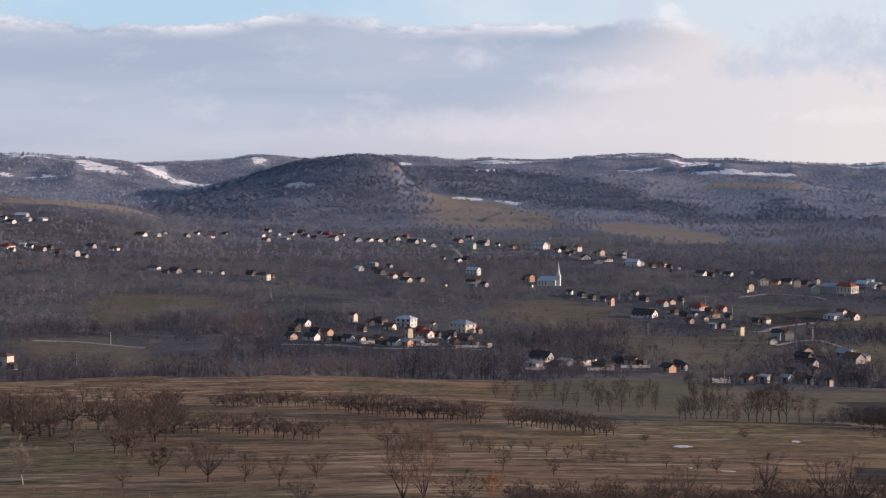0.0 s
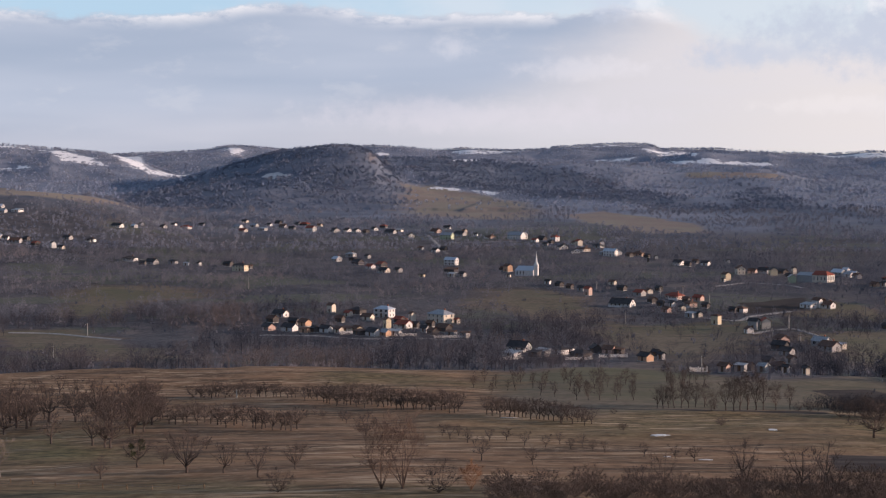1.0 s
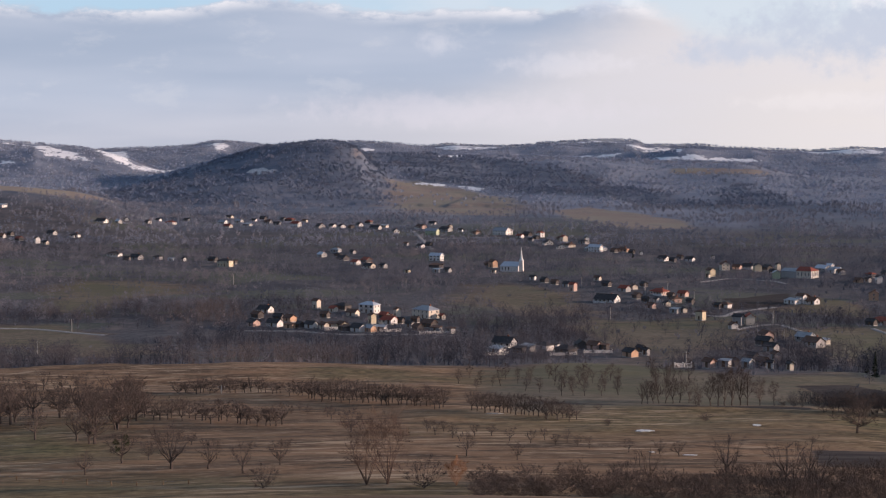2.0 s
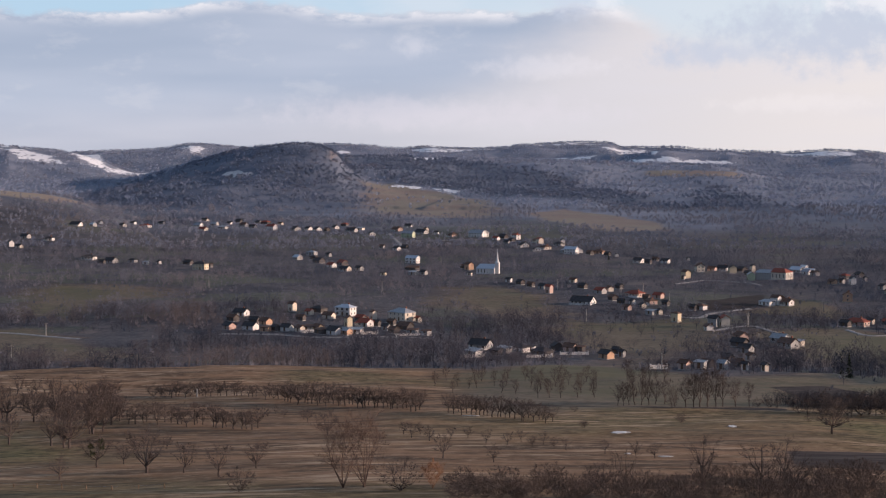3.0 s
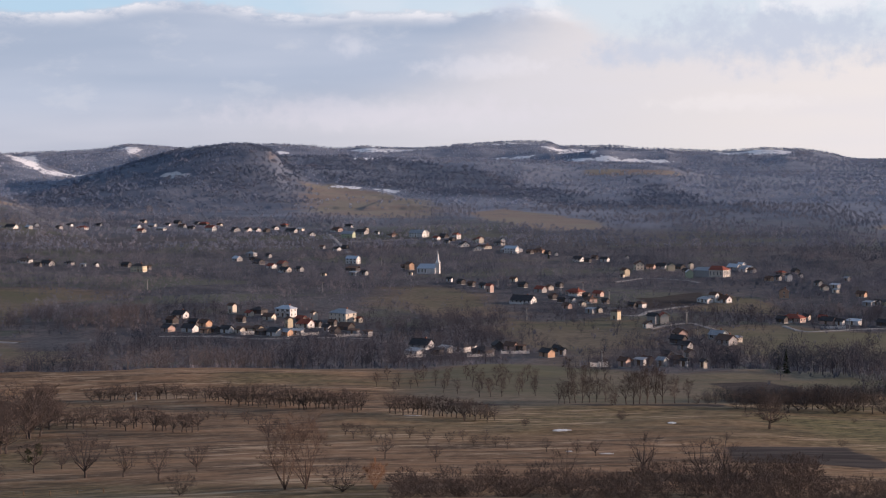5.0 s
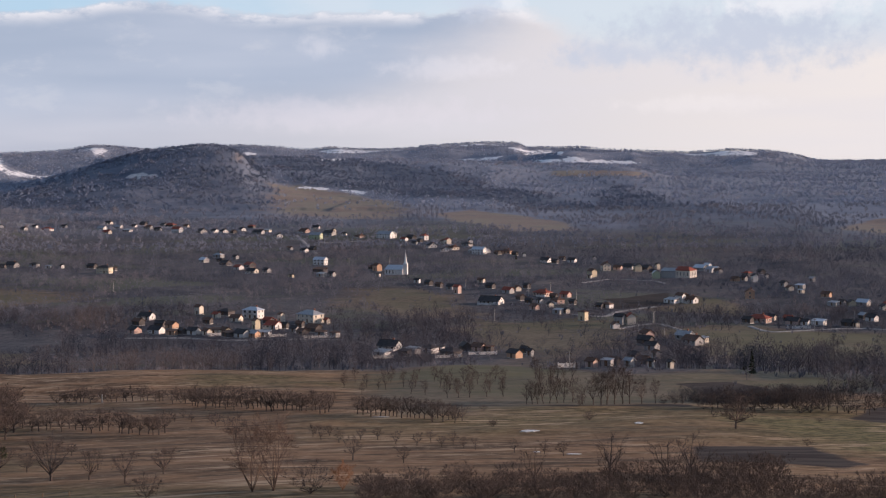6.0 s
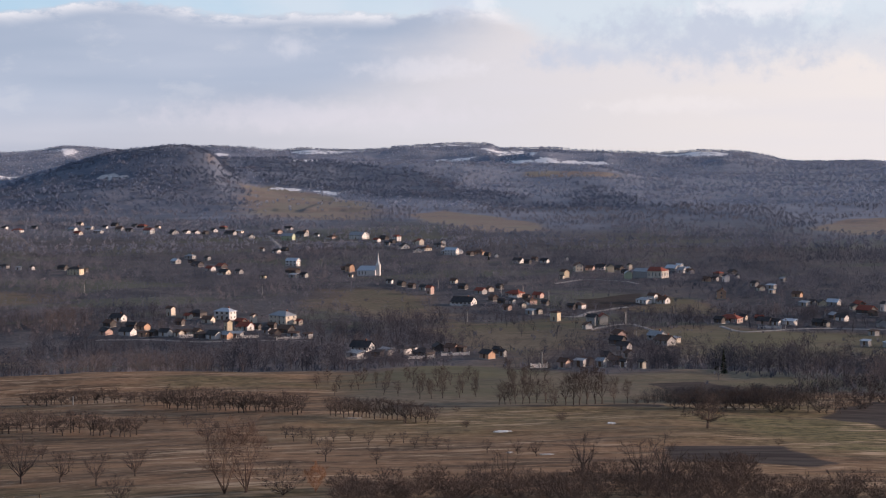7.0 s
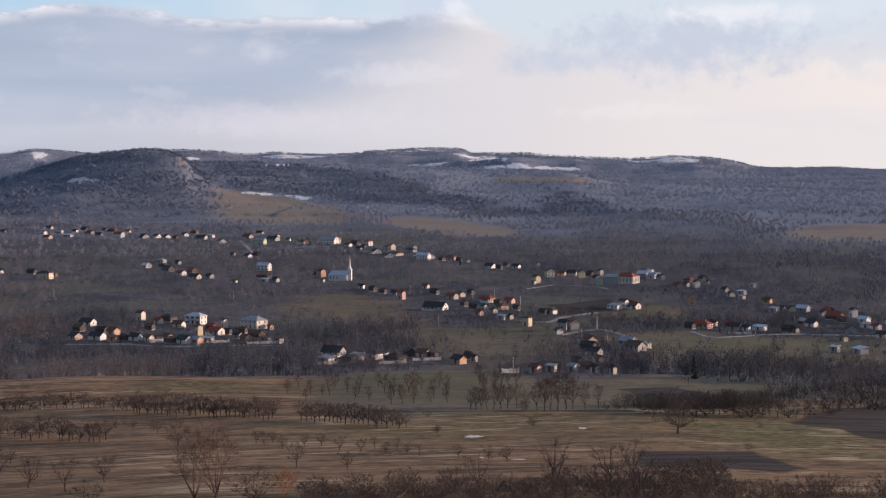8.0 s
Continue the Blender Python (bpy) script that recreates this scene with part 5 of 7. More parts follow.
def church(x, y, turn, w):
    z = ground_at(x, y) - 0.2
    spot(x, y, w)
    top = tagged(empty_at("church", x, y, z, turn), "white village church with a tall metal-clad steeple", "church")
    hw, hd, h = w / 2, 3.6, 4.6
    bm = bmesh.new()
    box(bm, -hw, hw - 3, -hd, hd, -1.5, h)
    part("nave", bm, M["white"], top)
    bm = bmesh.new()
    for s in (-1, 1):
        slab(bm, [(-hw - 0.4, s * (hd + 0.45), h - 0.1), (hw - 3, s * (hd + 0.45), h - 0.1), (hw - 3, 0, h + 3.4), (-hw + 1.8, 0, h + 3.4)], 0.18)
    slab(bm, [(-hw - 0.4, hd + 0.45, h - 0.1), (-hw - 0.4, -hd - 0.45, h - 0.1), (-hw + 1.8, 0, h + 3.4)], 0.18)
    part("roof", bm, M["pale_sheet"], top, "pale sheet-metal nave roof")
    for i in range(3):
        add_window(top, -hw + 1.6 + i * 2.6, -hd, 2.6, 0, "tall")
    t0 = hw - 3
    tower = part("tower", boxed((t0, hw, -1.5, 1.5, -1.5, 8.6), (t0 - 0.2, hw + 0.2, -1.7, 1.7, 8.6, 8.9), (t0 - 0.12, hw + 0.12, -1.62, 1.62, 5.4, 5.6)), M["white"], top)
    for px, py, a in ((t0 + 1.5, -1.5, 0), (hw, 0, 90)):
        for zz in (3.4, 7.0):
            part("window", WINDOW["small"][0], None, tower, "", pose(px, py, zz, 0, 0, a))
    bm = bmesh.new()
    cx = t0 + 1.5
    rings = []
    for zz, rr in ((8.9, 1.85), (9.9, 1.25), (11.2, 0.92), (18.3, 0.06)):
        rings.append([bm.verts.new((cx + rr * math.cos(a * math.pi / 4 + 0.39), rr * math.sin(a * math.pi / 4 + 0.39), zz)) for a in range(8)])
    for lo_ring, hi_ring in zip(rings, rings[1:]):
        for i in range(8):
            bm.faces.new((lo_ring[i], lo_ring[(i + 1) % 8], hi_ring[(i + 1) % 8], hi_ring[i]))
    bm.faces.new(rings[-1]), bm.faces.new(rings[0][::-1])
    part("spire", bm, M["spire_metal"], top, "slender grey-white metal spire")
    part("cross", boxed((cx - 0.05, cx + 0.05, -0.05, 0.05, 18.2, 19.6), (cx - 0.4, cx + 0.4, -0.05, 0.05, 18.9, 19.02)), M["spire_metal"], top)
    return top


def hall(x, y, turn, w):
    z = ground_at(x, y) - 0.3
    spot(x, y, w * 0.6)
    top = tagged(empty_at("hall", x, y, z, turn), "long cream community hall with pilasters and a red roof", "hall")
    hw, hd, h = w / 2, 5.5, 6.0
    part("wall", boxed((0.5, hw, -hd, hd, -2, h)), M["cream"], top)
    part("wing", boxed((-hw, 0.5, -hd, hd, -2, h - 0.8)), M["grey"], top, "grey windowless wing")
    bm = bmesh.new()
    slab(bm, [(0.2, -hd - 0.6, h), (hw + 0.6, -hd - 0.6, h), (hw - 3.5, 0, h + 2.6), (0.2, 0, h + 2.6)], 0.2)
    slab(bm, [(0.2, hd + 0.6, h), (hw + 0.6, hd + 0.6, h), (hw - 3.5, 0, h + 2.6), (0.2, 0, h + 2.6)], 0.2)
    slab(bm, [(hw + 0.6, -hd - 0.6, h), (hw + 0.6, hd + 0.6, h), (hw - 3.5, 0, h + 2.6)], 0.2)
    part("roof", bm, M["red_tile"], top)
    bm = bmesh.new()
    for s in (-1, 1):
        slab(bm, [(-hw - 0.4, s * (hd + 0.4), h - 0.9), (0.2, s * (hd + 0.4), h - 0.9), (0.2, 0, h + 1.2), (-hw - 0.4, 0, h + 1.2)], 0.16)
    part("wing_roof", bm, M["grey_sheet"], top, "grey sheet-metal roof")
    for i in range(5):
        py = -hd + 0.4 + i * (2 * hd - 0.8) / 4
        part("pilaster", boxed((hw, hw + 0.35, py - 0.35, py + 0.35, -2, h - 0.05)), M["white"], top)
        if i < 4:
            add_window(top, hw, py + (2 * hd - 0.8) / 8, 3.4, 90, "tall")
    for i in range(4):
        add_window(top, 1.8 + i * 2.8, -hd, 3.4, 0, "tall")
    return top


church(83, 1060, -21, 17.6)
hall(285, 978, -44, 23.5)


# ---- poles, roads, puddles, fence ----
def pole(x, y, h, arm=True):
    z = ground_at(x, y)
    top = tagged(empty_at("utility_pole", x, y, z, random.uniform(-20, 20)), "weathered concrete utility pole beside the village road", "utility pole", "utility poles")
    v, f = tube([(0, 0, -0.5), (0, 0, h * 0.5), (0, 0, h)], [0.22, 0.19, 0.14], 6)
    part("shaft", mesh_of("shaft", v, f, [M["concrete"]]), None, top)
    if arm:
        part("crossarm", boxed((-0.9, 0.9, -0.06, 0.06, h - 0.7, h - 0.55)), M["timber"], top)
        for q in (-0.8, 0.0, 0.8):
            part("insulator", boxed((q - 0.06, q + 0.06, -0.06, 0.06, h - 0.55, h - 0.3)), M["frame"], top)
    return top


def ribbon(name, label, pts, width, mat, lift=0.25):
    """A road or path laid along the ground."""
    p = np.array(pts, float).reshape(-1, 2)
    s = np.r_[0, np.cumsum(np.hypot(*np.diff(p, axis=0).T))]
    t = np.arange(0, s[-1], 4.0)
    x, y = smooth_table(t, s, p[:, 0]), smooth_table(t, s, p[:, 1])
    dx, dy = np.gradient(x), np.gradient(y)
    n = np.hypot(dx, dy) + 1e-9
    rows = []
    for off in (-0.5, -0.25, 0.25, 0.5):
        ex, ey = x - dy / n * off * width, y + dx / n * off * width
        rows.append(np.c_[ex, ey, terrain(ex, ey) + lift + (0.06 if abs(off) < 0.4 else -0.4)])
    v = np.stack(rows, 1).reshape(-1, 3)
    q = [(i * 4 + j, i * 4 + j + 1, i * 4 + j + 5, i * 4 + j + 4) for i in range(len(t) - 1) for j in range(3)]
    return tagged(new(name, mesh_of(name, v, q, [mat], smooth=True)), label, "road", kind="structure")


def puddle(x, y, rx, ry):
    """A thin sheet of melt ice with an uneven rim, lying in a hollow."""
    rng = np.random.RandomState(int(abs(x) + abs(y)))
    n = 22
    k = 1 + 0.28 * np.sin(np.arange(n) * 2.1 + rng.rand() * 6) * rng.rand(n)
    a = np.linspace(0, 2 * math.pi, n, endpoint=False)
    px, py = x + np.cos(a) * rx * k, y + np.sin(a) * ry * k
    bm = bmesh.new()
    up_ring = [bm.verts.new((q, w, e + 0.10)) for q, w, e in zip(px, py, terrain(px, py))]
    down_ring = [bm.verts.new((v.co.x, v.co.y, v.co.z - 0.3)) for v in up_ring]
    bm.faces.new(up_ring)
    for i in range(n):
        bm.faces.new((up_ring[i], down_ring[i], down_ring[(i + 1) % n], up_ring[(i + 1) % n]))
    return tagged(new("melt_patch", bm_mesh("melt_patch", bm, M["melt_ice"])), "pale sheet of melting ice lying in the meadow", "ice patch", "melt patches")


pole(-173, 707, 7.2)
pole(-48, 353, 2.1)
pole(93, 448, 5.7)
pole(115, 762, 7.0)
pole(180, 845, 7.9)
pole(197, 723, 7.4)
pole(49, 1131, 8.0)
pole(0, 940, 7.0)
pole(-122, 965, 7.3)
pole(83, 1138, 6.6)
pole(122, 942, 7.1)
pole(157, 888, 7.5)
pole(173, 895, 7.6)
pole(271, 680, 6.7)
pole(196, 721, 6.8)
pole(177, 631, 5.4)
pole(175, 673, 5.2)
pole(314, 730, 5.3)
pole(-313, 1558, 5.9)
pole(-159, 589, 5.6)
ribbon("village_road", "pale gravel village lane between the houses", (165, 783, 178, 769, 193, 790, 215, 811, 224, 815), 4.5, M["gravel"])
ribbon("village_lane", "pale gravel lane curving down past sheds", (170, 697, 185, 715, 198, 726, 202, 703, 196, 652, 191, 616), 4, M["gravel"])
ribbon("hill_lane", "steep pale lane climbing through the upper village", (25, 1270, 19, 1355, 13, 1442, 8, 1508), 4.5, M["gravel"])
ribbon("upper_lane", "narrow lane along the upper row of houses", (27, 1404, 50, 1404, 77, 1417, 103, 1413), 3.5, M["gravel"])
ribbon("valley_track", "pale dirt track across the valley meadow", (-220, 729, -197, 724, -172, 707, -150, 690), 3.5, M["gravel"])
ribbon("east_lane", "pale lane below a row of red-roofed houses", (244, 703, 248, 674, 274, 685, 297, 688, 315, 677, 335, 663), 3.5, M["gravel"])
ribbon("church_lane", "pale lane below the village hall", (207, 954, 239, 982, 259, 961, 267, 938), 3.5, M["gravel"])
ribbon("lower_lane", "dirt lane beside the lower farmsteads", (-83, 701, -53, 688, -23, 671, 4, 669, 26, 656), 3.5, M["gravel"])
puddle(41.8, 236.3, 1.5, 0.9)
puddle(65.2, 249.6, 0.8, 0.8)
puddle(18.1, 278.4, 1.6, 1.3)
puddle(41.6, 196.7, 1.0, 0.5)
puddle(36.7, 200.7, 0.5, 0.5)
spot(-165, 668, 48)


# ---- single trees ----
TREES = {}


def tree_kind(key, variant):
    """Shared trunk and crown meshes of a kind of tree, one metre high."""
    if (key, variant) in TREES:
        return TREES[key, variant]
    s = 100 + variant * 7
    if key == "orchard":
        a, b = grow(s, 1.0, 0.5, 8, 900, 0.105, 0.0054, trunk=0.27, lean=(0.1, -0.12, 0.0, 0.16)[variant % 4], up=0.12, thick=0.030, forks=5)
    elif key == "round":
        a, b = grow(s, 1.0, 0.56, 11, 1700, 0.10, 0.0042, trunk=0.24, up=0.05, thick=0.032, forks=6)
    elif key == "tall":
        a, b = grow(s, 1.0, 0.24, 6, 760, 0.13, 0.0032, trunk=0.2, lean=(0.12, -0.06, 0.2, 0.0)[variant % 4], up=0.45, thick=0.017, forks=5)
    elif key == "spreading":
        a, b = grow(s, 1.0, 0.55, 7, 420, 0.15, 0.0026, trunk=0.22, up=0.45, thick=0.026, forks=8)
    elif key == "stems":
        a, b = grow(s, 1.0, 0.36, 8, 2900, 0.10, 0.0019, trunk=0.06, up=0.6, thick=0.016, forks=7)
    elif key == "shrub":
        a, b = grow(s, 1.0, 0.42, 9, 1000, 0.17, 0.0060, trunk=0.08, up=0.5, thick=0.016, forks=4)
    else:
        a, b = grow(s, 1.0, 0.75, 12, 1150, 0.14, 0.0064, trunk=0.06, up=0.2, thick=0.018, forks=4)
    TREES[key, variant] = (a, b)
    return a, b


TREE_MESH = {}
TREE_WORDS = {"orchard": ("orchard_tree", "bare old fruit tree with a leaning trunk in the meadow", "orchard trees"),
              "round": ("round_tree", "dense round-crowned bare fruit tree standing in dry grass", "orchard trees"),
              "tall": ("stream_tree", "tall slender leafless tree beside the stream", "stream trees"),
              "spreading": ("spreading_tree", "bare tree with long dark spreading limbs above brush", "brush trees"),
              "stems": ("willow", "many-stemmed bare willow with fine reddish-brown twigs", "willows"),
              "shrub": ("shrub", "small shrub with rust-orange withered foliage", "shrubs"),
              "bush": ("bush", "leafless tangled brown bush in the meadow", "bushes")}


def tree(x, y, h, key="orchard", bark="orchard_bark", variant=None, label="", turn=None):
    variant = int(abs(x * 7 + y * 3)) % 6 if variant is None else variant
    k = (key, variant, bark)
    if k not in TREE_MESH:
        (av, af), (bv, bf) = tree_kind(key, variant)
        TREE_MESH[k] = (mesh_of("trunk", av, af, [M[bark]]), mesh_of("crown", bv, bf, [M["ash_bark" if bark == "pale_bark" else bark]]))
    name, words, group = TREE_WORDS[key]
    top = empty_at(name, x, y, ground_at(x, y) - 0.02 * h, (abs(x * 13 + y * 5)) % 360 if turn is None else turn, h)
    tagged(top, label or words, "bush" if key == "bush" else "tree", group)
    part("trunk", TREE_MESH[k][0], None, top)
    part("crown", TREE_MESH[k][1], None, top)
    return top


tree(-30.8, 177.3, 5.52, "round")
tree(-25.8, 176.1, 3.84)
tree(-20.3, 168.8, 4.09)
tree(-16.6, 178.2, 3.41, "round")
tree(-9.7, 237.8, 4.54, "round", variant=2)
tree(-54.8, 176.7, 6.44, "tall", "pale_bark", label='white-trunked bare birch on the dry slope')
tree(-40.8, 172.2, 3.23)
tree(-36.2, 190.6, 2.89)
tree(-34.4, 217.3, 2.19)
tree(-4.4, 146.9, 8.29, "stems", "willow_twig", variant=2)
tree(-2.0, 147.0, 8.65, "stems", "willow_twig", variant=3)
tree(1.9, 144.0, 3.70, "bush")
tree(5.4, 145.9, 3.27, "shrub", "rust_twig", label='small shrub with rust-orange withered foliage')
tree(-15.5, 146.2, 2.92, "bush")
tree(15.3, 186.4, 2.48)
tree(4.9, 229.9, 2.67)
tree(7.7, 222.9, 2.59)
tree(8.5, 191.8, 3.34)
tree(14.4, 227.5, 2.27)
tree(16.8, 218.4, 2.36)
tree(19.9, 215.1, 2.15)
tree(23.5, 211.7, 1.94)
tree(26.5, 208.3, 1.91)
tree(3.6, 238.0, 2.37)
tree(6.6, 237.9, 2.17)
tree(11.5, 226.7, 2.07)
tree(22.7, 220.8, 2.02)
tree(25.7, 215.5, 2.16)
tree(28.1, 206.1, 1.90)
tree(33.1, 200.3, 2.02)
tree(37.2, 197.5, 2.17)
tree(39.4, 194.0, 2.30)
tree(-16.1, 277.5, 2.30)
tree(-15.0, 271.6, 2.71)
tree(-20.6, 283.3, 2.12)
tree(-22.9, 292.1, 1.94)
tree(-24.3, 286.0, 1.67)
tree(35.0, 290.9, 1.70)
tree(41.6, 292.1, 1.47, "bush")
tree(37.5, 252.2, 1.48, "bush")
tree(59.8, 268.4, 2.05, "bush")
tree(84.5, 264.9, 1.61, "bush")
tree(-57.4, 295.5, 4.64)
tree(-78.6, 286.4, 7.57)
tree(-92.4, 290.7, 6.44)
tree(-61.1, 266.1, 6.43)
tree(-86.8, 287.2, 8.06, "round")
tree(-53.6, 250.3, 5.42)
tree(-56.8, 277.2, 8.74)
tree(-83.2, 299.7, 5.03)
tree(-69.6, 309.3, 5.18)
tree(-58.3, 269.8, 7.59)
tree(-72.9, 286.9, 6.99, "round")
tree(-56.0, 230.3, 6.12)
tree(-65.6, 290.7, 4.51)
tree(-89.8, 310.3, 5.37)
tree(-69.9, 347.0, 6.42, "round")
tree(-58.9, 258.4, 6.75)
tree(-86.6, 258.9, 6.41, "round")
tree(-120.2, 354.2, 7.51)
tree(-100.5, 295.4, 5.34)
tree(-78.4, 269.8, 8.41)
tree(-69.5, 335.9, 5.67, "round")
tree(-68.2, 284.9, 8.06, "round")
tree(-51.8, 252.7, 5.67)
tree(-95.9, 293.7, 5.02, "round")
tree(-61.1, 309.0, 4.79)
tree(-114.5, 342.4, 6.53)
tree(-79.2, 275.9, 6.66)
tree(-103.6, 294.3, 9.52)
tree(-51.2, 224.2, 7.09)
tree(-72.0, 283.0, 6.84)
tree(-81.5, 273.1, 7.77)
tree(-80.4, 261.9, 6.26, "round")
tree(-53.6, 252.4, 7.14, "round")
tree(-88.6, 302.3, 6.28)
tree(-62.5, 268.8, 6.79, "round")
tree(-110.7, 342.6, 6.65, "round")
tree(-68.6, 334.0, 5.19)
tree(-90.1, 284.1, 8.30, "round")
tree(-53.0, 249.4, 6.63)
tree(-68.4, 292.1, 5.28)
tree(-64.3, 236.4, 5.90)
tree(-83.5, 267.3, 7.19)
tree(-83.9, 291.2, 4.33)
tree(-53.9, 270.7, 6.75, "round")
tree(-52.3, 225.0, 6.38)
tree(-91.9, 268.7, 6.10)
tree(-57.2, 288.4, 4.65)
tree(-53.9, 279.9, 4.43)
tree(-54.8, 287.8, 4.92)
tree(-50.5, 272.4, 3.58)
tree(-49.2, 271.6, 4.46)
tree(-48.3, 274.8, 3.75)
tree(-48.1, 277.9, 3.72)
tree(-47.1, 282.1, 4.16)
tree(-44.2, 267.4, 3.61)
tree(-44.2, 276.5, 3.97)
tree(-42.3, 272.7, 3.69)
tree(-40.3, 269.0, 4.23)
tree(-39.9, 270.1, 3.66)
tree(-37.7, 261.3, 3.71)
tree(-37.0, 268.5, 4.61)
tree(-36.9, 271.5, 4.38)
tree(-35.4, 268.7, 3.38)
tree(-32.8, 263.0, 4.66)
tree(-31.7, 260.1, 4.58)
tree(-30.4, 259.2, 3.75)
tree(-30.0, 261.3, 3.56)
tree(-28.0, 255.5, 3.73)
tree(-26.5, 255.6, 3.81)
tree(-25.5, 254.7, 3.50)
tree(-24.5, 253.8, 4.04)
tree(-23.7, 257.9, 4.47)
tree(-24.0, 334.1, 4.28)
tree(-23.3, 333.2, 5.50)
tree(-22.3, 329.2, 4.61)
tree(-20.0, 320.4, 4.01)
tree(-20.1, 325.4, 5.12)
tree(-18.8, 329.5, 4.94)
tree(-17.7, 321.5, 3.96)
tree(-16.8, 322.6, 5.18)
tree(-15.1, 315.6, 3.78)
tree(-15.0, 323.7, 5.30)
tree(-12.9, 310.7, 3.63)
tree(-12.6, 321.8, 4.14)
tree(-11.5, 318.8, 5.26)
tree(-10.2, 311.8, 4.25)
tree(-9.8, 313.8, 3.74)
tree(-8.6, 311.9, 4.49)
tree(-7.9, 315.9, 4.77)
tree(-6.9, 313.9, 4.39)
tree(-5.7, 304.9, 4.04)
tree(-4.4, 304.0, 4.93)
tree(-3.9, 305.0, 3.86)
tree(-3.1, 312.0, 4.25)
tree(-1.9, 304.0, 4.50)
tree(-1.0, 307.0, 4.99)
tree(0.1, 303.0, 4.57)
tree(1.1, 306.0, 3.88)
tree(1.8, 300.0, 4.44)
tree(2.2, 301.0, 3.80)
tree(3.2, 301.0, 3.64)
tree(4.6, 302.0, 4.81)
tree(5.4, 303.0, 4.64)
tree(6.1, 291.9, 4.69)
tree(7.1, 293.9, 4.58)
tree(8.1, 298.9, 4.35)
tree(14.1, 288.7, 4.22)
tree(15.0, 284.6, 3.30)
tree(16.3, 292.5, 3.24)
tree(16.3, 282.5, 4.36)
tree(17.9, 287.4, 4.42)
tree(18.6, 284.4, 4.27)
tree(19.7, 284.3, 3.92)
tree(20.4, 284.3, 3.68)
tree(21.4, 285.2, 4.39)
tree(21.8, 281.2, 3.45)
tree(22.4, 275.1, 4.26)
tree(23.8, 278.0, 3.75)
tree(24.4, 278.9, 4.40)
tree(25.0, 274.9, 3.00)
tree(26.0, 275.8, 3.94)
tree(26.6, 271.7, 4.22)
tree(27.6, 267.6, 3.97)
tree(27.7, 265.6, 3.70)
tree(29.7, 274.4, 3.93)
tree(29.7, 265.3, 4.10)
tree(31.2, 269.2, 3.37)
tree(32.1, 270.1, 3.04)
tree(31.8, 263.1, 2.94)
tree(33.5, 265.9, 3.33)
tree(-60.5, 360.0, 3.79, "bush")
tree(-58.3, 359.3, 3.48)
tree(-57.1, 357.5, 3.95, "bush")
tree(-54.8, 354.8, 4.27)
tree(-54.4, 359.9, 4.04)
tree(-53.9, 361.0, 4.02)
tree(-50.9, 353.4, 3.34)
tree(-50.7, 359.4, 3.97, "bush")
tree(-48.0, 354.8, 3.68)
tree(-47.3, 358.9, 4.30, "bush")
tree(-45.7, 352.0, 3.58)
tree(-44.2, 351.2, 4.12)
tree(-43.0, 356.4, 3.44)
tree(-42.1, 353.5, 3.96)
tree(-40.4, 353.7, 4.05)
tree(-38.7, 354.9, 3.49)
tree(-37.9, 353.0, 4.08)
tree(-36.6, 352.1, 4.27)
tree(-34.2, 346.3, 3.25)
tree(-33.3, 348.4, 3.42)
tree(-32.3, 348.5, 3.35)
tree(-29.2, 338.7, 3.68)
tree(-28.8, 345.8, 3.84)
tree(-27.2, 340.9, 3.12, "bush")
tree(-26.2, 340.0, 3.98)
tree(-24.4, 343.1, 3.55)
tree(-129.9, 381.5, 5.65)
tree(-125.1, 378.9, 4.01)
tree(-119.6, 370.1, 4.29)
tree(-117.7, 376.0, 4.90)
tree(-111.1, 367.6, 4.08)
tree(-108.4, 366.3, 5.15)
tree(-105.4, 373.4, 4.85)
tree(-100.8, 366.4, 4.04)
tree(-101.1, 379.8, 5.37)
tree(-96.0, 380.1, 4.62)
tree(-90.7, 377.3, 4.70)
tree(-86.3, 364.9, 5.09)
tree(-84.4, 379.7, 5.35)
tree(-79.2, 369.6, 4.37)
tree(-73.3, 361.6, 4.33)
tree(-72.4, 374.1, 3.86)
tree(55.1, 315.2, 5.04, "tall")
tree(56.3, 315.0, 6.10, "tall")
tree(57.7, 315.8, 5.59, "tall")
tree(59.3, 316.5, 6.41, "tall")
tree(61.1, 317.2, 6.16, "tall")
tree(62.9, 317.8, 6.71, "tall")
tree(65.0, 319.4, 5.94, "tall")
tree(67.3, 320.0, 6.23, "tall")
tree(44.8, 340.1, 5.69, "tall")
tree(41.9, 339.4, 5.10, "tall")
tree(39.1, 339.8, 5.39, "tall")
tree(49.3, 341.5, 4.86, "tall")
tree(53.6, 341.8, 5.16, "tall")
tree(68.7, 304.3, 7.24, "tall", "brown_bark")
tree(70.7, 304.9, 8.04, "tall", "brown_bark")
tree(72.4, 305.5, 8.59, "tall", "brown_bark")
tree(74.2, 306.1, 9.14, "tall", "brown_bark")
tree(76.0, 306.7, 9.43, "tall", "brown_bark")
tree(78.0, 307.3, 7.88, "tall", "brown_bark")
tree(65.9, 302.9, 5.14, "tall", "brown_bark")
tree(81.2, 308.5, 6.61, "tall", "brown_bark")
tree(84.8, 309.6, 5.59, "tall", "brown_bark")
tree(85.7, 306.2, 2.37, "bush")
tree(88.7, 307.5, 2.12, "bush")
tree(90.7, 307.9, 1.86, "bush")
tree(64.4, 299.1, 2.28, "bush")
tree(14.6, 380.7, 4.59, "tall", "brown_bark")
tree(18.8, 401.6, 4.33, "tall", "brown_bark")
tree(18.3, 354.5, 3.59, "tall", "brown_bark")
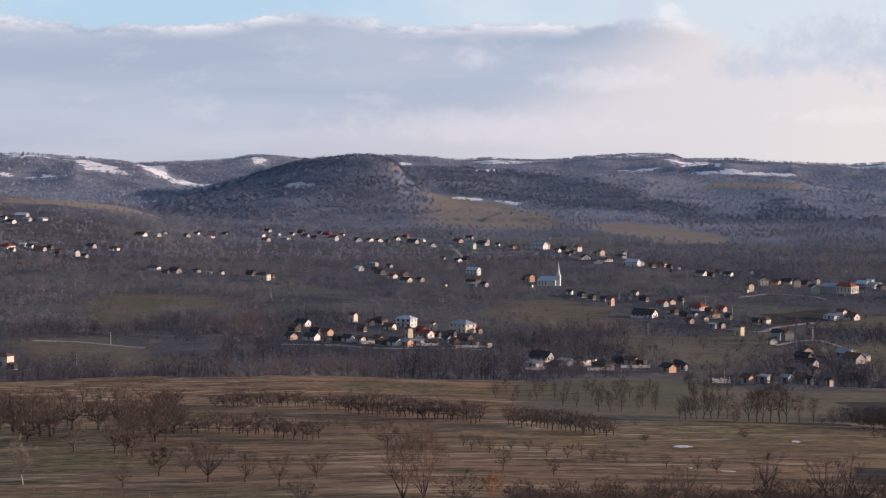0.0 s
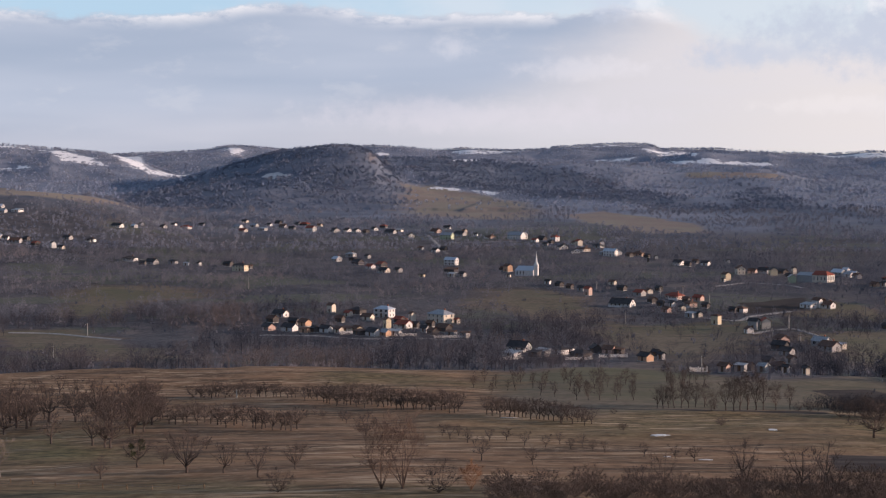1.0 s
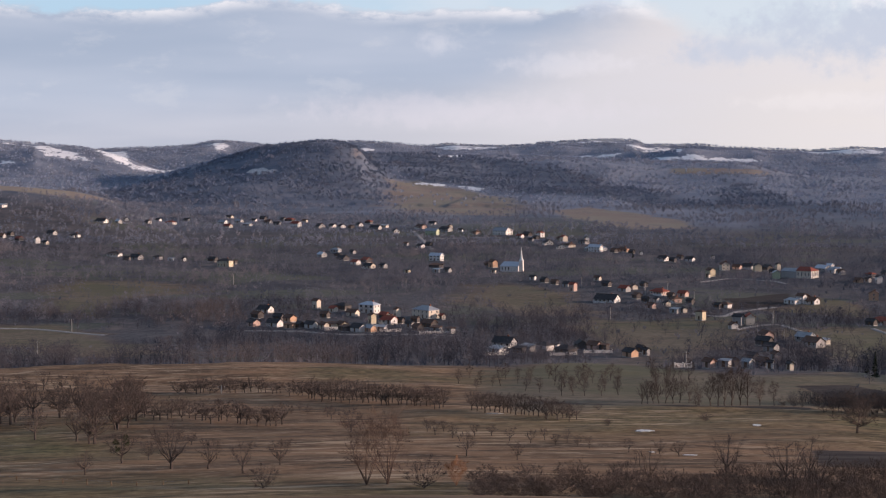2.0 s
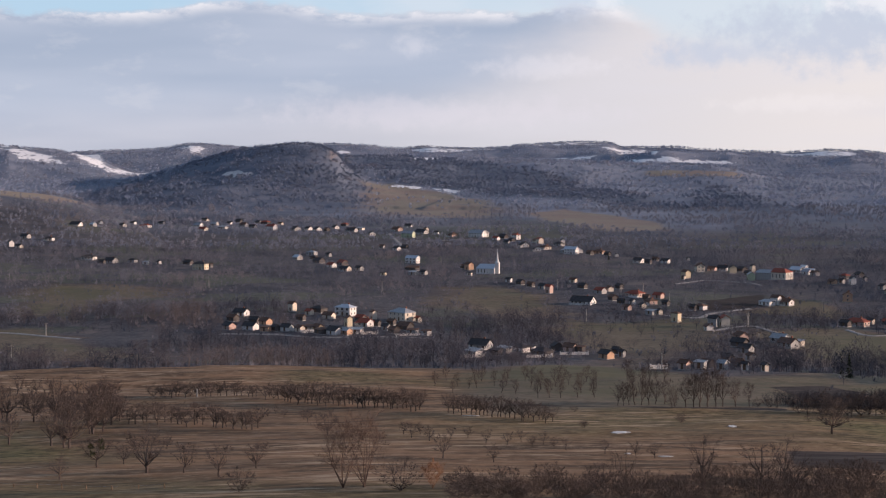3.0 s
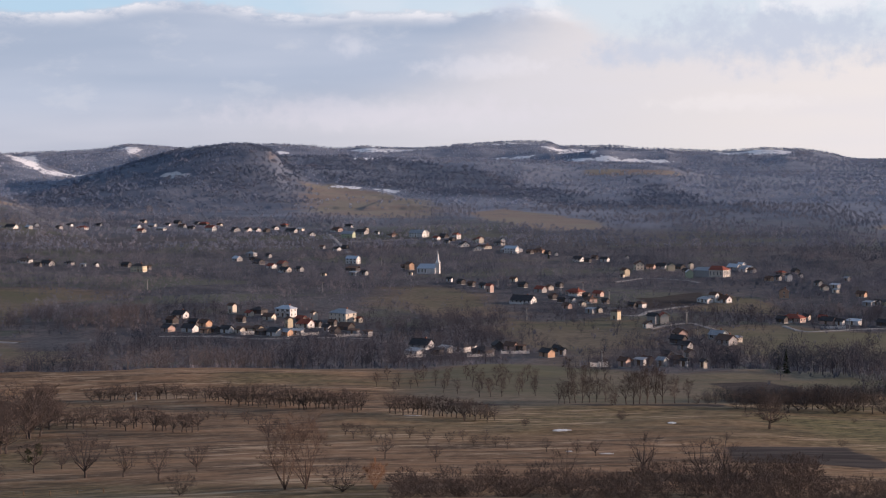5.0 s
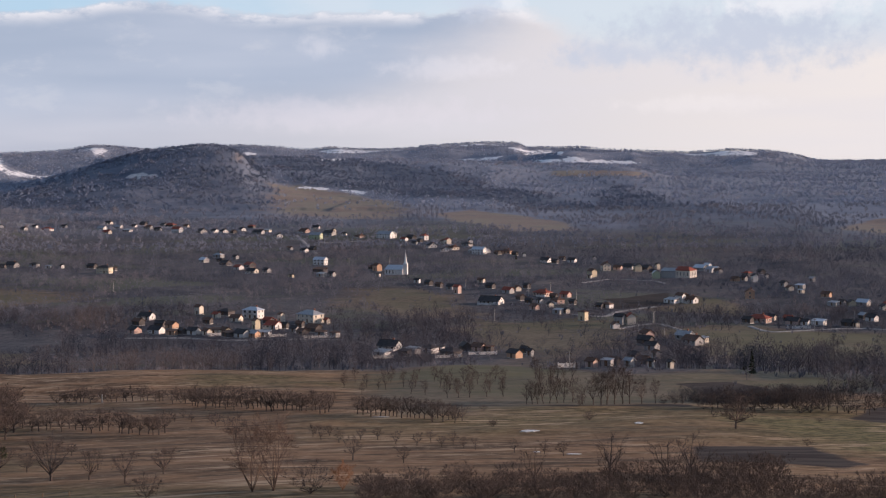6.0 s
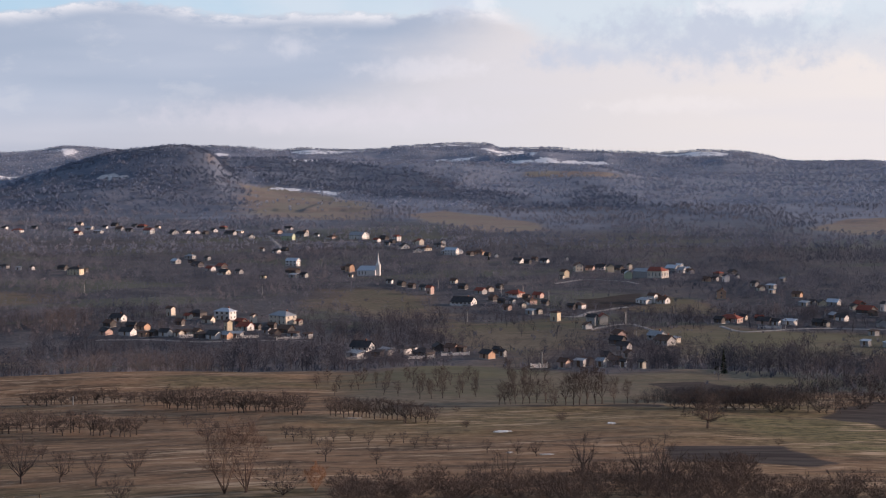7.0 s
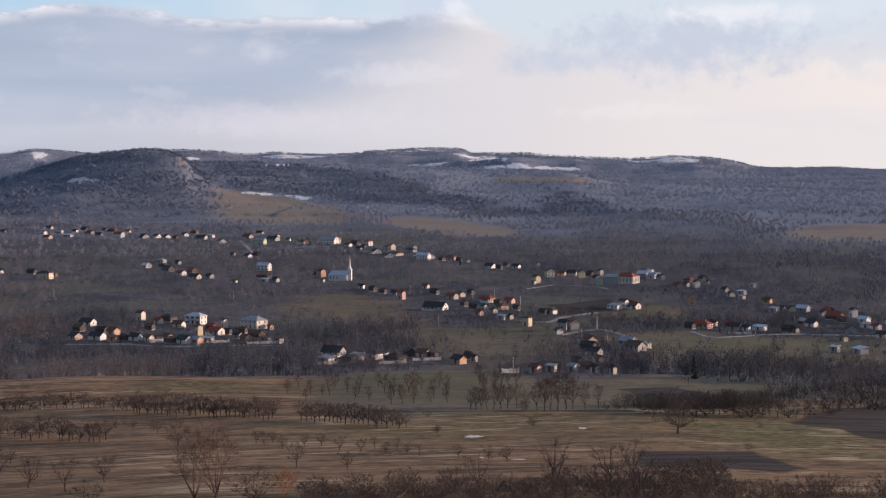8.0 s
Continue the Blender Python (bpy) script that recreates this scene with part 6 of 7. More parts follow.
tree(21.2, 382.4, 4.10, "tall", "brown_bark")
tree(23.8, 373.2, 3.66, "tall", "brown_bark")
tree(25.9, 375.1, 5.54, "tall", "brown_bark")
tree(29.1, 397.9, 4.94, "tall", "brown_bark")
tree(31.6, 381.7, 4.64, "tall", "brown_bark")
tree(31.4, 355.6, 5.19, "tall")
tree(35.2, 383.4, 4.97, "tall", "brown_bark")
tree(34.6, 351.3, 4.19, "tall", "brown_bark")
tree(41.8, 394.8, 4.89, "tall", "brown_bark")
tree(41.5, 376.7, 5.65, "tall")
tree(43.4, 371.5, 5.57, "tall", "brown_bark")
tree(43.3, 355.4, 4.44, "tall")
tree(48.7, 378.9, 6.17, "tall")
tree(51.4, 386.6, 6.12, "tall")
tree(53.5, 388.3, 4.02, "tall")
tree(52.6, 357.1, 5.92, "tall")
tree(60.3, 398.5, 5.15, "tall", "brown_bark")
tree(58.5, 373.4, 5.76, "tall")
tree(74.2, 408.3, 6.25, "tall")
tree(69.0, 371.7, 5.94, "tall")
tree(74.2, 384.9, 5.58, "tall")
tree(80.0, 410.3, 4.54, "tall", "brown_bark")
tree(72.6, 392.3, 4.98, "tall", "brown_bark")
tree(72.3, 374.1, 3.58, "tall", "brown_bark")
tree(79.0, 397.2, 5.12, "tall")
tree(81.8, 401.8, 4.34, "tall")
tree(83.8, 400.3, 6.64, "tall")
tree(80.4, 238.8, 6.48, "round", "brown_bark")
tree(59.5, 267.5, 1.59, "bush")
tree(83.1, 211.2, 1.32, "bush")
tree(105.0, 260.7, 0.93, "bush")
tree(37.2, 248.2, 1.66)
tree(90.6, 291.2, 4.21, "bush")
tree(88.8, 279.2, 4.60, "tall")
tree(94.2, 292.2, 3.44, "tall")
tree(97.1, 295.4, 5.16, "bush")
tree(98.6, 296.0, 5.07, "bush")
tree(96.4, 284.1, 4.84, "bush")
tree(96.3, 282.0, 4.20, "tall")
tree(101.3, 290.9, 4.92, "bush")
tree(100.8, 286.8, 4.48, "tall")
tree(103.6, 289.0, 5.48, "bush")
tree(106.6, 292.1, 4.68, "bush")
tree(107.5, 290.8, 4.96, "tall")
tree(110.2, 294.0, 4.59, "bush")
tree(111.8, 293.4, 5.20, "tall")
tree(112.4, 293.2, 5.27, "bush")
tree(110.4, 284.3, 5.13, "bush")
tree(112.9, 285.5, 4.79, "bush")
tree(116.9, 292.5, 5.18, "bush")
tree(117.1, 289.2, 4.59, "bush")
tree(118.7, 289.6, 5.26, "tall")
tree(118.9, 285.2, 5.52, "tall")
tree(122.0, 288.3, 3.94, "tall")
tree(121.5, 285.2, 5.50, "bush")
tree(121.9, 281.8, 4.05, "tall")
tree(126.2, 287.5, 4.39, "tall")
tree(125.5, 283.5, 5.63, "tall")
tree(131.0, 293.1, 4.11, "bush")
tree(137.4, 302.2, 4.66, "tall")
tree(137.0, 298.0, 5.24, "bush")
tree(138.4, 298.5, 3.79, "bush")
tree(143.7, 307.0, 5.90, "tall")
tree(150.7, 317.0, 4.36, "bush")
tree(152.5, 317.2, 5.67, "bush")
tree(153.8, 316.6, 4.34, "tall")
tree(155.1, 314.9, 5.82, "bush")
tree(155.6, 312.4, 5.14, "bush")
tree(157.4, 312.6, 3.92, "bush")
tree(165.0, 324.4, 6.10, "bush")
tree(167.5, 326.5, 4.03, "tall")
tree(169.6, 327.7, 4.67, "bush")
tree(168.8, 321.4, 5.35, "bush")
tree(172.8, 326.0, 4.47, "bush")
tree(39.5, 165.3, 4.72, "spreading")
tree(44.5, 156.8, 5.34, "spreading")
tree(48.5, 160.8, 5.36, "spreading")
tree(27.9, 154.5, 4.10, "spreading", "brown_bark")
tree(42.3, 138.7, 4.75, "spreading")
tree(39.8, 137.4, 4.44, "spreading")
tree(36.0, 150.8, 4.37, "spreading")
tree(7.0, 128.8, 1.68, "bush", "brown_bark")
tree(7.3, 131.8, 2.62, "bush")
tree(8.2, 141.8, 2.64, "bush", "brown_bark")
tree(8.2, 141.8, 2.72, "bush")
tree(7.2, 121.8, 2.49, "bush")
tree(8.5, 134.7, 2.73, "bush")
tree(8.9, 137.7, 2.28, "bush")
tree(10.0, 134.6, 2.65, "bush")
tree(10.1, 139.6, 2.06, "bush")
tree(9.2, 123.7, 2.08, "bush", "brown_bark")
tree(10.2, 133.6, 2.29, "bush", "brown_bark")
tree(10.3, 121.6, 1.90, "bush", "brown_bark")
tree(11.4, 131.5, 2.66, "bush")
tree(12.6, 142.4, 2.76, "bush")
tree(13.5, 145.4, 2.61, "bush")
tree(12.9, 133.4, 1.79, "bush")
tree(13.2, 133.3, 2.52, "bush", "brown_bark")
tree(13.4, 133.3, 1.63, "bush")
tree(13.6, 132.3, 2.57, "bush", "brown_bark")
tree(14.3, 137.3, 1.70, "bush", "brown_bark")
tree(14.1, 125.2, 1.79, "bush", "brown_bark")
tree(14.0, 128.2, 1.76, "bush", "brown_bark")
tree(15.8, 139.1, 1.80, "bush")
tree(16.7, 142.0, 2.28, "bush")
tree(17.9, 146.9, 3.02, "bush", "brown_bark")
tree(17.0, 139.0, 2.58, "bush", "brown_bark")
tree(18.7, 146.8, 2.22, "bush")
tree(19.3, 146.7, 2.40, "bush", "brown_bark")
tree(17.8, 130.8, 2.13, "bush")
tree(17.1, 128.9, 1.89, "bush")
tree(17.9, 126.7, 2.61, "bush", "brown_bark")
tree(18.7, 129.7, 2.51, "bush", "brown_bark")
tree(18.4, 129.7, 2.62, "bush", "brown_bark")
tree(19.7, 134.6, 1.96, "bush")
tree(20.4, 133.5, 1.98, "bush")
tree(21.2, 140.4, 2.20, "bush")
tree(23.4, 147.2, 2.20, "bush")
tree(23.0, 147.2, 2.12, "bush")
tree(21.7, 133.2, 2.22, "bush")
tree(24.5, 150.0, 3.06, "bush")
tree(24.9, 145.9, 2.07, "bush")
tree(21.1, 126.3, 1.85, "bush", "brown_bark")
tree(22.6, 130.1, 1.67, "bush", "brown_bark")
tree(25.1, 143.8, 2.57, "bush", "brown_bark")
tree(24.4, 135.8, 2.16, "bush", "brown_bark")
tree(24.2, 135.9, 1.68, "bush", "brown_bark")
tree(24.3, 130.8, 2.48, "bush")
tree(24.9, 132.7, 2.16, "bush", "brown_bark")
tree(24.4, 127.7, 2.40, "bush", "brown_bark")
tree(27.7, 145.4, 2.61, "bush", "brown_bark")
tree(24.7, 124.6, 2.18, "bush", "brown_bark")
tree(29.1, 148.2, 2.33, "bush")
tree(30.7, 148.9, 2.06, "bush", "brown_bark")
tree(28.3, 136.1, 2.36, "bush", "brown_bark")
tree(28.4, 134.0, 2.48, "bush")
tree(28.4, 133.0, 2.68, "bush", "brown_bark")
tree(26.7, 126.2, 2.16, "bush")
tree(32.6, 148.5, 1.86, "bush", "brown_bark")
tree(32.8, 147.4, 1.86, "bush")
tree(29.5, 130.7, 2.65, "bush")
tree(28.6, 126.8, 2.52, "bush")
tree(29.7, 127.6, 1.77, "bush", "brown_bark")
tree(30.7, 132.5, 2.21, "bush")
tree(31.1, 133.4, 2.81, "bush", "brown_bark")
tree(35.6, 147.8, 2.53, "bush")
tree(35.9, 149.8, 2.30, "bush", "brown_bark")
tree(31.1, 128.3, 2.10, "bush")
tree(36.5, 147.5, 3.15, "bush", "brown_bark")
tree(35.5, 141.6, 2.73, "bush")
tree(34.3, 137.8, 1.94, "bush")
tree(32.6, 128.9, 1.77, "bush", "brown_bark")
tree(39.8, 151.9, 2.96, "bush", "brown_bark")
tree(33.9, 131.7, 1.76, "bush")
tree(38.6, 146.0, 2.65, "bush", "brown_bark")
tree(42.1, 155.4, 2.42, "bush", "brown_bark")
tree(40.6, 148.5, 2.39, "bush")
tree(35.9, 132.2, 1.72, "bush", "brown_bark")
tree(37.4, 135.9, 1.99, "bush", "brown_bark")
tree(37.6, 133.8, 2.33, "bush")
tree(38.6, 136.7, 2.87, "bush")
tree(41.1, 144.3, 2.44, "bush")
tree(42.6, 147.0, 3.14, "bush", "brown_bark")
tree(42.1, 144.0, 1.83, "bush", "brown_bark")
tree(39.3, 133.3, 2.42, "bush")
tree(38.5, 131.5, 1.61, "bush", "brown_bark")
tree(40.3, 135.1, 2.42, "bush", "brown_bark")
tree(43.8, 145.6, 2.96, "bush")
tree(47.2, 155.0, 2.18, "bush")
tree(48.6, 156.6, 2.31, "bush", "brown_bark")
tree(48.7, 156.6, 2.88, "bush", "brown_bark")
tree(42.6, 135.5, 2.20, "bush")
tree(42.6, 135.5, 2.21, "bush")
tree(44.7, 141.1, 1.93, "bush")
tree(52.1, 159.7, 2.71, "bush", "brown_bark")
tree(47.6, 146.4, 2.99, "bush")
tree(44.6, 135.9, 2.34, "bush")
tree(51.9, 154.5, 3.01, "bush")
tree(52.8, 157.4, 3.11, "bush")
tree(46.9, 139.3, 2.94, "bush")
tree(46.2, 135.3, 2.91, "bush")
tree(50.9, 149.6, 2.81, "bush", "brown_bark")
tree(53.8, 153.9, 2.37, "bush", "brown_bark")
tree(48.1, 136.8, 1.86, "bush", "brown_bark")
tree(54.4, 155.8, 3.05, "bush", "brown_bark")
tree(50.9, 142.2, 1.83, "bush", "brown_bark")
tree(58.5, 162.8, 3.26, "bush")
tree(52.3, 144.8, 2.90, "bush", "brown_bark")
tree(57.9, 158.8, 3.13, "bush", "brown_bark")
tree(56.1, 154.1, 3.27, "bush")
tree(57.3, 155.8, 3.15, "bush")
tree(38.1, 124.3, 2.41, "bush")
tree(39.5, 127.0, 1.74, "bush", "brown_bark")
tree(41.5, 133.7, 2.37, "bush")
tree(43.8, 137.2, 2.27, "bush", "brown_bark")
tree(37.4, 116.1, 2.00, "bush")
tree(38.4, 117.9, 2.14, "bush")
tree(42.5, 130.3, 1.77, "bush")
tree(42.0, 128.3, 1.74, "bush")
tree(41.5, 123.2, 1.90, "bush", "brown_bark")
tree(46.4, 137.4, 2.07, "bush")
tree(38.7, 113.6, 1.88, "bush", "brown_bark")
tree(40.6, 117.2, 1.71, "bush")
tree(43.6, 125.7, 2.51, "bush", "brown_bark")
tree(39.7, 113.2, 2.04, "bush")
tree(41.6, 115.8, 2.06, "bush", "brown_bark")
tree(49.3, 138.5, 2.14, "bush")
tree(48.4, 134.6, 2.44, "bush", "brown_bark")
tree(47.3, 129.7, 1.96, "bush", "brown_bark")
tree(49.3, 132.1, 1.88, "bush", "brown_bark")
tree(50.2, 133.9, 1.97, "bush", "brown_bark")
tree(52.2, 137.4, 2.53, "bush")
tree(52.0, 137.5, 2.79, "bush")
tree(48.6, 127.0, 2.75, "bush")
tree(48.7, 124.8, 2.70, "bush", "brown_bark")
tree(46.4, 119.3, 1.71, "bush")
tree(48.8, 122.7, 2.55, "bush", "brown_bark")
tree(56.1, 139.1, 1.91, "bush")
tree(47.8, 117.7, 2.42, "bush")
tree(54.7, 135.4, 2.82, "bush", "brown_bark")
tree(46.8, 114.8, 1.49, "bush")
tree(54.9, 132.1, 2.19, "bush", "brown_bark")
tree(54.2, 129.1, 2.55, "bush", "brown_bark")
tree(50.8, 120.8, 1.67, "bush")
tree(59.1, 139.0, 2.35, "bush")
tree(59.0, 136.8, 2.44, "bush", "brown_bark")
tree(53.0, 123.1, 2.59, "bush", "brown_bark")
tree(55.7, 127.4, 1.74, "bush")
tree(51.1, 116.2, 2.08, "bush")
tree(55.4, 124.2, 1.91, "bush", "brown_bark")
tree(63.5, 141.4, 2.75, "bush")
tree(60.7, 135.0, 2.05, "bush")
tree(61.1, 134.8, 2.66, "bush", "brown_bark")
tree(63.1, 138.3, 2.58, "bush", "brown_bark")
tree(55.6, 120.8, 1.61, "bush")
tree(54.4, 117.0, 1.60, "bush", "brown_bark")
tree(65.1, 138.5, 3.11, "bush", "brown_bark")
tree(55.0, 116.7, 2.45, "bush", "brown_bark")
tree(59.4, 123.5, 1.68, "bush")
tree(59.9, 124.3, 2.75, "bush")
tree(60.5, 124.0, 2.21, "bush", "brown_bark")
tree(58.3, 119.6, 1.98, "bush")
tree(62.8, 127.3, 2.19, "bush", "brown_bark")
tree(65.1, 131.8, 2.34, "bush", "brown_bark")
tree(70.3, 139.3, 3.07, "bush", "brown_bark")
tree(61.5, 122.4, 1.60, "bush")
tree(63.7, 124.6, 1.79, "bush")
tree(70.0, 136.0, 2.52, "bush", "brown_bark")
tree(69.0, 134.3, 3.04, "bush")
tree(72.4, 139.3, 2.13, "bush", "brown_bark")
tree(62.4, 119.7, 2.58, "bush")
tree(66.6, 125.4, 2.38, "bush")
tree(72.1, 136.1, 2.58, "bush")
tree(67.2, 125.1, 2.48, "bush", "brown_bark")
tree(65.3, 120.4, 1.60, "bush", "brown_bark")
tree(74.7, 136.9, 2.70, "bush")
tree(71.8, 130.5, 2.75, "bush", "brown_bark")


def mistletoe_tree(x, y, h):
    top = tree(x, y, h, "orchard", variant=1, label="gnarled fruit tree hung with dark mistletoe clumps")
    rng = np.random.RandomState(12)
    for cx, cy, cz, cr in ((0.22, 0.0, 0.62, 0.16), (-0.16, 0.1, 0.66, 0.13), (0.05, -0.1, 0.8, 0.12), (-0.3, -0.05, 0.5, 0.12)):
        g = Growth()
        for _ in range(90):
            d = rng.normal(size=3)
            d /= np.linalg.norm(d)
            c = np.array([cx, cy, cz])
            g.sliver(c + d * cr * 0.3, c + d * cr * rng.uniform(0.7, 1.1), 0.016, rng)
        part("mistletoe", mesh_of("mistletoe", *g.arrays(), [M["ivy"]]), None, top, "dark green mistletoe clump")
    return top


def fir(x, y, h):
    top = tagged(empty_at("fir", x, y, ground_at(x, y) - 0.1, 0, h), "dark evergreen fir standing among bare trees", "tree")
    v, f = tube([(0, 0, -0.02), (0, 0, 0.5), (0, 0, 1.0)], [0.025, 0.015, 0.002], 5)
    part("trunk", mesh_of("trunk", v, f, [M["timber"]]), None, top)
    rng = np.random.RandomState(int(h * 10))
    g = Growth()
    for _ in range(420):
        t = rng.uniform(0.06, 1.0)
        a, out = rng.uniform(0, 6.28), 0.24 * (1.02 - t) * rng.uniform(0.7, 1.1)
        g.sliver(np.array([0, 0, t]), np.array([math.cos(a) * out, math.sin(a) * out, t - 0.35 * out]), 0.016, rng)
    part("crown", mesh_of("crown", *g.arrays(), [M["fir"]]), None, top)
    return top


def garden_wall(x0, y0, x1, y1, h, mat="white"):
    """A low rendered wall with posts along a yard."""
    d = math.hypot(x1 - x0, y1 - y0)
    z = ground_at((x0 + x1) / 2, (y0 + y1) / 2)
    top = tagged(empty_at("garden_wall", (x0 + x1) / 2, (y0 + y1) / 2, z, math.degrees(math.atan2(y1 - y0, x1 - x0))), "low pale garden wall with square posts before a yard", "wall", "garden walls")
    part("panel", boxed((-d / 2, d / 2, -0.1, 0.1, -1.5, h)), M[mat], top)
    n = max(3, int(d / 2.6))
    for i in range(n):
        q = -d / 2 + d * i / (n - 1)
        part("post", boxed((q - 0.22, q + 0.22, -0.2, 0.2, -1.5, h + 0.35)), M[mat], top)
    return top


mistletoe_tree(-38.9, 186.0, 4.6)
fir(143.7, 411.6, 8.0)
fir(157.9, 459.6, 6.0)
fir(-105.6, 330.5, 5.8)
fir(197.2, 1177.6, 6.9)
garden_wall(-41.5, 691.8, -26.6, 695.3, 1.6)
garden_wall(-13.1, 681.9, -2.3, 684.7, 1.3)
garden_wall(91.4, 459.0, 97.3, 459.7, 1.5)
garden_wall(34.2, 563.0, 42.6, 564.7, 1.4)
garden_wall(261.4, 693.4, 273.4, 691.9, 1.2)
garden_wall(233.0, 830.9, 245.9, 830.8, 1.3)
garden_wall(6.7, 675.0, 22.0, 677.3, 1.2)
garden_wall(59.9, 561.8, 70.6, 562.9, 1.2)
garden_wall(75.6, 574.0, 87.6, 574.7, 1.2)


def fence(x0, y0, x1, y1, n):
    top = tagged(empty_at("fence", x0, y0, ground_at(x0, y0)), "old wire fence on rough wooden posts across dry grass", "fence")
    z0 = ground_at(x0, y0)
    rng = np.random.RandomState(3)
    tops = []
    for i in range(n):
        px, py = x0 + (x1 - x0) * i / (n - 1), y0 + (y1 - y0) * i / (n - 1)
        pz, ph = ground_at(px, py) - z0, rng.uniform(0.4, 0.75)
        lean = rng.normal(size=2) * 0.06
        v, f = tube([(px - x0, py - y0, pz - 0.4), (px - x0 + lean[0], py - y0 + lean[1], pz + ph)], [0.075, 0.06], 5)
        part("post", mesh_of("post", v, f, [M["timber"]]), None, top)
        tops.append((px - x0 + lean[0] * 0.8, py - y0 + lean[1] * 0.8, pz + ph * 0.8))
    for k in (0.0,):
        v, f = tube([(a, b, c - k) for a, b, c in tops], [0.006] * n, 3)
        part("wire", mesh_of("wire", v, f, [M["grey_sheet"]]), None, top)
    return top


fence(-51.0, 168.4, -24.4, 152.1, 9)



def valley_keep(x, y):
    c = land(x, y)
    bare = np.maximum.reduce([c["open"] * 0.92, c["soil"], c["clearing"] * 0.80, c["green"]])
    patch = np.clip(0.75 + fbm(x, y, 90, 3) * 1.8, 0.16, 1)
    wood = np.maximum(c["wood"], np.clip((np.hypot(x, y) - 520) / 40, 0, 1))
    return wood * (1 - np.clip(bare * 1.1, 0, 1)) * patch * free_of_houses(x, y)


def hill_keep(x, y):
    c = land(x, y)
    bare = np.maximum.reduce([c["open"] * 0.72, c["soil"], c["clearing"], c["rock"]])
    return (1 - np.clip(np.maximum(bare * 1.2, c["snow"] * 3.0), 0, 1)) * np.clip(0.85 + fbm(x, y, 150, 3) * 1.2, 0.1, 1) * free_of_houses(x, y)


def fuzz_kind(seed, blades, width, spread, low):
    """A bare tree seen from afar, one metre high: stem, a few limbs and a soft crown of fine twigs."""
    rng = np.random.RandomState(seed)
    g = Growth()
    v, f = tube([(0, 0, -0.05), (rng.normal() * 0.02, 0, 0.3), (rng.normal() * 0.04, 0, 0.62)], [0.014, 0.011, 0.003], 3)
    g.add(v, f)
    for _ in range(6):
        a, out = rng.uniform(0, 6.28), spread * rng.uniform(0.5, 0.95)
        g.sliver(np.array([0, 0, rng.uniform(0.15, 0.4)]), np.array([math.cos(a) * out, math.sin(a) * out, rng.uniform(0.5, 0.9)]), 0.007, rng)
    for _ in range(blades):
        d = rng.normal(size=3)
        d /= np.linalg.norm(d)
        c = np.array([d[0] * spread, d[1] * spread, (1 - low) / 2 * d[2]]) * rng.uniform(0.3, 0.85) ** 0.6
        c[2] += (1 + low) / 2
        q = d * (1, 1, 0.6) + rng.normal(size=3) * 0.6 + (0, 0, 0.35)
        g.sliver(c, c + q / np.linalg.norm(q) * rng.uniform(0.06, 0.15), width, rng)
    return g.arrays()


near_kinds = [fuzz_kind(20 + i, 200, 0.0056, (0.32, 0.42, 0.22, 0.48, 0.36)[i], (0.2, 0.1, 0.12, 0.08, 0.05)[i]) for i in range(5)]
mid_kinds = [fuzz_kind(40 + i, 84, 0.0130, (0.36, 0.44, 0.26, 0.5)[i], (0.15, 0.08, 0.1, 0.05)[i]) for i in range(4)]


def tuft_kind(seed, blades, width):
    rng = np.random.RandomState(seed)
    g = Growth()
    for _ in range(blades):
        a, out, rise = rng.uniform(0, 6.28), rng.uniform(0.1, 0.55), rng.uniform(0.55, 1.0)
        p = np.array([math.cos(a) * out * 0.35, math.sin(a) * out * 0.35, rng.uniform(-0.02, 0.35)])
        g.sliver(p, np.array([math.cos(a) * out, math.sin(a) * out, rise * (1 - 0.5 * out * out)]), width, rng)
    return g.arrays()


def puff_kind(seed, leaves, size, spread):
    """A far bare crown, one metre high: a stem under a loose ball of small twig sprays."""
    rng = np.random.RandomState(seed)
    g = Growth()
    g.sliver(np.array([0, 0, -0.05]), np.array([0, 0, 0.6]), 0.03, rng)
    for _ in range(leaves):
        d = rng.normal(size=3)
        d /= np.linalg.norm(d)
        c = d * (spread, spread, 0.36) * rng.uniform(0.6, 1.0) + (0, 0, 0.6)
        n = d * (1, 1, 1.3) + rng.normal(size=3) * 0.35
        u = np.cross(n, rng.normal(size=3))
        u /= np.linalg.norm(u)
        v = np.cross(n / np.linalg.norm(n), u)
        r = size * rng.uniform(0.6, 1.2)
        g.add([c + r * u, c + r * (-0.5 * u + 0.87 * v), c - r * (0.5 * u + 0.87 * v)], [(0, 1, 2)])
    return g.arrays()


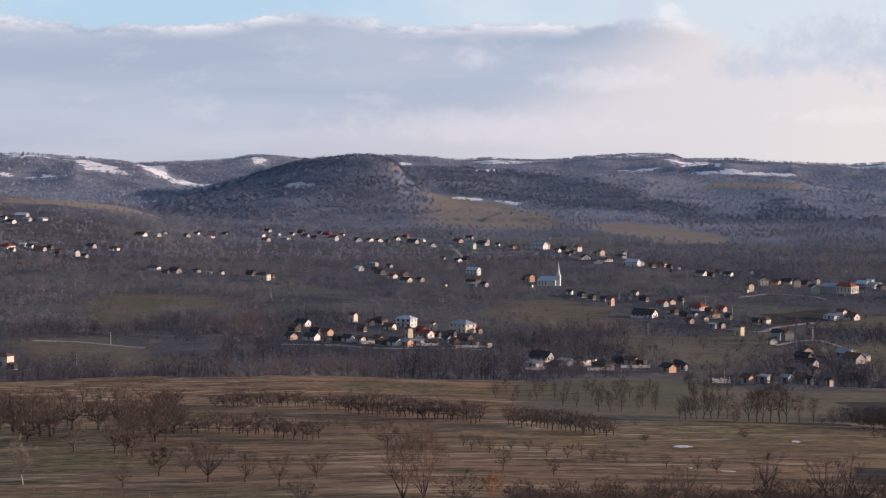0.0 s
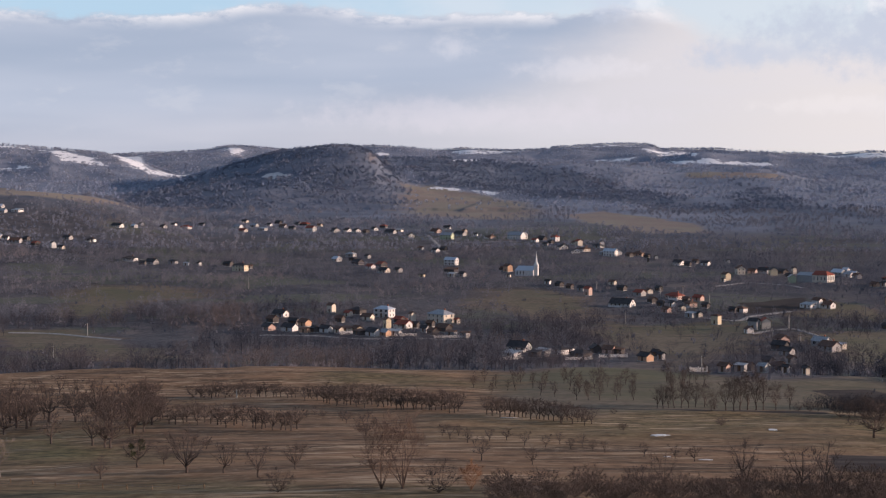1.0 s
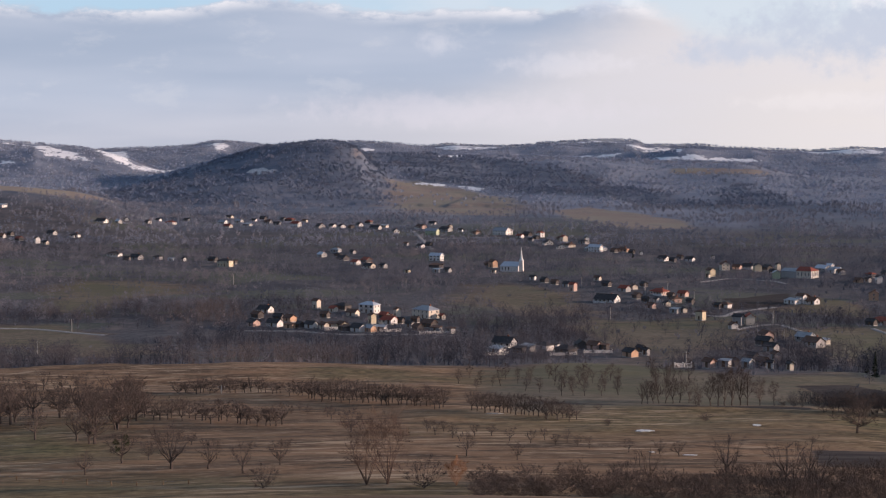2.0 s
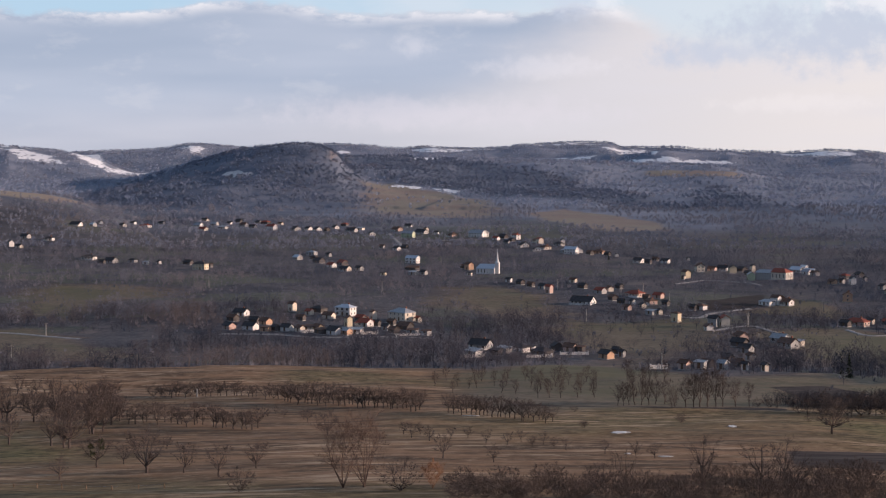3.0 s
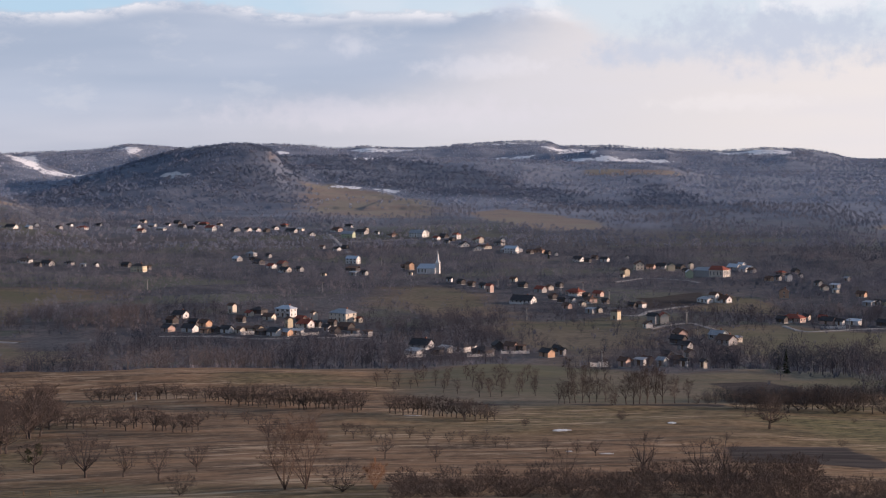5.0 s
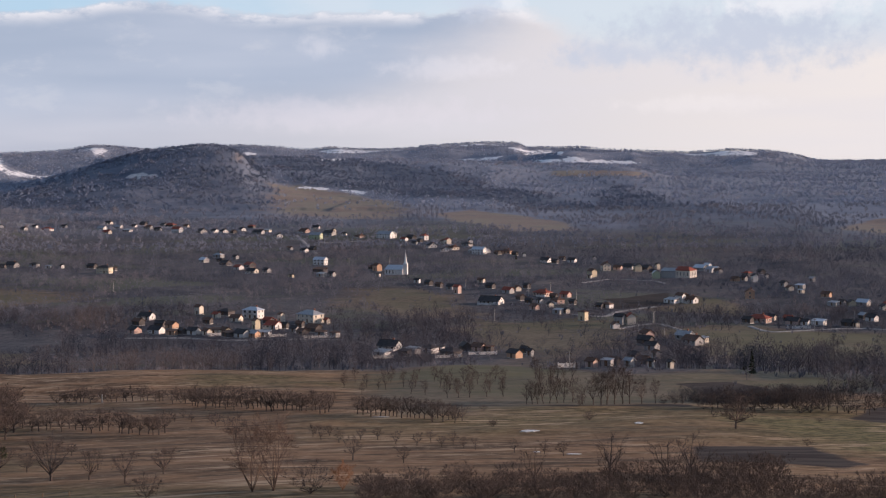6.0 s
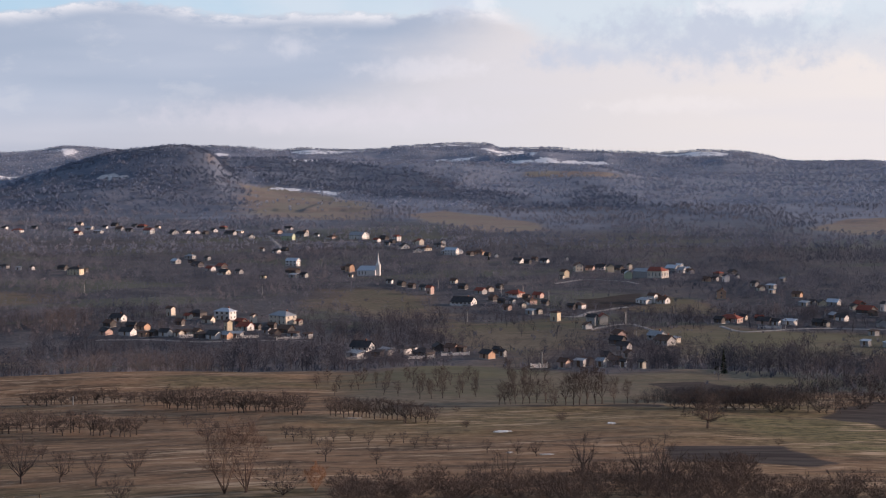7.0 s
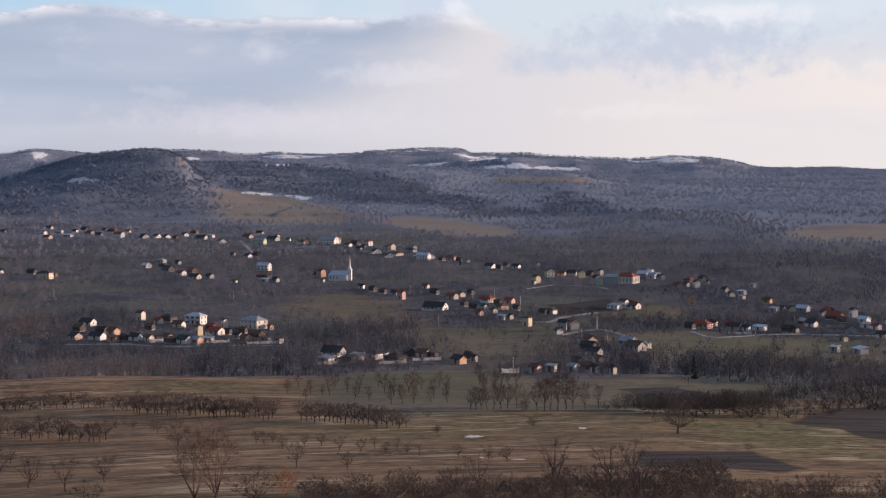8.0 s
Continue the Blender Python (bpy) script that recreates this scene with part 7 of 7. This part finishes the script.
far_kinds = [puff_kind(60 + i, 30, 0.115, (0.30, 0.40, 0.24, 0.46)[i]) for i in range(4)]
hill_kinds = [puff_kind(80 + i, 13, 0.20, (0.36, 0.50, 0.42, 0.56)[i]) for i in range(4)]
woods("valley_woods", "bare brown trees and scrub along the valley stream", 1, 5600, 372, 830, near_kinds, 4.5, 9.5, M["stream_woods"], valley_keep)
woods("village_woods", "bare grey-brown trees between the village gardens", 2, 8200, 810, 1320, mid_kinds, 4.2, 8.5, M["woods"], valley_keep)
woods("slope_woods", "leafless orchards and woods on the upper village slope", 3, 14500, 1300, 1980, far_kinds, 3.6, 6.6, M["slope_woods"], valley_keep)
woods("hill_woods", "leafless woods covering the hills, haze painted in as pale blue", 4, 46000, 1950, 4700, hill_kinds, 4.5, 8.0, M["hazy_far_woods"], lambda x, y: hill_keep(x, y) * (1 - cover("dense", x, y)))
woods("thick_woods", "dense leafless round hill and ravine woods, shade painted in dark", 5, 52000, 1950, 3600, hill_kinds, 4.5, 8.0, M["thick_woods"], lambda x, y: hill_keep(x, y) * cover("dense", x, y))

scrub_kinds = [tuft_kind(120 + i, 12, 0.045) for i in range(4)]
woods("valley_scrub", "low leafless scrub and hedges on the valley floor", 6, 15500, 372, 1340, scrub_kinds, 1.6, 3.6, M["woods"], valley_keep)

# thicket along the ditch below the ploughed field, its shade painted as dark blue
M["thicket"] = material("thicket_twigs", bark_look((0.030, 0.034, 0.044), (0.070, 0.068, 0.076)), 0.95, spec=0.1)
rng = np.random.RandomState(31)
along = rng.uniform(0, 1, 620)
hx = smooth_table(along, (0.0, 0.25, 0.45, 0.75, 1.0), (96, 112, 124, 168, 232)) + rng.normal(size=620) * 2.5
hy = smooth_table(along, (0.0, 0.25, 0.45, 0.75, 1.0), (318, 318, 324, 372, 415)) + rng.normal(size=620) * 5.0
high = rng.uniform(1.8, 4.2, 620) * (0.7 + 0.6 * value_noise(hx / 14, hy / 14))
scattered("ditch_thicket", "tangled leafless thicket along a ditch, shade painted into its colour", near_kinds,
          np.c_[hx, hy, terrain(hx, hy) - 0.4, high, rng.uniform(0, 6.28, 620), rng.randint(0, 5, 620)], M["thicket"], "bushes")
